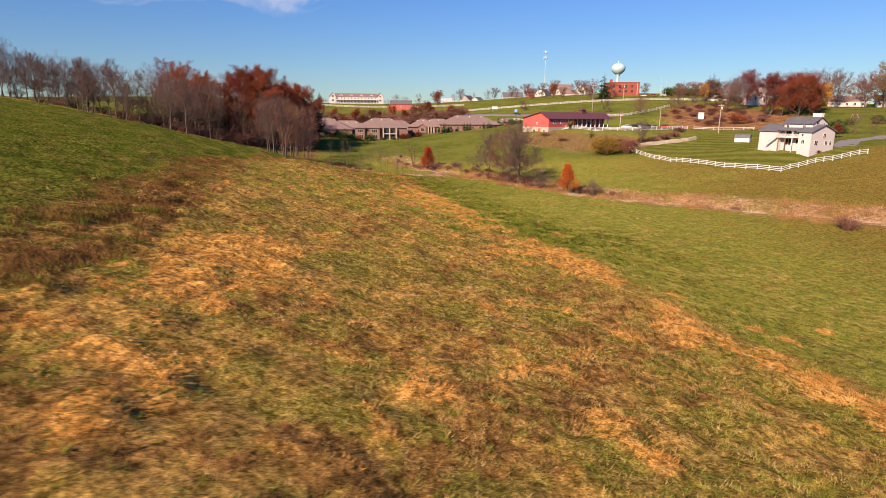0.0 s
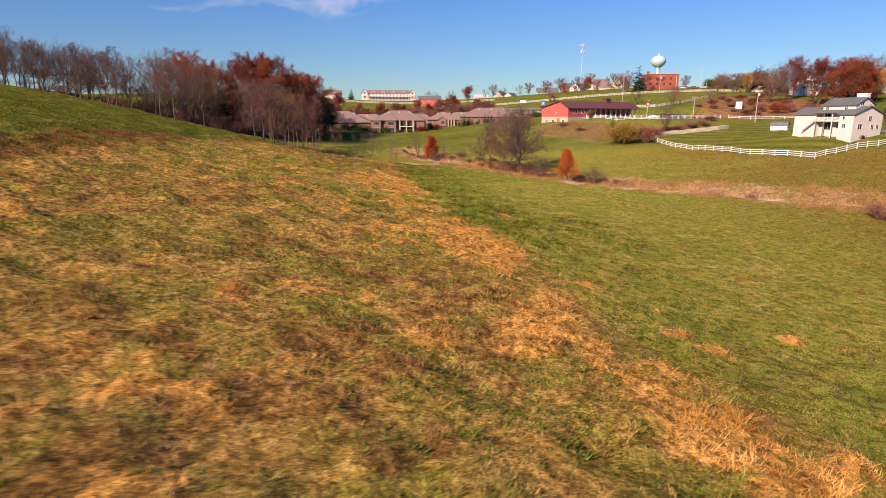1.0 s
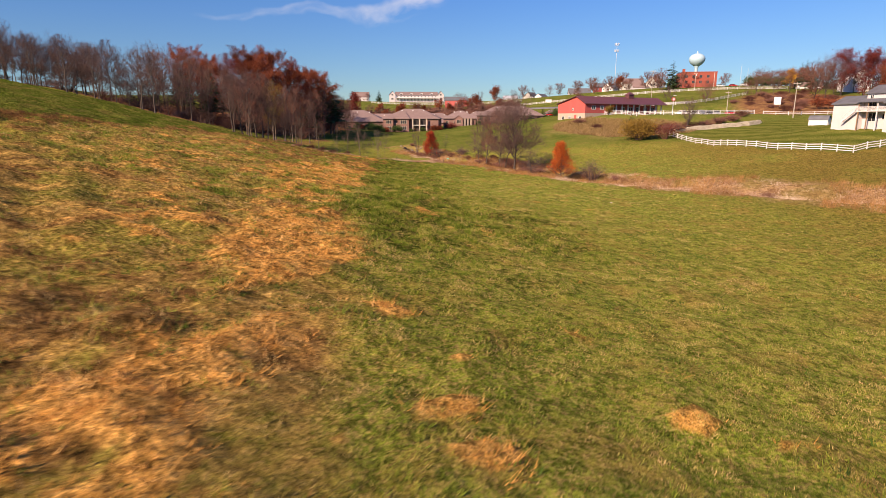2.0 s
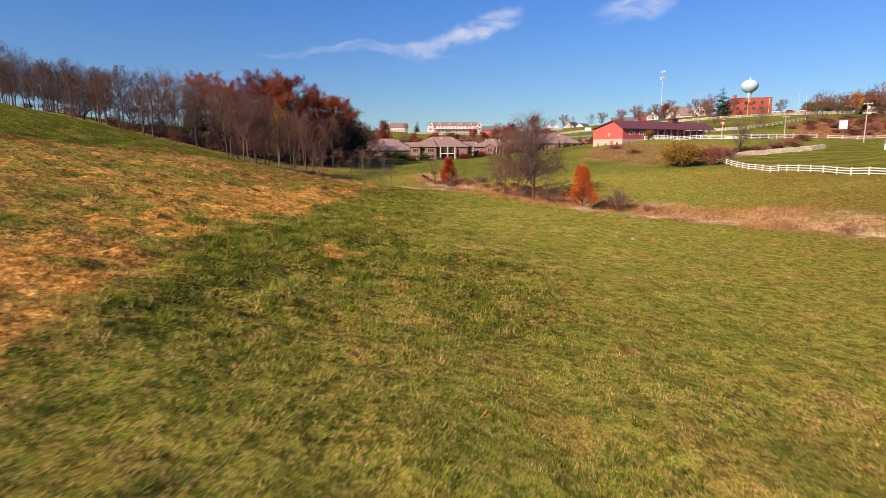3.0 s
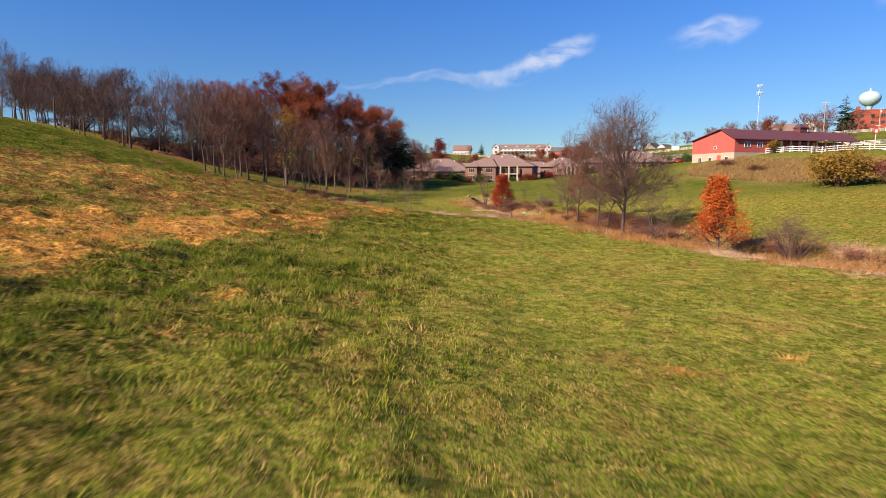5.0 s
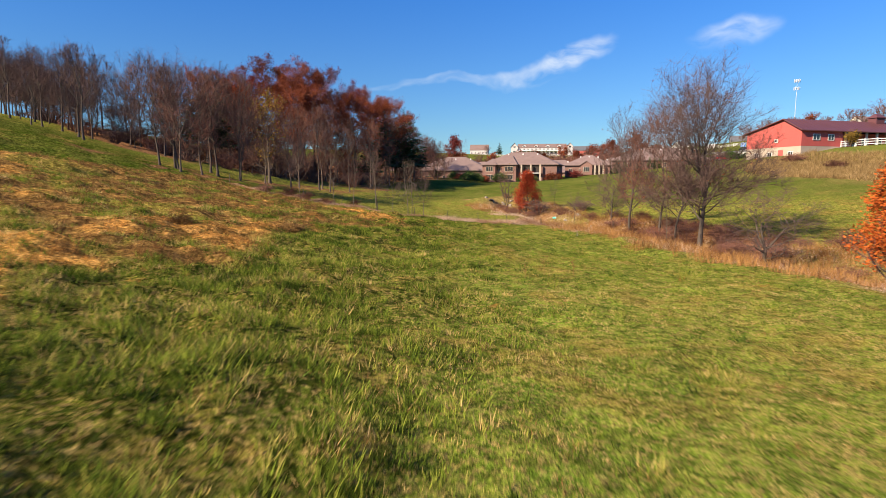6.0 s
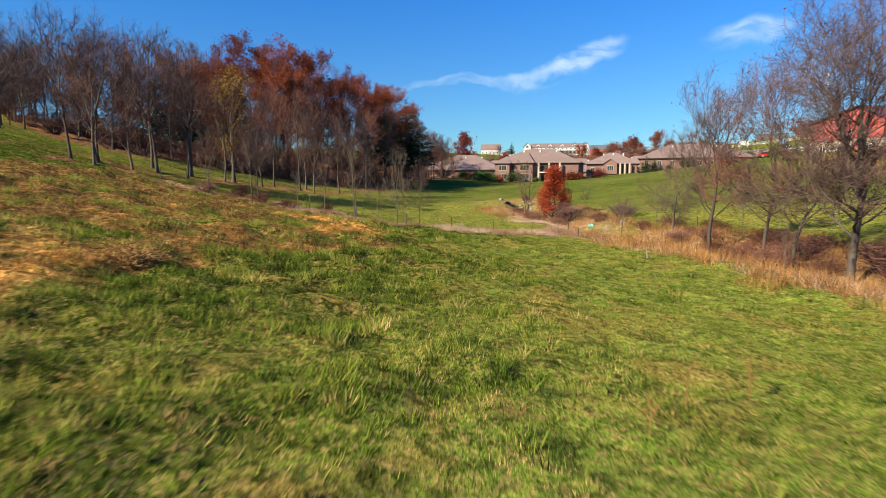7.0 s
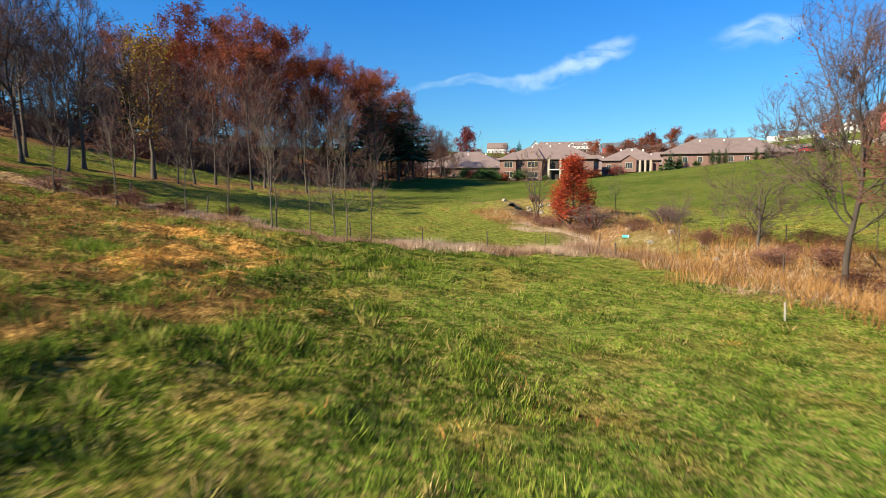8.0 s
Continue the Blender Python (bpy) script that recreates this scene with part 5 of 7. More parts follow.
def condo(x, y, z, turn, w, d, h, ridge, storeys=1, bays=(), porch=None, gablet=None):
    t = thing("condominium", pose(x, y, z, 0, 0, turn), CONDO, "house", "condominiums")
    part("wall", boxes((0, w, 0, d, -2.5, h)), M_BRICK, t)
    rf = bmesh.new()
    hip_roof(rf, 0, w, 0, d, h, ridge, 0.6)
    top = part("roof", rf, M_SHINGLE_TAN, t)
    for k in range(3):
        vx = w * (0.3 + 0.2 * k)
        part("roof_vent", boxes((vx, vx + 0.35, d * 0.38, d * 0.38 + 0.35, h + (ridge - h) * 0.6, h + (ridge - h) * 0.8 + 0.3)), M_WHITE, top)
    for bx, bw, bd, extra in bays:
        part("bay_wall", boxes((bx, bx + bw, -bd, -0.01, -2.5, h - 0.05)), M_BRICK, t)
        bm = bmesh.new()
        hip_roof(bm, bx, bx + bw, -bd, d * 0.6, h - 0.03, h + (ridge - h) * extra, 0.5)
        part("bay_roof", bm, M_SHINGLE_TAN, t)
        for s in range(storeys):
            window(t, bx + bw / 2, -bd, s * 2.2 + 0.5, bw * 0.55, 1.2, bars=2, frame_mat=M_TAN_WALL)
    if porch:
        px, pw = porch
        # flat dark sheet on the wall stands in for the porch's shade
        part("recess", boxes((px, px + pw, -0.05, -0.004, 0.1, h - 0.3)), M_SHADE, t, "thin dark panel painted as the porch's shade")
        for k in range(3):
            c = px + pw * k / 2
            part("porch_column", boxes((c - 0.22, c + 0.22, -1.3, -0.86, -1.5, h - 0.12)), M_TAN_WALL, t)
        if storeys > 1:
            part("balcony", boxes((px, px + pw, -1.3, -0.06, 2.05, 2.25)), M_WHITE, t)
            part("balcony_rail", boxes((px, px + pw, -1.3, -1.24, 2.95, 3.02)), M_SHADE, t)
    free = [c for c in np.arange(1.6, w - 1, 3.1) if not any(bx - 0.6 < c < bx + bw + 0.6 for bx, bw, _, _ in bays) and not (porch and porch[0] - 0.6 < c < sum(porch) + 0.6)]
    for c in free:
        for s in range(storeys):
            window(t, float(c), 0, s * 2.2 + 0.6, 0.9, 1.15, frame_mat=M_TAN_WALL)
    for y0 in np.arange(2.5, d - 1, 4.0):
        window(t, w, float(y0), h - 1.7, 0.9, 1.05, "right", frame_mat=M_TAN_WALL)
        window(t, 0, float(y0), h - 1.7, 0.9, 1.05, "left", frame_mat=M_TAN_WALL)
    if gablet:
        gx0, gw = gablet
        bm = bmesh.new()
        gabled_body(bm, -0.5, 3.5, 0, gw, 0, h - 0.1, h + gw * 0.3)
        me_t = part("entrance_gable", bm, M_BRICK, t)
        me_t.matrix_basis = pose(gx0 + gw, -0.4, 0, 0, 0, 90)
        bm = bmesh.new()
        gable_roof(bm, -0.5, 3.5, 0, gw, h - 0.1, h + gw * 0.3, 0.25, 0.12)
        rg = part("entrance_roof", bm, M_SHINGLE_TAN, t)
        rg.matrix_basis = pose(gx0 + gw, -0.4, 0, 0, 0, 90)
        window(t, gx0 + gw / 2, -0.92, 0.9, gw * 0.45, 1.3, bars=2, frame_mat=M_TAN_WALL)
    return t


condo(-35.6, 234, 3.6, 4, 21, 14, 4.6, 8.3, 2, bays=((0.6, 3.4, 1.2, 0.5), (6.0, 4.0, 1.8, 0.7)), porch=(11.4, 5.2))
condo(-66, 252, 3.5, 8, 26, 20, 3.6, 8.4, 1, bays=((4, 4.0, 1.4, 0.5), (15, 4.0, 1.4, 0.5)))
condo(-86, 274, 4.6, 14, 19, 14, 3.0, 6.4, 1, bays=((5, 4.0, 1.4, 0.6),))
condo(-15.2, 252, 5.5, 3, 13, 11, 2.9, 6.0, 1, gablet=(4.6, 3.4), porch=(8.8, 2.4))
condo(-1.2, 248, 6.9, 2, 25.5, 14, 2.6, 6.3, 1, bays=((19.5, 3.6, 1.2, 0.5),))


condo(-56, 268, 3.2, 6, 22, 14, 3.2, 7.4, 1)
condo(-33, 266, 3.6, 4, 22, 15, 3.0, 7.2, 1, bays=((15, 4.0, 1.2, 0.5),))
condo(-11, 274, 5.2, 3, 18, 13, 2.8, 6.4, 1)
condo(22, 262, 6.6, 0, 17, 12, 2.6, 5.4, 1)


# buildings on the skyline
def inn():
    t = thing("inn", pose(-93, 480, 23.4, 0, 0, 13) @ Matrix.Diagonal((1, 1, 0.82, 1)), "long white hilltop inn with dormers and a grey roof", "building")
    w = 44.0
    bm = bmesh.new()
    gabled_body(bm, 5.0, w - 5.0, 0, 11, -3, 5.6, 8.8)
    part("wall", bm, M_SIDING, t)
    bm = bmesh.new()
    gable_roof(bm, 5.0, w - 5.0, 0, 11, 5.6, 8.8, 0.4, 0.25)
    top = part("roof", bm, M_SHINGLE_TAN, t)
    for x0 in (0.0, w - 5.0):
        bm = bmesh.new()
        gabled_body(bm, 0, 13, 0, 5.0, -3, 6.0, 9.2)
        e = part("end_wall", bm, M_SIDING, t)
        e.matrix_basis = pose(x0 + 5.0, -1.0, 0, 0, 0, 90)
        bm = bmesh.new()
        gable_roof(bm, 0, 13, 0, 5.0, 6.0, 9.2, 0.35, 0.2)
        e = part("end_roof", bm, M_SHINGLE_TAN, t)
        e.matrix_basis = pose(x0 + 5.0, -1.0, 0, 0, 0, 90)
        window(t, x0 + 2.5, -1.0, 5.2, 1.4, 1.6)
        window(t, x0 + 2.5, -1.0, 1.2, 1.6, 1.6)
    for k in range(4):
        x = 9.5 + k * 8.2
        bm = bmesh.new()
        gabled_body(bm, 0, 3.5, 0, 2.8, 5.4, 7.0, 8.2)
        d = part("dormer", bm, M_SIDING, top)
        d.matrix_basis = pose(x + 1.4, 0.4, 0, 0, 0, 90)
        bm = bmesh.new()
        gable_roof(bm, 0, 3.5, 0, 2.8, 7.0, 8.2, 0.25, 0.15)
        d2 = part("dormer_roof", bm, M_SHINGLE_TAN, top)
        d2.matrix_basis = pose(x + 1.4, 0.4, 0, 0, 0, 90)
        window(t, x, 0.4, 5.7, 1.5, 1.1)
    for k in range(12):
        x = 6.6 + k * 2.8
        window(t, x, 0, 3.6, 0.9, 1.1)
        window(t, x, 0, 0.6, 0.8, 1.2)
    bm = bmesh.new()
    slab(bm, [(5.2, -2.4, 2.7), (w - 5.2, -2.4, 2.7), (w - 5.2, -0.05, 3.1), (5.2, -0.05, 3.1)], 0.2)
    part("veranda_roof", bm, M_WHITE, t)
    for k in range(13):
        x = 5.6 + k * 2.72
        part("veranda_post", boxes((x - 0.15, x + 0.15, -2.2, -1.9, -2, 2.6)), M_WHITE, t)


inn()
far_barn = plain_house("far_barn", "red barn with a pale metal roof on the ridge", pose(-36, 399, 17.0, 0, 0, 4), 18, 10, 4.6, 7.6, M_RED_WALL, M_SHINGLE, gap=5)
RIDGE = "pale siding house on the ridge"
plain_house("ridge_house", "cream gabled house on the ridge", pose(21.4, 468, 19.4, 0, 0, 62), 13, 11, 7.0, 11.6, M_CREAM, M_SHINGLE, rows=2, group="ridge houses", grow_by=0.82, footing=4)
plain_house("ridge_house", "white gabled house with a wide front on the ridge", pose(30.2, 466, 18.5, 0, 0, 62), 14, 14, 6.0, 11.2, M_WHITE, M_SHINGLE, group="ridge houses", rows=2, grow_by=0.82, footing=4)
plain_house("ridge_house", RIDGE, pose(-1, 474, 19.8, 0, 0, 5), 13, 10, 6.0, 8.4, M_WHITE, M_STEEL, group="ridge houses", rows=2, grow_by=0.82, footing=4)
plain_house("ridge_house", "white house with a wide grey roof on the ridge", pose(47.5, 461, 23.3, 0, 0, 2), 19, 11, 5.4, 9.6, M_SIDING, M_SHINGLE, group="ridge houses", rows=2, grow_by=0.82, footing=4)
plain_house("ridge_house", "dark red gabled house on the ridge", pose(63.5, 434, 25.0, 0, 0, 8), 8, 9, 6.4, 9.6, M_RED_WALL, M_SHINGLE, group="ridge houses", rows=2, grow_by=0.82, footing=4)
plain_house("ridge_house", RIDGE, pose(73, 421, 24.6, 0, 0, 48), 10, 10, 5.4, 9.0, M_WHITE, M_SHINGLE, group="ridge houses", rows=2, grow_by=0.82, footing=4)
plain_house("ridge_house", RIDGE, pose(82, 396, 23.7, 0, 0, 0), 14, 10, 5.0, 8.0, M_SIDING, M_SHINGLE_TAN, group="ridge houses", grow_by=0.82, footing=4)
plain_house("ridge_house", "pale house behind others on the ridge", pose(82, 438, 27.9, 0, 0, 10), 18, 11, 6, 10.2, M_CREAM, M_SHINGLE_TAN, group="ridge houses", grow_by=0.82, footing=4)
plain_house("ridge_house", "cream house beside the brick block on the ridge", pose(95, 392, 25.1, 0, 0, 40), 10, 10, 6.4, 10.4, M_CREAM, M_SHINGLE_TAN, group="ridge houses", rows=2, grow_by=0.82, footing=4)
plain_house("ridge_house", "distant white house by the wood", pose(-120, 468, 22.0, 0, 0, 12), 16, 11, 5.4, 10.0, M_SIDING, M_SHINGLE_TAN, group="ridge houses")
plain_house("hill_house", "low white bungalow on the russet hillside", pose(131.5, 291, 19.0, 0, 0, -28), 12, 9, 3.4, 5.6, M_WHITE, M_SHINGLE_TAN, group="hill houses", footing=3)
plain_house("hill_house", "white gabled house half hidden by maples", pose(138, 270, 20.6, 0, 0, -80), 9, 10, 4.4, 7.4, M_WHITE, M_SHINGLE, group="hill houses", rows=2, footing=4)
plain_house("hill_house", "long low white house on the lawn", pose(166, 252, 17.0, 0, 0, -32), 17, 10, 3.6, 6.2, M_SIDING, M_SHINGLE_TAN, group="hill houses", footing=3)
plain_house("hill_house", "long low grey-white house on the lawn", pose(180, 243, 17.2, 0, 0, -34), 17, 10, 3.6, 6.2, M_SIDING, M_SHINGLE, group="hill houses", footing=3)


def brick_block():
    t = thing("brick_block", pose(98, 344, 26.0, 0, 0, 0), "flat-roofed two-storey red brick building on the ridge", "building")
    part("wall", boxes((0, 17, 0, 14, -3, 6.3)), M_BRICK_RED, t)
    part("parapet", boxes((-0.1, 17.1, -0.1, 14.1, 6.3, 6.6)), M_BRICK_RED, t)
    part("chimney", boxes((0.3, 1.5, 2, 3.2, 6.6, 8.2)), M_BRICK_RED, t)
    for r in range(2):
        for k in range(4):
            window(t, 1.8 + k * 3.6, 0, 0.8 + r * 2.8, 1.2, 1.2, frame_mat=M_BRICK)
        for k in range(3):
            window(t, 0, 2.5 + k * 4, 0.8 + r * 2.8, 1.2, 1.2, "left", frame_mat=M_BRICK)
    part("downpipe", boxes((15.6, 15.75, -0.16, -0.02, -2, 6.2)), M_WHITE, t, "pale downpipe")


brick_block()


def water_tower():
    t = thing("water_tower", pose(124.8, 422, 30), "pale blue spheroid water tower on a slim stem", "water tower")
    bm = bmesh.new()
    bmesh.ops.create_uvsphere(bm, u_segments=48, v_segments=28, radius=1)
    for v in bm.verts:
        drop = min(0.0, v.co.z)
        girth = 4.9 * (1 - 0.22 * drop * drop)
        v.co = Vector((v.co.x * girth, v.co.y * girth, v.co.z * (3.6 if v.co.z > 0 else 4.6) + 16.4))
    part("tank", bm, M_TANK, t, smooth=True)
    w = Wood()
    w.tube([Vector((0, 0, z)) for z in (-4, 1, 4, 9.0, 11, 12.2)], [2.2, 1.4, 1.0, 0.95, 1.1, 1.7], 20)
    part("stem", raw_mesh("stem", w.v, w.f, M_TANK, True), M_TANK, t)
    w = Wood()
    w.tube([Vector((0, 0, 20.0)), Vector((0, 0, 21.0)), Vector((0, 0, 21.7))], [0.55, 0.35, 0.05], 8)
    part("vent", raw_mesh("vent", w.v, w.f, M_TANK, True), M_TANK, t)


water_tower()


def mast():
    t = thing("radio_mast", pose(80.6, 468, 29), "tall grey steel mast with antenna panels near its top", "mast")
    w = Wood()
    w.tube([Vector((0, 0, 0)), Vector((0, 0, 18)), Vector((0, 0, 34))], [0.2, 0.14, 0.1], 10)
    part("pole", raw_mesh("pole", w.v, w.f, M_STEEL, True), M_STEEL, t)
    for z in (33.0, 28.6):
        for k in range(6):
            a = k * math.pi / 3
            bm = boxes((-0.15, 0.15, -0.1, 0.1, -0.9, 0.9))
            p = part("antenna", bm, M_STEEL, t)
            p.matrix_basis = pose(1.5 * math.cos(a), 1.5 * math.sin(a), z, 0, 0, math.degrees(a) + 90)
        for k in range(6):
            a = k * math.pi / 3
            w = Wood()
            w.tube([Vector((0, 0, z)), Vector((1.5 * math.cos(a), 1.5 * math.sin(a), z))], [0.06, 0.06], 5)
            part("bracket", raw_mesh("bracket", w.v, w.f, M_STEEL), M_STEEL, t)


mast()


# ---- fences ----
def rail_fence(points, label, group, rails=3, tall=1.0, gap=2.4, follow=True):
    """White post-and-rail fence along a line over the ground; returns the thing."""
    x0, y0 = points[0]
    t = thing("rail_fence", pose(x0, y0, ground_at(x0, y0)), label, "fence", group)
    base = Vector((x0, y0, ground_at(x0, y0)))
    spots = []
    for (ax, ay), (bx, by) in zip(points, points[1:]):
        n = max(1, round(math.hypot(bx - ax, by - ay) / gap))
        for i in range(n):
            spots.append((ax + (bx - ax) * i / n, ay + (by - ay) * i / n))
    spots.append(points[-1])
    feet = [Vector((x, y, ground_at(x, y))) - base for x, y in spots]
    post = finish(boxes((-0.055, 0.055, -0.055, 0.055, -0.4, tall + 0.05), (-0.07, 0.07, -0.07, 0.07, tall + 0.05, tall + 0.09)), "post", M_WHITE)
    for i, f in enumerate(feet):
        p = part("post", post, M_WHITE, t)
        p.location = f
    for a, b in zip(feet, feet[1:]):
        d = b - a
        side = Vector((-d.y, d.x, 0)).normalized() * 0.022
        bm = bmesh.new()
        for k in range(rails):
            z = tall * (k + 0.75) / (rails - 0.05)
            u = Vector((0, 0, z))
            h = Vector((0, 0, 0.05))
            q = [a + u - side - h, b + u - side - h, b + u + side - h, a + u + side - h, a + u - side + h, b + u - side + h, b + u + side + h, a + u + side + h]
            vs = [bm.verts.new(c) for c in q]
            for face in ((0, 3, 2, 1), (4, 5, 6, 7), (0, 1, 5, 4), (1, 2, 6, 5), (2, 3, 7, 6), (3, 0, 4, 7)):
                bm.faces.new([vs[j] for j in face])
        part("rail", bm, M_WHITE, t)
    return t


FENCE = "white vinyl three-rail fence across the grass"
rail_fence([(50.5, 156), (52.5, 142), (55, 131), (59, 119.5), (65.4, 110)], FENCE, "white fences")
rail_fence([(65.4, 110), (76, 114), (87.7, 118.3)], FENCE, "white fences")
rail_fence([(40.3, 190), (47, 178.5), (60, 176), (79, 187)], "white three-rail fence edging the car park terrace", "white fences", 3, 1.05)
rail_fence([(82, 189), (100, 186)], "low white fence at the foot of the russet slope", "white fences", 2, 0.85, 3)
rail_fence([(30, 268), (44, 258), (62, 243), (74, 239), (88, 250), (104, 268)], "white fence along the hill road", "white fences", 3, 1.0, 3.2)
rail_fence([(12, 345), (37, 330), (60, 318), (88, 307), (115, 299), (128, 290)], "white fence along the upper field", "white fences", 3, 1.05, 4)
rail_fence([(-96, 436), (-60, 430), (-38, 424), (-8, 408), (14, 392)], "distant white fence along the ridge road", "white fences", 3, 1.2, 6)

# ---- planting on the far slopes ----
MAPLE = "broad maple in russet-red leaf behind the white house"
maples = [
    broadleaf("maple_tree", "broad maple in deep maroon leaf behind the white house", 201, on_ground(125.5, 223.0), 12.2, M_BARK, M_TWIG, M_OAK_DARK, 6200, 0.17, 0.5, group="hill maples", spread=0.5, bare=0.03, limbs=20, boughs=6, twigs=5, sprigs=1),
    broadleaf("maple_tree", MAPLE, 204, on_ground(131, 214.5), 12.5, M_BARK, M_TWIG, M_OAK, 6200, 0.17, 0.5, group="hill maples", spread=0.52, bare=0.03, limbs=20, boughs=6, twigs=5, sprigs=1),
]
plant(maples, [(130, 250, 12.5), (136, 216, 11.5), (127, 229, 12), (139.5, 219, 9.5), (134, 224, 12.5), (127.5, 219, 10)], 21)
broadleaf("ash_tree", "large bare many-stemmed tree on the hillside", 207, on_ground(119.8, 239.2), 16, M_BARK, M_TWIG, form=ramify, spread=0.42, bare=0.12, leaders=5, kids=(5, 5, 4), sprays=8, twig_r=0.016, trunk=0.2, sides=3)
broadleaf("ash_tree", "small tree with yellow-green leaf on the lawn", 209, on_ground(147.6, 228.4), 8.5, M_BARK, M_TWIG, M_YELLOW, 2200, 0.2, 0.4, spread=0.45, bare=0.12, limbs=14, boughs=5, twigs=4, sprigs=1)
broadleaf("ash_tree", "tall tree with yellowing olive leaf at the lawn's edge", 210, on_ground(178, 236), 15, M_BARK, M_TWIG, M_OLIVE, 5500, 0.18, 0.5, spread=0.42, bare=0.12, limbs=16, boughs=6, twigs=5, sprigs=1)
broadleaf("ash_tree", "rounded olive-yellow small tree beside the red maples", 211, on_ground(142.7, 221.8), 7.5, M_BARK, M_TWIG, M_OLIVE, 2600, 0.22, 0.5, spread=0.45, bare=0.05, limbs=16, boughs=5, twigs=4, sprigs=1)
SKYLINE = "bare tree on the far hillside"
far_kinds = [
    broadleaf("far_tree", SKYLINE, 213, on_ground(106.6, 264.6), 10.5, M_BARK, M_TWIG_PINK, group="far hill trees", form=ramify, spread=0.42, bare=0.15, leaders=4, kids=(4, 4, 3), sprays=6, twig_r=0.028, trunk=0.25, sides=3),
    broadleaf("far_tree", SKYLINE, 216, on_ground(58, 392), 11, M_BARK, M_TWIG, group="far hill trees", form=ramify, spread=0.38, bare=0.2, leaders=3, kids=(4, 4, 3), sprays=6, twig_r=0.03, trunk=0.32, sides=4),
]
plant(far_kinds, [(162.3, 240.6, 16), (150, 232, 12), (171, 237, 17), (155, 252, 16.5), (186, 252, 17), (170, 262, 18), (195, 246, 15), (166, 246, 17), (182, 232, 14), (152, 246, 14.5), (146, 252, 13), (159, 268, 16), (177, 268, 17), (140, 262, 13),
                  (81, 239, 8), (73, 257, 5.5), (68, 370, 8.5), (75, 366, 8), (85.5, 334, 12.5), (-28, 432, 8), (-18, 426, 7), (20, 396, 8.5), (49, 392, 9), (112, 262, 8.5), (101, 258, 7),
                  (113, 278.4, 11), (120, 268, 11), (128, 262, 12), (122, 284, 10), (150, 300, 13), (160, 310, 14), (172, 300, 15), (186, 296, 15), (140, 284, 12), (84.2, 248.6, 9), (71.7, 258.2, 7), (-52, 330, 8), (-66, 322, 8), (-44, 318, 7), (-34, 324, 8), (-80, 318, 8), (-22, 316, 7.5),
                  (-10, 312, 7), (-58, 312, 7), (-72, 306, 8), (-26, 306, 6.5), (0, 306, 6.5), (-92, 312, 9), (114, 330, 6), (43, 300, 5), (56, 246, 4.5), (205, 260, 13), (215, 250, 12), (-40, 420, 7), (32, 420, 9), (8, 420, 8),
                  (-108, 470, 8), (-84, 500, 8), (-40, 500, 9), (-20, 490, 9), (-62, 306, 6)], 22)
RUSTY = "small russet-leaved tree in the belt behind the condominiums"
belt = broadleaf("belt_tree", RUSTY, 219, on_ground(-48, 322), 7, M_BARK, M_TWIG, M_OAK, 1300, 0.24, 0.5, group="belt trees", spread=0.42, bare=0.1, limbs=12, boughs=5, twigs=4, sprigs=1)
plant([belt], [(-62, 330, 6.5), (-38, 316, 7), (-28, 322, 8), (-16, 318, 7.5), (-8, 322, 8), (-76, 326, 7), (-54, 310, 5), (-42, 308, 5), (-20, 308, 6), (-6, 308, 6.5), (4, 314, 6), (-3.5, 404, 9.5), (-88, 320, 8), (70, 372, 7), (-48, 316, 6.5), (-34, 312, 6), (-70, 314, 6), (-12, 326, 7)], 23)
broadleaf("ash_tree", "small tree in orange-yellow leaf on the hillside", 222, on_ground(128.2, 287.9), 6.5, M_BARK, M_TWIG, M_YELLOW, 1600, 0.24, 0.4, spread=0.5, bare=0.1, limbs=12, boughs=5, twigs=4, sprigs=1)
SPRUCE = "dark green spruce on the far hillside"
spruce = conifer("spruce_tree", SPRUCE, 225, on_ground(87, 318), 14.5, 7.5, 24, 11, 8, group="far spruces")
plant([spruce], [(137, 289, 8), (142, 286, 9), (147, 282, 7.5), (133, 292, 7), (150, 262, 12), (156, 264, 11), (-101, 478, 10), (-70, 300, 5), (150, 278, 9), (163, 268, 11), (146, 240, 15), (149, 236, 14), (153, 338, 12), (157, 342, 13), (162, 346, 11)], 24)
plant(far_kinds, [(-94 + 5.2 * i, 318 - 0.3 * i + 7 * math.sin(i * 2.1), 8.0 + 1.8 * math.sin(i * 1.3)) for i in range(20)], 35)
belt_brush = bush("belt_thicket", "bare brown thicket in the belt behind the condominiums", 226, on_ground(-60, 314), 4.2, 8.0, None, M_TWIG_PINK, stems=70, group="belt thickets", r=0.06)
plant([belt_brush], [(-96 + 3.4 * i, 316 - 0.2 * i + 7 * math.sin(i * 2.3), 5.6 + 1.4 * math.sin(i * 1.7)) for i in range(32)], 38)
ridge_tree = broadleaf("far_tree", "bare purplish-brown tree between the ridge houses", 227, on_ground(83.8, 329.1), 9, M_BARK, M_TWIG_PINK, group="far hill trees", form=ramify, spread=0.44, bare=0.12, leaders=4, kids=(4, 4, 3), sprays=6, twig_r=0.045, trunk=0.25, sides=4)
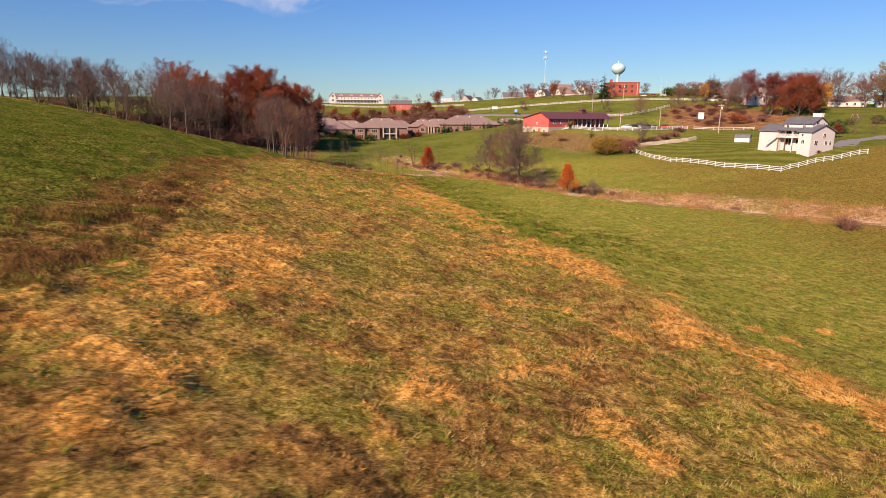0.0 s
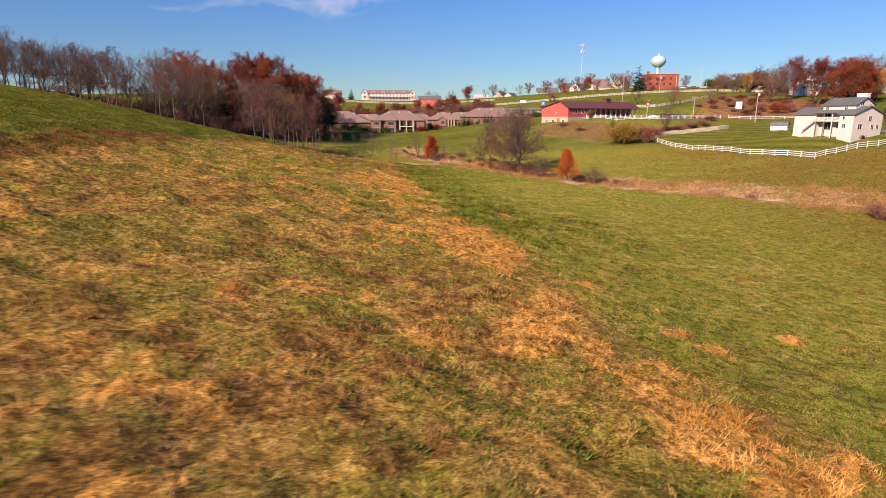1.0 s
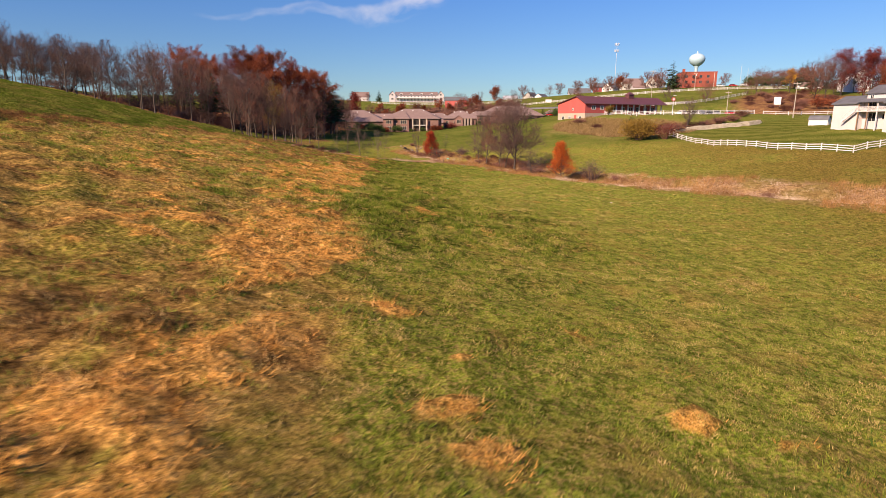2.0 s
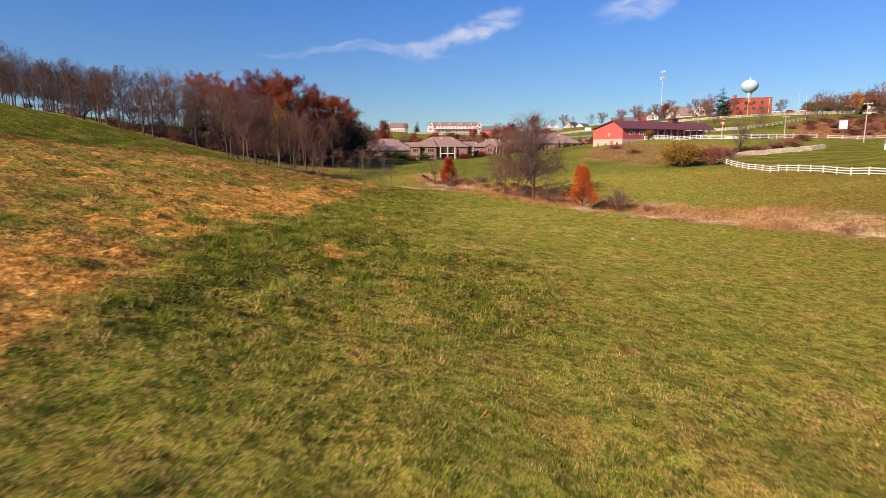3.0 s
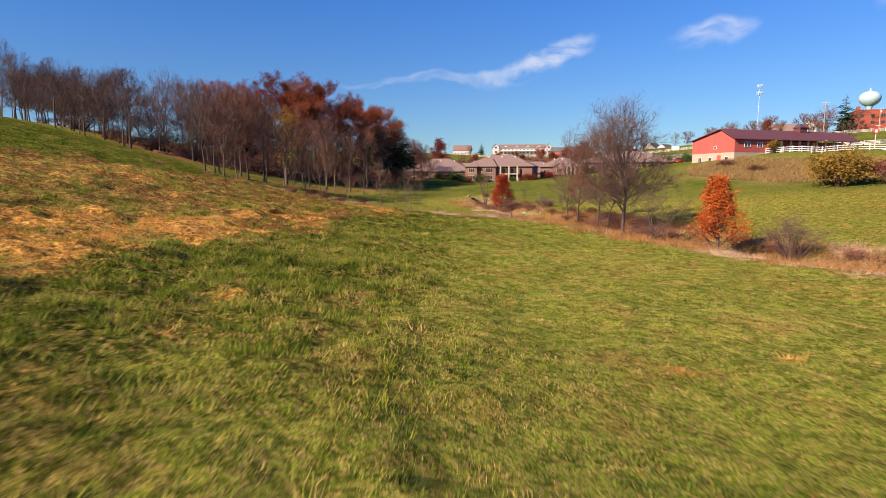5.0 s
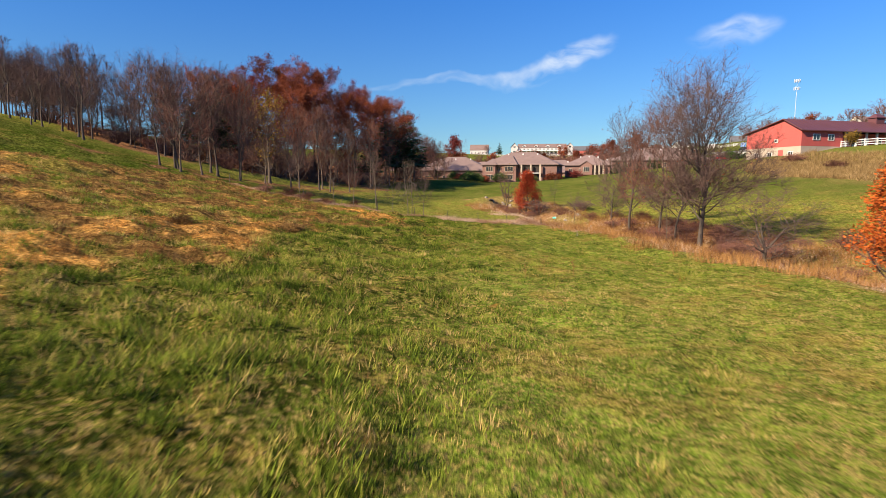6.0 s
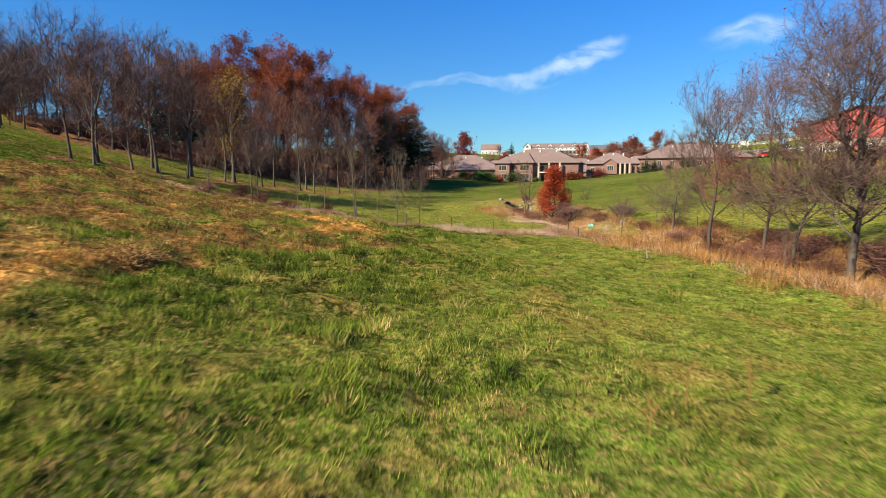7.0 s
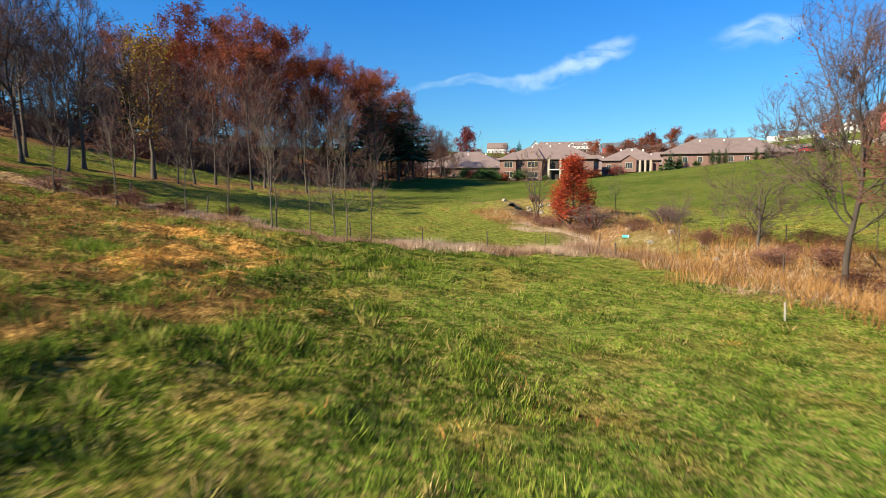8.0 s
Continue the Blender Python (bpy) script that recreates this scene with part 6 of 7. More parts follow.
plant([ridge_tree], [(88.9, 322.2, 8), (56, 370, 7.5), (64, 368, 7), (128, 372, 8), (147, 366, 7), (154, 362, 9), (162, 360, 9.5), (168, 356, 9.5), (159.9, 348.5, 10.5), (116.8, 240, 14), (131, 257, 11), (170, 317, 12), (191, 269, 11.5), (230, 320, 13), (245, 322, 12), (230, 350, 9),
                     (240, 346, 9.5), (220, 352, 8.5), (41.8, 305, 6), (181.8, 242, 15), (96, 336, 9), (72, 352, 8), (104, 345, 7), (138, 345, 8), (60, 425, 11), (69, 408, 10.5), (76, 402, 12), (88, 388, 11), (92, 384, 10), (40, 452, 10), (14, 462, 11), (-6, 440, 10), (52, 445, 10), (146, 338, 9), (152, 334, 10), (141, 318, 9), (133, 322, 8)], 39)
HEDGE_L = "clipped dark evergreen shrub of the ridge hedge"
hedge_shrub = bush("hedge_shrub", HEDGE_L, 228, on_ground(126, 330), 4.2, 5.0, M_SHRUB, None, 1500, 0.3, group="ridge hedge")
plant([hedge_shrub], [(129 + 3.2 * i, 330 + 0.6 * i, 4.0) for i in range(7)], 25)
EVERGREEN = "rounded evergreen shrub in a garden bed"
garden = bush("garden_shrub", EVERGREEN, 231, on_ground(120, 177.2), 2.6, 3.4, M_SHRUB, None, 1500, 0.16, group="garden shrubs")
plant([garden], [(114.3, 166, 2.6), (128, 183, 2.2), (136, 181, 2.6), (-36.5, 231, 2.6), (-34.5, 229.5, 1.6), (-29.4, 229.5, 2.6), (-42, 240, 2.6), (-45, 246, 2.4), (-20, 232, 1.4), (-24, 231.5, 1.2), (0.5, 246.5, 1.6), (29, 248, 2.4), (6, 246, 1.2), (-50, 248, 2.2), (-56, 248, 2.4)], 26)
CYPRESS = "narrow upright green cypress beside the condominium"
cypress = conifer("cypress_tree", CYPRESS, 234, on_ground(9, 245.2), 3.4, 1.3, 26, 12, 5, M_SHRUB, "garden cypresses", droop=0.8, bare=0.02)
plant([cypress], [(10.3, 245, 3.3), (11.6, 245, 3.3), (17.3, 244.6, 3.0), (2.5, 246.4, 3.4)], 27)
conifer("garden_fir", "bushy dark green fir beside the condominium", 236, on_ground(0.6, 245.6), 4.4, 3.4, 18, 11, 7, M_NEEDLE)
fir = conifer("garden_fir", "small dark fir in the row by the drive", 237, on_ground(24.5, 255), 3.4, 2.6, 16, 10, 6, M_NEEDLE, "drive firs")
plant([fir], [(27, 254, 3.3), (29, 251, 3.4), (31.5, 249, 3.2), (19.5, 246, 3.4), (33, 247, 3.0), (22, 257, 3)], 28)
RUSTBUSH = "rounded orange-russet garden shrub"
rust = bush("russet_shrub", RUSTBUSH, 240, on_ground(-33.5, 230.4), 1.5, 3.0, M_OAK, None, 900, 0.14, group="russet shrubs")
plant([rust], [(-16.5, 234.6, 1.8), (-14.6, 235.2, 1.6), (-47.5, 247, 1.7)], 29)
bush("maroon_shrub", "dense dark maroon shrub by the condominium lawn", 243, on_ground(-10.4, 240), 1.9, 4.0, M_OAK_DARK, None, 1300, 0.14)
bush("maroon_shrub", "low maroon shrub at the white house corner", 244, on_ground(79.2, 121.2), 0.7, 1.4, M_OAK_DARK, None, 500, 0.07)
bush("orange_shrub", "rounded orange-leaved shrub on the russet slope", 245, on_ground(102, 202), 3.6, 5.4, M_OAK, None, 1500, 0.2)
bush("forsythia", "large rounded yellow-brown bush below the car park bank", 246, on_ground(43.4, 153), 4.6, 6.6, M_OLIVE, None, 5200, 0.17, stems=60)
bush("sumac", "reddish-brown bush beside the yellow-brown one", 247, on_ground(48.6, 151.5), 3.6, 5.0, M_OAK_DARK, M_TWIG_PINK, 900, 0.12, stems=70)
bush("olive_shrub", "yellow-green shrub by the barn porch", 248, on_ground(41.0, 187.6), 2.6, 2.0, M_OLIVE, None, 900, 0.14)
conifer("garden_fir", "small conical evergreen by the terrace fence", 249, on_ground(45.4, 176.2), 2.4, 1.6, 14, 9, 6, M_SHRUB)
broadleaf("ash_tree", "small bare leaning tree on the brushy bank", 250, on_ground(55.2, 161.6), 6.5, M_BARK, M_TWIG, spread=0.5, bare=0.08, forks=3, limbs=8, boughs=6, twigs=6, sprigs=3, twig_r=0.014, lean=0.08)
thicket = bush("bank_thicket", "bare brown thicket on the bank", 251, on_ground(52, 160), 2.6, 5.5, None, M_TWIG_PINK, stems=80, group="bank thickets", r=0.03)
plant([thicket], [(57, 164, 2.4), (61, 167, 2.2), (65, 170, 2.0), (69, 173, 2.0), (49, 163, 2.2), (52, 168, 1.8), (73, 178, 1.8), (37, 177, 1.6), (33, 186, 1.8), (95, 200, 1.6), (100, 208, 1.8), (108, 204, 1.6), (112, 214, 2), (98, 220, 1.8), (92, 210, 1.6), (106, 230, 2), (114, 244, 2), (104, 246, 2), (93, 202, 2.2), (97, 206, 1.8), (101, 214, 2.4), (105, 220, 2.2), (109, 210, 2), (113, 206, 2.4), (117, 212, 2.2), (104, 236, 2.6), (98, 228, 2.2), (110, 238, 2.6), (118, 230, 2.2), (96, 240, 2.2), (90, 222, 1.8), (112, 254, 2.6), (106, 258, 2.4), (88, 232, 1.8), (122, 260, 2.6)], 30)
plant([thicket], [(-92 + 3.6 * i, 308 - 0.25 * i + 5 * math.sin(i * 2.7), 4.6 + 1.0 * math.sin(i * 1.9)) for i in range(28)], 36)
broadleaf("garden_tree", "small bare ornamental tree by the drive", 252, on_ground(114.5, 161), 5.2, M_BARK, M_TWIG_PINK, group="garden trees", spread=0.5, bare=0.15, limbs=12, boughs=6, twigs=6, sprigs=3, twig_r=0.016)
plant([bpy.data.objects["garden_tree"]], [(117, 156.5, 4.6), (83, 150, 4.0)], 31)
broadleaf("garden_tree", "small maroon-leaved ornamental tree by the drive", 253, on_ground(107.7, 157.2), 3.0, M_BARK, M_TWIG, M_OAK_DARK, 900, 0.14, 0.25, spread=0.5, bare=0.2, limbs=12, boughs=5, twigs=4, sprigs=1)

# ---- brush along the creek and the slope ----
bramble = [
    bush("creek_brush", "tangled bare russet brush beside the creek", 261, on_ground(19, 122), 1.5, 3.2, None, M_TWIG_PINK, stems=70, group="creek brush", r=0.009),
    bush("creek_brush", "tangled bare brown brush beside the creek", 262, on_ground(14, 129), 1.7, 3.0, M_OAK, M_TWIG_PINK, 160, 0.05, stems=70, group="creek brush", r=0.009),
]
plant(bramble, [(21, 120.5, 1.4), (16, 127, 1.5), (18.5, 126, 1.6), (13, 133, 1.5), (15.5, 131, 1.6), (11, 138, 1.4), (9, 140, 1.3), (20, 116, 1.2), (23.5, 114, 1.2), (25, 120, 1.6), (22, 124, 1.4), (6, 146, 1.2), (1.5, 152, 1.3), (3.5, 156, 1.4), (-6, 158.5, 1.5),
                (-7.6, 160, 1.6), (-10.5, 165, 1.2), (-21, 128, 1.2), (-19.3, 129.2, 1.0), (-23.2, 128, 1.3), (-25.5, 127, 1.1), (-16.8, 130.6, 0.9), (-3, 153.5, 1.4), (17.5, 121, 1.0), (20, 119, 1.1), (12, 131.5, 1.2), (28, 110, 1.1), (32, 106, 1.0), (46, 88, 1.1), (51.8, 71, 2.2), (14.5, 135, 1.5), (17, 133, 1.5), (19, 130, 1.4), (8, 149, 1.3), (11.5, 146, 1.2), (-13, 178, 1.2)], 32)
# a thicker run of brush behind the reeds under the creek trees
plant(bramble, [(9 + 0.62 * i % 15 + 1.5 * math.sin(i * 1.9), 142.5 - 1.55 * (0.62 * i % 15) + 3.2 * math.cos(i * 2.6) + 1.5, 1.0 + 0.35 * math.sin(i * 3.3)) for i in range(0, 44, 3)], 37)

weedy = bush("slope_brush", "low dark brown weed clump on the dry slope", 265, on_ground(-18.5, 36), 0.7, 2.4, M_WEED_LEAF, M_WEED_LEAF, 900, 0.07, stems=50, group="slope brush")
plant([weedy], [(-17.5, 30, 0.6), (-20.5, 42, 0.6), (-22, 48, 0.5), (-27, 70, 0.5), (-5.5, 104.5, 0.5), (-7, 98, 0.45)], 33)

# ---- retaining wall, roads, poles, signs ----
def stone_wall():
    line = [(52.5, 159.2), (62.6, 162.8), (70.5, 165.6), (74, 168)]
    t = thing("stone_wall", pose(52.5, 159.2, ground_at(52.5, 159.2)), "low dry-stacked pale stone retaining wall", "wall")
    base = Vector((52.5, 159.2, ground_at(52.5, 159.2)))
    r = random.Random(5)
    block = finish(boxes((-0.5, 0.5, -0.22, 0.22, -0.5, 0.5)), "stone", M_STONE)
    for v in block.vertices:
        v.co += Vector((r.uniform(-0.05, 0.05), r.uniform(-0.03, 0.03), r.uniform(-0.05, 0.05)))
    for (ax, ay), (bx, by) in zip(line, line[1:]):
        d = math.hypot(bx - ax, by - ay)
        n = int(d / 0.85)
        for i in range(n):
            for c in range(3):
                k = (i + (0.5 if c == 1 else 0.0) + r.uniform(-0.08, 0.08)) / n
                x, y = ax + (bx - ax) * k, ay + (by - ay) * k
                s = part("stone", block, M_STONE, t)
                s.matrix_basis = Matrix.Translation(Vector((x, y, ground_at(x, y) + 0.1 + 0.34 * c)) - base) @ pose(0, 0, 0, r.uniform(-2, 2), r.uniform(-2, 2), math.degrees(math.atan2(by - ay, bx - ax)) + r.uniform(-4, 4)) @ Matrix.Diagonal((d / n * r.uniform(0.88, 1.0), 1.1, 0.34 * r.uniform(0.9, 1.05), 1))


stone_wall()


def strip(name, label, line, wide, mat, lift=0.06):
    """A road laid on the ground along a line, bevelled at its edges."""
    pts = []
    for (ax, ay), (bx, by) in zip(line, line[1:]):
        n = max(1, int(math.hypot(bx - ax, by - ay) / 2.0))
        pts += [(ax + (bx - ax) * i / n, ay + (by - ay) * i / n) for i in range(n)]
    pts.append(line[-1])
    v, f = [], []
    for i, (x, y) in enumerate(pts):
        a, b = pts[max(i - 1, 0)], pts[min(i + 1, len(pts) - 1)]
        d = Vector((b[0] - a[0], b[1] - a[1], 0)).normalized()
        for o, z in ((-0.5, -0.25), (-0.46, lift), (0, lift + 0.03), (0.46, lift), (0.5, -0.25)):
            px, py = x - d.y * wide * o, y + d.x * wide * o
            v.append((px, py, max(ground_at(px, py), ground_at(x, y) - 0.2) + z))
    for i in range(len(pts) - 1):
        for k in range(4):
            o = i * 5 + k
            f.append((o, o + 5, o + 6, o + 1))
    return tagged(new(name, raw_mesh(name, v, f, mat)), label, "road", kind="structure")


strip("road", "grey two-lane road climbing the far hill", [(-130, 372), (-60, 360), (-15, 348), (14, 320), (36, 288), (48, 272), (66, 252), (80, 247)], 6.0, M_ROAD)
strip("driveway", "grey asphalt drive beside the white house", [(86, 129), (95, 136), (104, 147), (118, 152)], 5.0, M_ROAD)
strip("road", "car park asphalt in front of the red barn", [(46, 189), (56, 194), (70, 203), (84, 214)], 11.0, M_ASPHALT, 0.08)


def utility_pole(x, y, tall, label, arm=True, can=True, r=0.13, mat=None, group="poles"):
    t = thing("utility_pole", on_ground(x, y), label, "pole", group)
    w = Wood()
    w.tube([Vector((0, 0, -0.5)), Vector((0, 0, tall * 0.5)), Vector((0, 0, tall))], [r, r * 0.85, r * 0.65], 8)
    part("pole", raw_mesh("pole", w.v, w.f, mat or M_POLE, True), M_POLE, t)
    if arm:
        a = part("crossarm", boxes((-0.9, 0.9, -0.06, 0.06, tall - 0.5, tall - 0.36)), M_POLE, t)
        for x0 in (-0.8, 0.0, 0.8):
            part("insulator", boxes((x0 - 0.05, x0 + 0.05, -0.05, 0.05, tall - 0.36, tall - 0.2)), M_WHITE, a)
    if can:
        w = Wood()
        w.tube([Vector((0.34, 0, tall - 1.7)), Vector((0.34, 0, tall - 1.65)), Vector((0.34, 0, tall - 0.95)), Vector((0.34, 0, tall - 0.9))], [0.02, 0.24, 0.24, 0.02], 10)
        part("transformer", raw_mesh("transformer", w.v, w.f, M_STEEL, True), M_STEEL, t)


POLE = "weathered wooden utility pole on the slope"
utility_pole(86.3, 181, 8.9, POLE)
utility_pole(83.1, 222.4, 7.2, POLE, True, False)
utility_pole(66, 258, 12.5, POLE, True, False, 0.11)
utility_pole(96, 312, 8, POLE, True, True)
utility_pole(119.9, 323.9, 10.5, "tall thin steel flagpole on the ridge", False, False, 0.07, M_STEEL)
utility_pole(124, 327, 8.5, "tall thin steel flagpole on the ridge", False, False, 0.07, M_STEEL)


def signboard(x, y, turn, w, h, lift, mat, label, legs=True, face=None):
    t = thing("signboard", on_ground(x, y, turn), label, "sign", "signs")
    b = part("board", boxes((-w / 2, w / 2, -0.05, 0.05, lift, lift + h)), mat, t)
    part("border", boxes((-w / 2 - 0.06, w / 2 + 0.06, -0.03, 0.03, lift - 0.06, lift), (-w / 2 - 0.06, w / 2 + 0.06, -0.03, 0.03, lift + h, lift + h + 0.06)), M_WHITE, b)
    if face:
        for k in range(3):
            part("bar", boxes((-w * 0.36, w * (0.36 - 0.12 * k), -0.075, -0.052, lift + h * (0.7 - 0.25 * k), lift + h * (0.8 - 0.25 * k))), face, b)
    if legs:
        for x0 in (-w * 0.4, w * 0.4):
            part("leg", boxes((x0 - 0.06, x0 + 0.06, 0.055, 0.17, -0.4, lift + h * 0.9)), M_POLE, t)


signboard(95, 214, -28, 1.9, 2.2, 0.7, M_WHITE, "plain white signboard standing on the russet slope")
signboard(11.9, 330.5, 0, 1.6, 1.4, 1.2, M_BLUE, "blue roadside signboard on the far hill", face=M_WHITE)
signboard(36.3, 290, -5, 1.5, 1.3, 1.4, M_BLUE, "blue roadside signboard on the far hill", face=M_WHITE)
signboard(28.5, 321, 0, 3.0, 1.3, 1.2, M_WHITE, "wide white roadside signboard on the far hill")


def round_sign():
    t = thing("pole_sign", on_ground(60.5, 198), "round red and white pole sign in the car park", "sign")
    w = Wood()
    w.tube([Vector((0, 0, 0)), Vector((0, 0, 4.6))], [0.09, 0.08], 8)
    part("pole", raw_mesh("pole", w.v, w.f, M_STEEL, True), M_STEEL, t)
    bm = bmesh.new()
    bmesh.ops.create_cone(bm, cap_ends=True, segments=28, radius1=0.6, radius2=0.6, depth=0.2)
    d = part("disc", bm, M_RED_WALL, t)
    d.matrix_basis = pose(0, 0, 4.4, 90, 0, 20)
    bm = bmesh.new()
    bmesh.ops.create_cone(bm, cap_ends=True, segments=28, radius1=0.33, radius2=0.33, depth=0.25)
    part("shield", bm, M_WHITE, d)
    part("lamp_arm", boxes((-0.1, 0.7, -0.05, 0.05, 5.4, 5.5)), M_STEEL, t)


round_sign()


# ---- parked cars ----
def car(x, y, turn, paint, label, tall=1.45, van=False):
    t = thing("parked_car", on_ground(x, y, turn, 0.12) @ Matrix.Scale(0.8, 4), label, "car", "parked cars")
    prof = [(-2.2, 0.35), (-2.25, 0.75), (-2.1, 0.95), (-0.9 if not van else -1.5, 1.0), (0.9, 1.0), (2.0, 0.82), (2.25, 0.6), (2.2, 0.32)]
    cab = [(-1.95 if not van else -2.1, 0.96), (-1.45 if not van else -1.95, tall), (0.25, tall), (1.05, 0.98)]

    def loft(points, half, top):
        bm = bmesh.new()
        a = [bm.verts.new((px, -half if pz < 0.9 else -half * top, pz)) for px, pz in points]
        b = [bm.verts.new((px, half if pz < 0.9 else half * top, pz)) for px, pz in points]
        bm.faces.new(a)
        bm.faces.new(b[::-1])
        for i in range(len(a)):
            j = (i + 1) % len(a)
            bm.faces.new((a[j], a[i], b[i], b[j]))
        bmesh.ops.recalc_face_normals(bm, faces=bm.faces)
        return bm
    body = part("body", loft(prof, 0.88, 0.95), paint, t)
    part("cabin", loft(cab, 0.8, 0.88), M_GLASS, body)
    part("roof", boxes(((-1.42 if not van else -1.92), 0.24, -0.68, 0.68, tall + 0.002, tall + 0.05)), paint, body)
    for sx in (-1.4, 1.4):
        for sy in (-0.82, 0.82):
            bm = bmesh.new()
            bmesh.ops.create_cone(bm, cap_ends=True, segments=18, radius1=0.33, radius2=0.33, depth=0.22)
            wheel = part("wheel", bm, M_TYRE, t)
            wheel.matrix_basis = pose(sx, sy, 0.33, 90, 0, 0)
            bm = bmesh.new()
            bmesh.ops.create_cone(bm, cap_ends=True, segments=14, radius1=0.2, radius2=0.2, depth=0.24)
            part("rim", bm, M_STEEL, wheel)
    for sy in (-0.6, 0.6):
        part("headlight", boxes((2.2, 2.27, sy - 0.18, sy + 0.18, 0.55, 0.7)), M_WHITE, t)


car(63.5, 200.5, 120, M_CAR_WHITE, "white car parked at the red barn")
car(66.5, 202.5, 118, M_CAR_DARK, "dark car parked at the red barn")
car(69.3, 204, 122, M_CAR_SILVER, "silver car parked at the red barn")
car(72.2, 206, 120, M_CAR_DARK, "dark car parked at the red barn")
car(75, 207.5, 119, M_CAR_SILVER, "silver car parked at the red barn")
car(80, 208, 12, M_CAR_RED, "red car parked at the terrace edge")
car(73.5, 215, 20, M_CAR_WHITE, "white van parked behind the cars", 1.95, True)
car(36.5, 287, -50, M_CAR_DARK, "dark car driving up the far road")
car(58, 262, -45, M_CAR_RED, "red car on the far road")
car(27.5, 249.2, 10, M_CAR_RED, "red car parked beside the condominium")
car(113, 330, 20, M_CAR_WHITE, "white car parked on the ridge")
car(118.5, 329, 15, M_CAR_RED, "red car parked on the ridge")
car(124, 330, 15, M_CAR_WHITE, "white car parked on the ridge")


# ---- small things in the valley ----
def culvert():
    t = thing("culvert_pipe", pose(-13.2, 169.0, ground_at(-13.2, 169.0) + 0.05, 0, 0, 14) @ Matrix.Scale(0.68, 4), "black corrugated culvert pipe mouth in the bank", "pipe")
    v, f = [], []
    n = 26
    for i in range(9):
        ro = 0.62 + (0.03 if i % 2 else 0.0)
        for r in (ro, 0.55):
            for k in range(n):
                a = 2 * math.pi * k / n
                v.append((r * math.cos(a), i * 0.15, r * math.sin(a)))
    for i in range(8):
        for layer in (0, n):
            for k in range(n):
                k2 = (k + 1) % n
                a, b = i * 2 * n + layer, (i + 1) * 2 * n + layer
                f.append((a + k, a + k2, b + k2, b + k) if layer == 0 else (a + k, b + k, b + k2, a + k2))
    for k in range(n):
        k2 = (k + 1) % n
        f.append((k, n + k, n + k2, k2))
    part("pipe", raw_mesh("pipe", v, f, M_PIPE), M_PIPE, t)
    # added dark plate paints the darkness deep inside the pipe
    part("end_plate", boxes((-0.5, 0.5, 1.16, 1.2, -0.5, 0.5)), M_SHADE, t)


culvert()


def rock(x, y, size, seed, label="pale weathered boulder in the creek bank"):
    bm = bmesh.new()
    bmesh.ops.create_icosphere(bm, subdivisions=2, radius=1)
    for q in bm.verts:
        k = 0.8 + 0.5 * noise.noise(q.co * 1.3 + Vector((seed, 0, 0))) + 0.25 * noise.noise(q.co * 2.7 + Vector((0, seed, 0)))
        q.co = Vector((q.co.x * size * 1.25 * k, q.co.y * size * k, q.co.z * size * 0.75 * k))
    ob = new("rock", finish(bm, "rock", M_ROCK if size > 0.21 else M_STONE))
    ob.matrix_basis = on_ground(x, y, seed * 47, size * 0.3)
    tagged(ob, label, "rock", "creek rocks")


for i, (x, y, s) in enumerate([(-11.6, 170.8, 0.42), (-10.7, 172.2, 0.5), (-12.2, 172.5, 0.35), (-9.4, 171.2, 0.4), (-8.6, 173, 0.45), (-11.3, 167.4, 0.32), (-9.8, 168.6, 0.5), (-7.6, 166.2, 0.3), (-14.6, 170.6, 0.35), (1.0, 152.8, 0.5), (4.0, 149.2, 0.36),
                               (2.7, 147.8, 0.28), (6.5, 142.2, 0.3), (9.6, 143.4, 0.28), (-4.8, 161.6, 0.3), (-1.8, 158.6, 0.26)]):
    rock(x, y, s * 0.8, i + 1)
rock(27.8, 79.8, 0.12, 31, "small whitish stone lying in the pasture grass")


def tub():
    t = thing("plastic_tub", on_ground(0.9, 150.2, 25) @ Matrix.Scale(0.75, 4), "teal plastic tub lying on the creek bank", "tub")
    bm = bmesh.new()
    bmesh.ops.create_cone(bm, cap_ends=True, segments=20, radius1=0.15, radius2=0.18, depth=0.6)
    body = part("body", bm, M_TEAL, t, smooth=False)
    body.matrix_basis = pose(0, 0, 0.2, 90, 0, 70)
    bm = bmesh.new()
    bmesh.ops.create_cone(bm, cap_ends=True, segments=20, radius1=0.2, radius2=0.2, depth=0.05)
    rim = part("rim", bm, M_WHITE, body)
    rim.matrix_basis = pose(0, 0, 0.28)


tub()


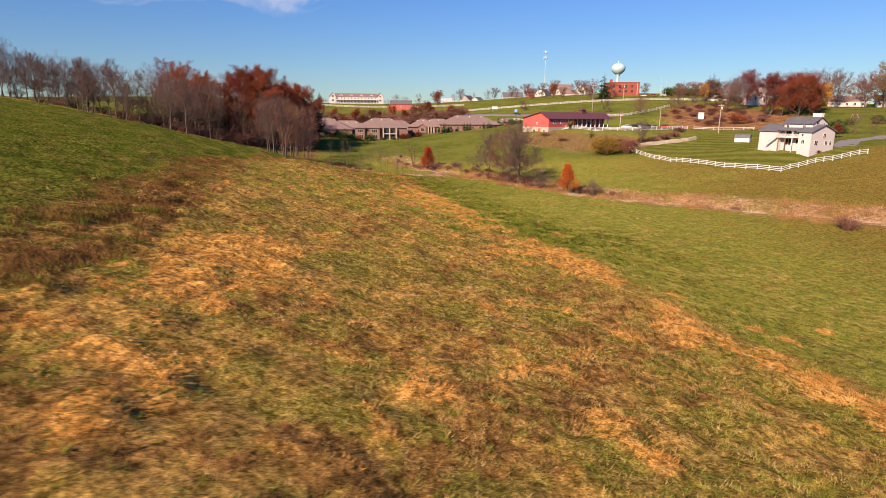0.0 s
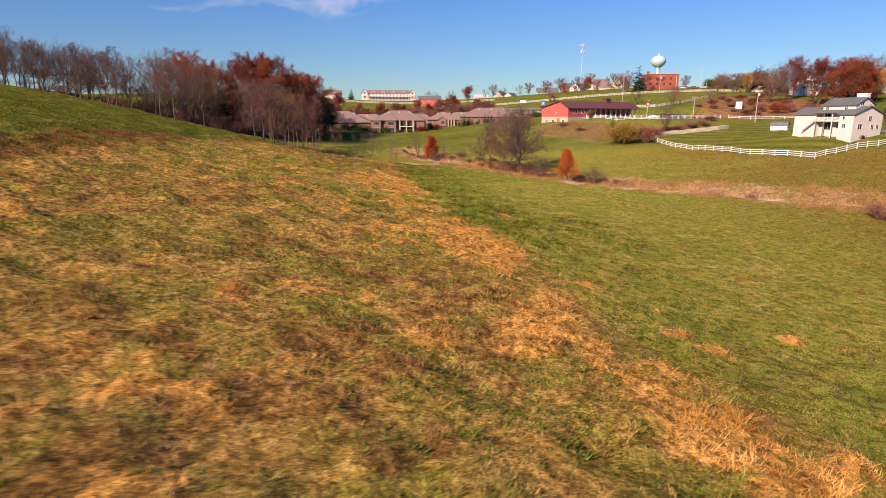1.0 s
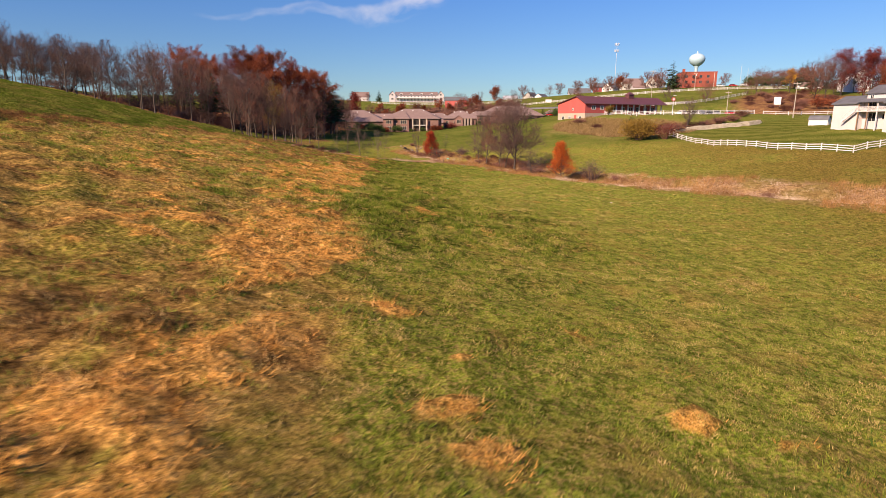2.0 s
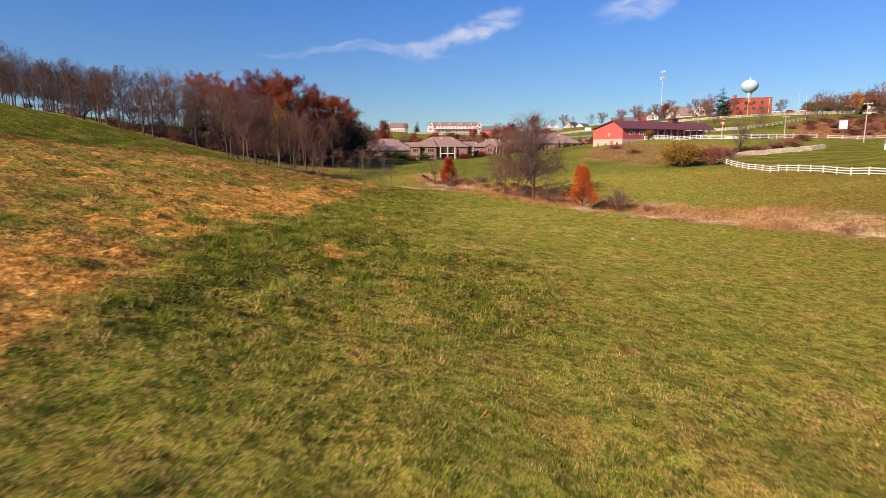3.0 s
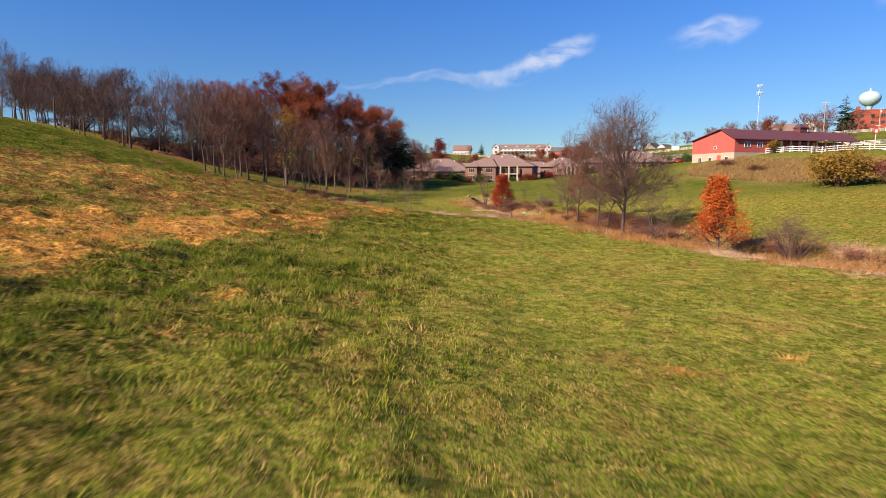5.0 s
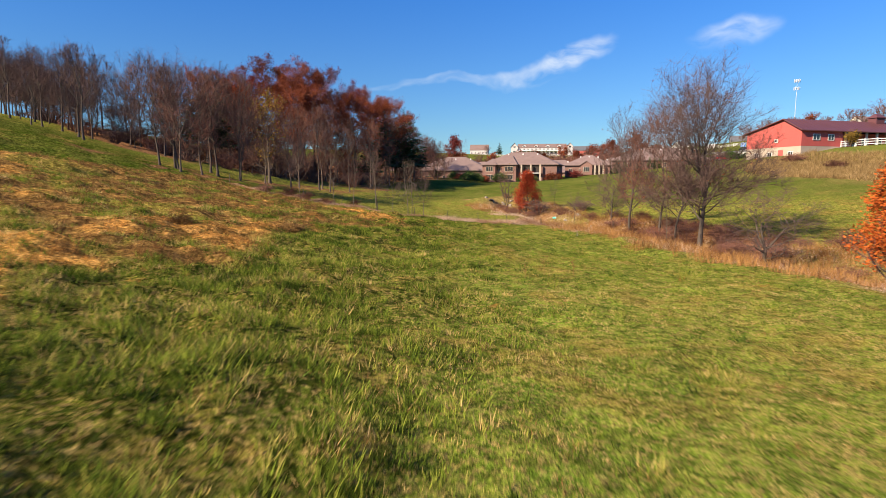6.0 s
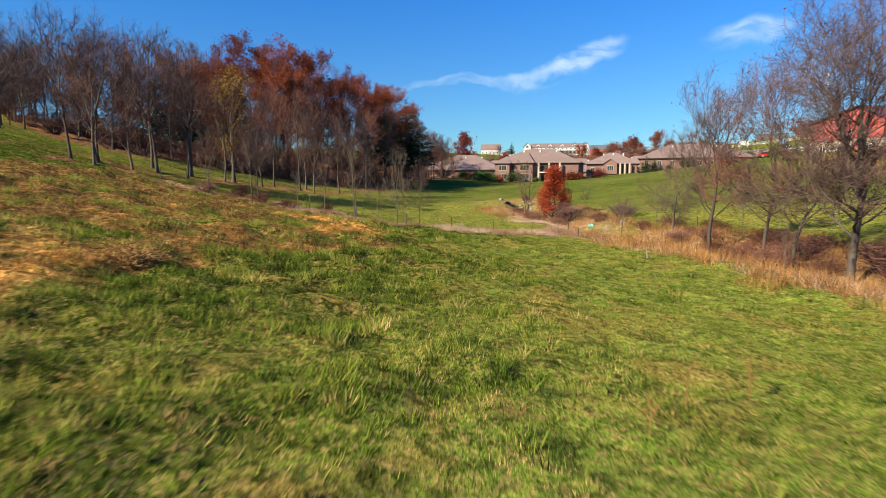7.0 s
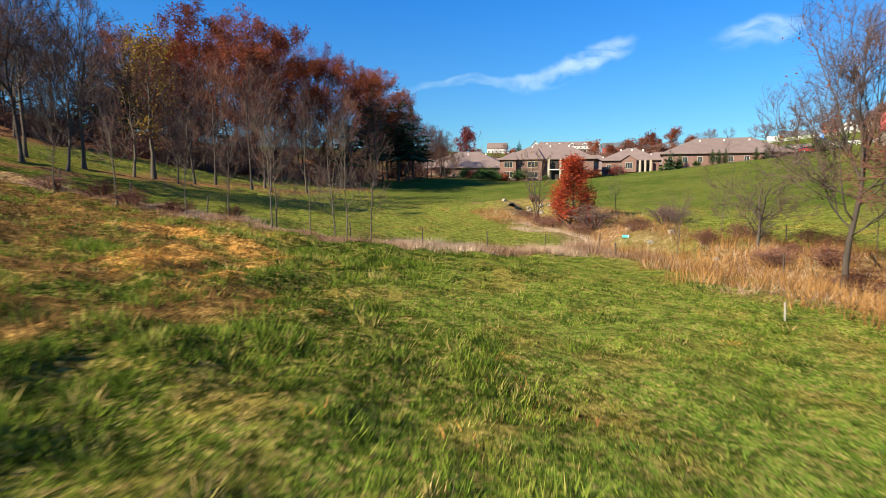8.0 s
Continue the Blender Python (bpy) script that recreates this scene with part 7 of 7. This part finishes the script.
def cross_fence():
    t = thing("wire_fence", pose(0, 131, 0), "old wire field fence with thin weathered posts", "fence")
    r = random.Random(3)
    post = Wood()
    post.tube([Vector((0, 0, -0.4)), Vector((0.02, 0, 0.5)), Vector((0.0, 0.02, 1.05))], [0.034, 0.032, 0.03], 6)
    me = raw_mesh("post", post.v, post.f, M_BARK, True)
    tops = []
    for (ax, ay), (bx, by) in zip(CROSS, CROSS[1:]):
        n = max(1, round(math.hypot(bx - ax, by - ay) / 3.6))
        for i in range(n):
            x, y = ax + (bx - ax) * i / n, ay + (by - ay) * i / n
            p = part("post", me, M_POLE, t)
            p.matrix_basis = pose(x, y - 131, ground_at(x, y), r.uniform(-5, 5), r.uniform(-5, 5), 0)
            tops.append(Vector((x, y - 131, ground_at(x, y))))
    for h in (0.4, 0.7, 1.0):
        w = Wood()
        run = []
        for a, b in zip(tops, tops[1:]):
            run += [a + Vector((0, 0, h)), a.lerp(b, 0.5) + Vector((0, 0, h - 0.05))]
        run.append(tops[-1] + Vector((0, 0, h)))
        w.tube(run, [0.0025] * len(run), 3)
        part("wire", raw_mesh("wire", w.v, w.f, M_BARK), M_BARK, t)


cross_fence()


def stake(x, y, tall, mat, label, r=0.045, tilt=3):
    w = Wood()
    w.tube([Vector((0, 0, -0.3)), Vector((0, 0, tall * 0.6)), Vector((0, 0, tall))], [r, r, r * 0.9], 7)
    w.tube([Vector((0, 0, tall)), Vector((0, 0, tall + 0.012))], [r * 0.9, 0.004], 7)
    ob = new("marker_post", raw_mesh("marker_post", w.v, w.f, mat, True))
    ob.matrix_basis = on_ground(x, y, 0, 0, tilt, -tilt)
    tagged(ob, label, "post", "marker posts")


stake(7.5, 125.1, 0.5, M_POLE, "short pale marker post at the reeds' edge", 0.024)
stake(9.2, 138.3, 1.2, M_BARK, "weathered fence post among the reeds", 0.04, 2)
stake(10.5, 147.6, 1.0, M_BARK, "weathered fence post among the creek weeds", 0.04, 4)
stake(1.5, 139.5, 0.8, M_BARK, "weathered fence post in the creek grass", 0.05, 5)


def stalk(x, y, tall, seed):
    r = random.Random(seed)
    w = Wood()
    main = bend(r, Vector((0, 0, -0.05)), Vector((0, 0, 1)), tall, 5, 0.06, 0.1)
    w.tube(main, [0.014, 0.013, 0.012, 0.01, 0.008, 0.006], 5)
    t = thing("dead_stalk", on_ground(x, y), "dead brown weed stalk standing in the pasture", "weed", "dead stalks")
    stem = part("stem", raw_mesh("stem", w.v, w.f, M_WEED_LEAF), M_WEED_LEAF, t)
    for k in range(7):
        p = main[2 + k % 3].lerp(main[3 + k % 3], r.random())
        q = p + Vector((r.gauss(0, 0.12), r.gauss(0, 0.12), 0.16)) * tall
        h = Wood()
        h.tube([p, q, q + Vector((0, 0, 0.03)), q + Vector((0, 0, 0.06))], [0.006, 0.008, 0.03, 0.006], 5)
        part("seed_head", raw_mesh("seed_head", h.v, h.f, M_WEED_LEAF), M_WEED_LEAF, stem)


for i, (x, y, h) in enumerate([(22.7, 51.3, 0.8), (18.2, 25.5, 1.0), (19.2, 66.6, 0.6), (16.8, 58.5, 0.5), (24.5, 63, 0.6), (9.3, 103, 0.8), (10.4, 104.4, 0.7), (8.8, 101.5, 0.6), (26.5, 47, 0.6), (13.5, 74, 0.5)]):
    stalk(x, y, h, i + 40)


def play_set():
    t = thing("play_set", on_ground(138.4, 195.3, 20) @ Matrix.Scale(0.8, 4), "garden swing set with a blue slide", "play set")
    w = Wood()
    for x in (-1.6, 1.6):
        for y in (-0.9, 0.9):
            w.tube([Vector((x, y, 0)), Vector((x, 0, 2.4))], [0.06, 0.06], 6)
    w.tube([Vector((-1.6, 0, 2.4)), Vector((1.6, 0, 2.4))], [0.07, 0.07], 6)
    part("frame", raw_mesh("frame", w.v, w.f, M_POLE), M_POLE, t)
    bm = bmesh.new()
    slab(bm, [(1.7, -0.3, 1.5), (4.2, -0.3, 0.2), (4.2, 0.3, 0.2), (1.7, 0.3, 1.5)], 0.1)
    part("slide", bm, M_BLUE, t, "blue plastic slide")


play_set()

# ---- grass, straw and reeds ----
SWATH = [(2, 4), (12, 14), (21, 28), (23, 45), (18, 66), (12, 86), (6, 108), (2, 126)]
gen = np.random.default_rng(7)


def blades(name, label, x, y, per, tall, wide, spread, lean, mat, tone, cat="grass"):
    """Tufts of pointed blades about the given spots, joined into one sheet of stuff."""
    x, y = np.repeat(x, per), np.repeat(y, per)
    tall = np.repeat(tall, per) * gen.uniform(0.55, 1.15, x.size)
    n = x.size
    az = gen.uniform(0, 2 * np.pi, n)
    r = spread * np.sqrt(gen.uniform(0, 1, n))
    ox, oy = np.cos(az) * r, np.sin(az) * r
    bx, by = x + ox, y + oy
    bz = on_sheet(bx, by) - 0.03
    ta = az + gen.normal(0, 0.9, n)
    out = tall * lean * gen.uniform(0.2, 1.2, n)
    tip = np.stack([bx + np.cos(ta) * out, by + np.sin(ta) * out, bz + tall], -1)
    wa = gen.uniform(0, np.pi, n)
    w = wide * gen.uniform(0.6, 1.3, n) * 0.5
    dx, dy = np.cos(wa) * w, np.sin(wa) * w
    a = np.stack([bx - dx, by - dy, bz], -1)
    b = np.stack([bx + dx, by + dy, bz], -1)
    co = np.stack([a, b, tip], 1).reshape(-1, 3)
    me = bpy.data.meshes.new(name)
    me.vertices.add(3 * n)
    me.vertices.foreach_set("co", co.ravel())
    me.loops.add(3 * n)
    me.loops.foreach_set("vertex_index", np.arange(3 * n))
    me.polygons.add(n)
    me.polygons.foreach_set("loop_start", np.arange(0, 3 * n, 3))
    me.update(calc_edges=True)
    me.materials.append(mat)
    shade = np.clip(np.repeat(tone, per) + gen.normal(0, 0.09, n), 0, 1)
    me.attributes.new("tone", "FLOAT", "POINT").data.foreach_set("value", np.repeat(shade, 3).astype(np.float32))
    return tagged(new(name, me), label, cat, kind="stuff")


def strew(count, x0, x1, y0, y1, near=7.0, fade=26.0, least=0.06):
    """Random spots, thick along the middle of the swath and thin away from it."""
    x, y = gen.uniform(x0, x1, count), gen.uniform(y0, y1, count)
    d = near_line(SWATH, x, y)
    keep = gen.uniform(0, 1, count) < np.clip(1 - (d - near) / fade, least, 1)
    return x[keep], y[keep]


def creek_free(x, y):
    return near_line(CREEK, x, y) > 5.5


x, y = strew(360000, -26, 50, 2, 142, 9, 20, 0.05)
g = y < np.interp(x, [p[0] for p in CROSS], [p[1] for p in CROSS])
x, y = x[g], y[g]
dry, rank, hay = dryness(x, y), roughness(x, y) * (1 - 0.6 * step(88, 108, y)), straw(x, y)
clump = 0.55 * wave(x, y, 0.8, 26) + 0.45 * wave(x, y, 0.4, 28)
g = creek_free(x, y) & (gen.uniform(0, 1, x.size) > 0.6 * dry) & (gen.uniform(0, 1, x.size) > 0.85 * hay) & (gen.uniform(0, 1, x.size) > 0.8 * weeds(x, y) * step(84, 94, y)) & (gen.uniform(0, 1, x.size) < 0.06 + 1.2 * step(0.3 + 0.1 * rank, 0.62, clump))
x, y, dry, rank, clump = x[g], y[g], dry[g], rank[g], clump[g]
worn = step(0.55, 0.75, 0.6 * wave(x, y, 2.4, 66) + 0.4 * wave(x, y, 0.9, 67))
tone = 0.57 - 0.24 * rank * (1 - dry) + 0.14 * dry - 0.16 * step(4, -2, x) * step(100, 108, y) + 0.3 * worn * (1 - 0.5 * rank) * (1 - 0.6 * step(95, 106, y)) * (1 - 0.7 * step(8, 2, x) * step(95, 106, y)) + 0.2 * (wave(x, y, 4.5, 23) - 0.5) + 0.3 * (wave(x, y, 1.1, 24) - 0.5) + 0.5 * (wave(x, y, 0.3, 25) - 0.5) + gen.normal(0, 0.24, x.size)
tone = tone - 0.1 * step(98, 112, y) - 0.12 * step(10, 4, x) * step(96, 104, y) + 0.06 * step(70, 80, y) * step(105, 98, y) + 0.12 * np.exp(-((x - 22) ** 2 + (y - 58) ** 2) / 18) + 0.15 * rank * (clump - 0.5)
tuft = (0.75 + 1.2 * rank * (1 - 0.5 * dry)) * (0.2 + 1.5 * clump) * gen.uniform(0.08, 0.16, x.size)
buff = tone > 0.78
blades("pasture_grass", "short green autumn pasture grass in uneven tufts", x[~buff], y[~buff], 10, tuft[~buff], 0.022, 0.14, 0.95, M_GRASS, tone[~buff])
blades("faded_grass", "faded olive and buff blades in the pasture", x[buff], y[buff], 9, 0.85 * tuft[buff], 0.018, 0.14, 1.0, M_GRASS, tone[buff])

# rank tussocks that stand over the grazed turf up the slope
x, y = strew(60000, -28, 16, 50, 128, 14, 30, 0.35)
rank = roughness(x, y)
g = creek_free(x, y) & (gen.uniform(0, 1, x.size) < (0.08 + 0.92 * rank) * step(0.5, 0.66, 0.6 * wave(x, y, 1.3, 81) + 0.4 * wave(x, y, 0.6, 82)) * (1 - 0.7 * straw(x, y)) * (1 - 0.75 * weeds(x, y)))
x, y = x[g], y[g]
tone = 0.36 + 0.14 * dryness(x, y) + 0.5 * (wave(x, y, 1.1, 83) - 0.5) + gen.normal(0, 0.2, x.size)
blades("rank_tussocks", "dark rank grass tussocks with faded tips on the slope", x, y, 18, gen.uniform(0.14, 0.34, x.size), 0.026, 0.2, 0.8, M_GRASS, tone)

# matted straw: tussocks that lie over downhill
x, y = strew(95000, -28, 48, 0, 131, 12, 24, 0.12)
s = creek_free(x, y) & (gen.uniform(0, 1, x.size) < straw(x, y))
x, y = x[s], y[s]
tone = 0.5 - 0.36 * step(88, 104, y) + 0.9 * (wave(x, y, 0.8, 37) - 0.5) + 0.3 * (wave(x, y, 3, 38) - 0.5) + gen.normal(0, 0.12, x.size)
blades("straw_tussocks", "matted straw-coloured dry grass tussocks", x, y, 12, gen.uniform(0.1, 0.22, x.size) * (0.5 + wave(x, y, 0.9, 37)), 0.026, 0.24, 1.5, M_STRAW, tone)

x, y = strew(70000, -36, 48, 4, 131, 14, 30, 0.3)
w = creek_free(x, y) & (gen.uniform(0, 1, x.size) < np.maximum(0.75 * weeds(x, y) * (1 - 0.8 * straw(x, y)), 0.05 + 0.3 * step(0.62, 0.75, wave(x, y, 1.4, 65))))
x, y = x[w], y[w]
blades("brown_weeds", "brown withered weeds on the slope", x, y, 10, gen.uniform(0.16, 0.42, x.size) * (0.35 + 0.65 * step(0.05, 0.3, weeds(x, y))), 0.022, 0.22, 0.8, M_WEED, gen.normal(0.4, 0.22, x.size), "weeds")

# low dark green herbs in clumps among the straw and weeds
x, y = strew(60000, -30, 46, 4, 131, 12, 30, 0.2)
h = creek_free(x, y) & (gen.uniform(0, 1, x.size) < (0.5 + 0.4 * dryness(x, y)) * step(0.58, 0.68, 0.55 * wave(x, y, 2.6, 56) + 0.45 * wave(x, y, 0.9, 57)))
x, y = x[h], y[h]
blades("green_herbs", "low dark green leafy herbs in clumps", x, y, 9, gen.uniform(0.08, 0.2, x.size), 0.05, 0.2, 1.1, M_HERB, gen.normal(0.5, 0.25, x.size), "weeds")

# dark rank growth along the ledge at the top of the dry slope
y = gen.uniform(10, 78, 15000)
x = np.interp(y, [8, 20, 41, 65, 80], [-13.5, -15.5, -20.5, -26.5, -29]) + gen.normal(0, 1.7, y.size) + 1.5 * (wave(y, y, 5, 91) - 0.5)
g = gen.uniform(0, 1, x.size) < step(0.42, 0.6, 0.4 * wave(x, y, 2.2, 92) + 0.6 * wave(x, y, 0.7, 93))
brown = g & (0.5 * wave(x, y, 2.1, 94) + 0.5 * gen.uniform(0, 1, x.size) > 0.4)
g = g & ~brown
blades("ledge_herbs", "dark green rank growth along the ledge", x[g], y[g], 12, gen.uniform(0.1, 0.32, g.sum()), 0.03, 0.28, 0.9, M_GRASS, gen.normal(0.25, 0.18, g.sum()), "weeds")
blades("ledge_weeds", "withered brown weeds along the ledge", x[brown], y[brown], 12, gen.uniform(0.12, 0.4, brown.sum()), 0.026, 0.28, 0.8, M_WEED, gen.normal(0.3, 0.25, brown.sum()), "weeds")

# reeds and rank grass along the creek and the cross fence
x, y = gen.uniform(-18, 75, 60000), gen.uniform(60, 165, 60000)
d = near_line(CREEK, x, y) + 2.4 * (wave(x, y, 5, 6) - 0.5)
k = (d < 5.5) & (gen.uniform(0, 1, x.size) < np.clip(1.25 - d / 7, 0, 1) * (0.3 + 0.7 * step(0.35, 0.55, wave(x, y, 3.2, 47))))
tone = 0.57 + 0.7 * (wave(x, y, 2.2, 43) - 0.5) + gen.normal(0, 0.13, x.size)
blades("creek_reeds", "tall pinkish-straw rank grass along the creek", x[k], y[k], 13, gen.uniform(0.2, 0.55, k.sum()) * (0.6 + 0.8 * wave(x, y, 1.6, 45))[k], 0.016, 0.35, 1.2, M_REED, tone[k], "reeds")
under_trees = near_line([(23, 114), (17, 124), (12, 133), (7, 142)], x, y)
k2 = ((d < 6.0) & (gen.uniform(0, 1, x.size) < 0.6) & (wave(x, y, 4, 41) > 0.45)) | (under_trees < 5.5 + 3 * (wave(x, y, 3, 42) - 0.5))
blades("creek_weeds", "dark russet weeds along the creek", x[k2], y[k2], 9, gen.uniform(0.5, 1.2, k2.sum()) * 0.75, 0.03, 0.35, 0.5, M_WEED, np.clip(0.62 + 0.6 * (wave(x, y, 1.8, 49)[k2] - 0.5) + gen.normal(0, 0.2, k2.sum()), 0, 1), "weeds")
x = gen.uniform(-27, 4, 7000)
y = np.interp(x, [p[0] for p in CROSS], [p[1] for p in CROSS]) + gen.normal(0, 0.75, x.size)
g = gen.uniform(0, 1, x.size) < 0.35 + 0.9 * wave(x, y, 1.6, 44)
x, y = x[g], y[g]
blades("fence_line_reeds", "russet rank grass along the cross fence", x, y, 9, gen.uniform(0.2, 0.6, x.size) * (0.25 + 1.2 * wave(x, y, 1.3, 44)) * (1 - 0.45 * step(-7, -11, x)), 0.03, 0.3, 0.8, M_REED, 0.3 - 0.14 * step(-7, -11, x) + 0.7 * (wave(x, y, 1.7, 46) - 0.4) + gen.normal(0, 0.14, x.size), "reeds")
# rough grass on the bank below the car park
x, y = gen.uniform(26, 58, 15000), gen.uniform(158, 190, 15000)
b = (near_line([(35, 184), (40, 175), (45, 169), (50, 166)], x, y) < 9) & (inside(TERRACE, x, y, 0.5) < 0.5)
blades("bank_grass", "long pale grass on the bank below the car park", x[b], y[b], 6, gen.uniform(0.4, 0.9, b.sum()), 0.06, 0.4, 0.9, M_BANK, gen.normal(0.45, 0.3, b.sum()))

# ---- to true size: the plan above is drawn at four fifths ----
TRUE = Matrix.Scale(1.25, 4)
for ob in list(scene.objects):
    if ob.parent is None and ob.type == "MESH":
        ob.data.transform(TRUE)
        ob.location = ob.location * 1.25
    elif ob.parent is None and ob.type == "EMPTY":
        ob.matrix_basis = TRUE @ ob.matrix_basis
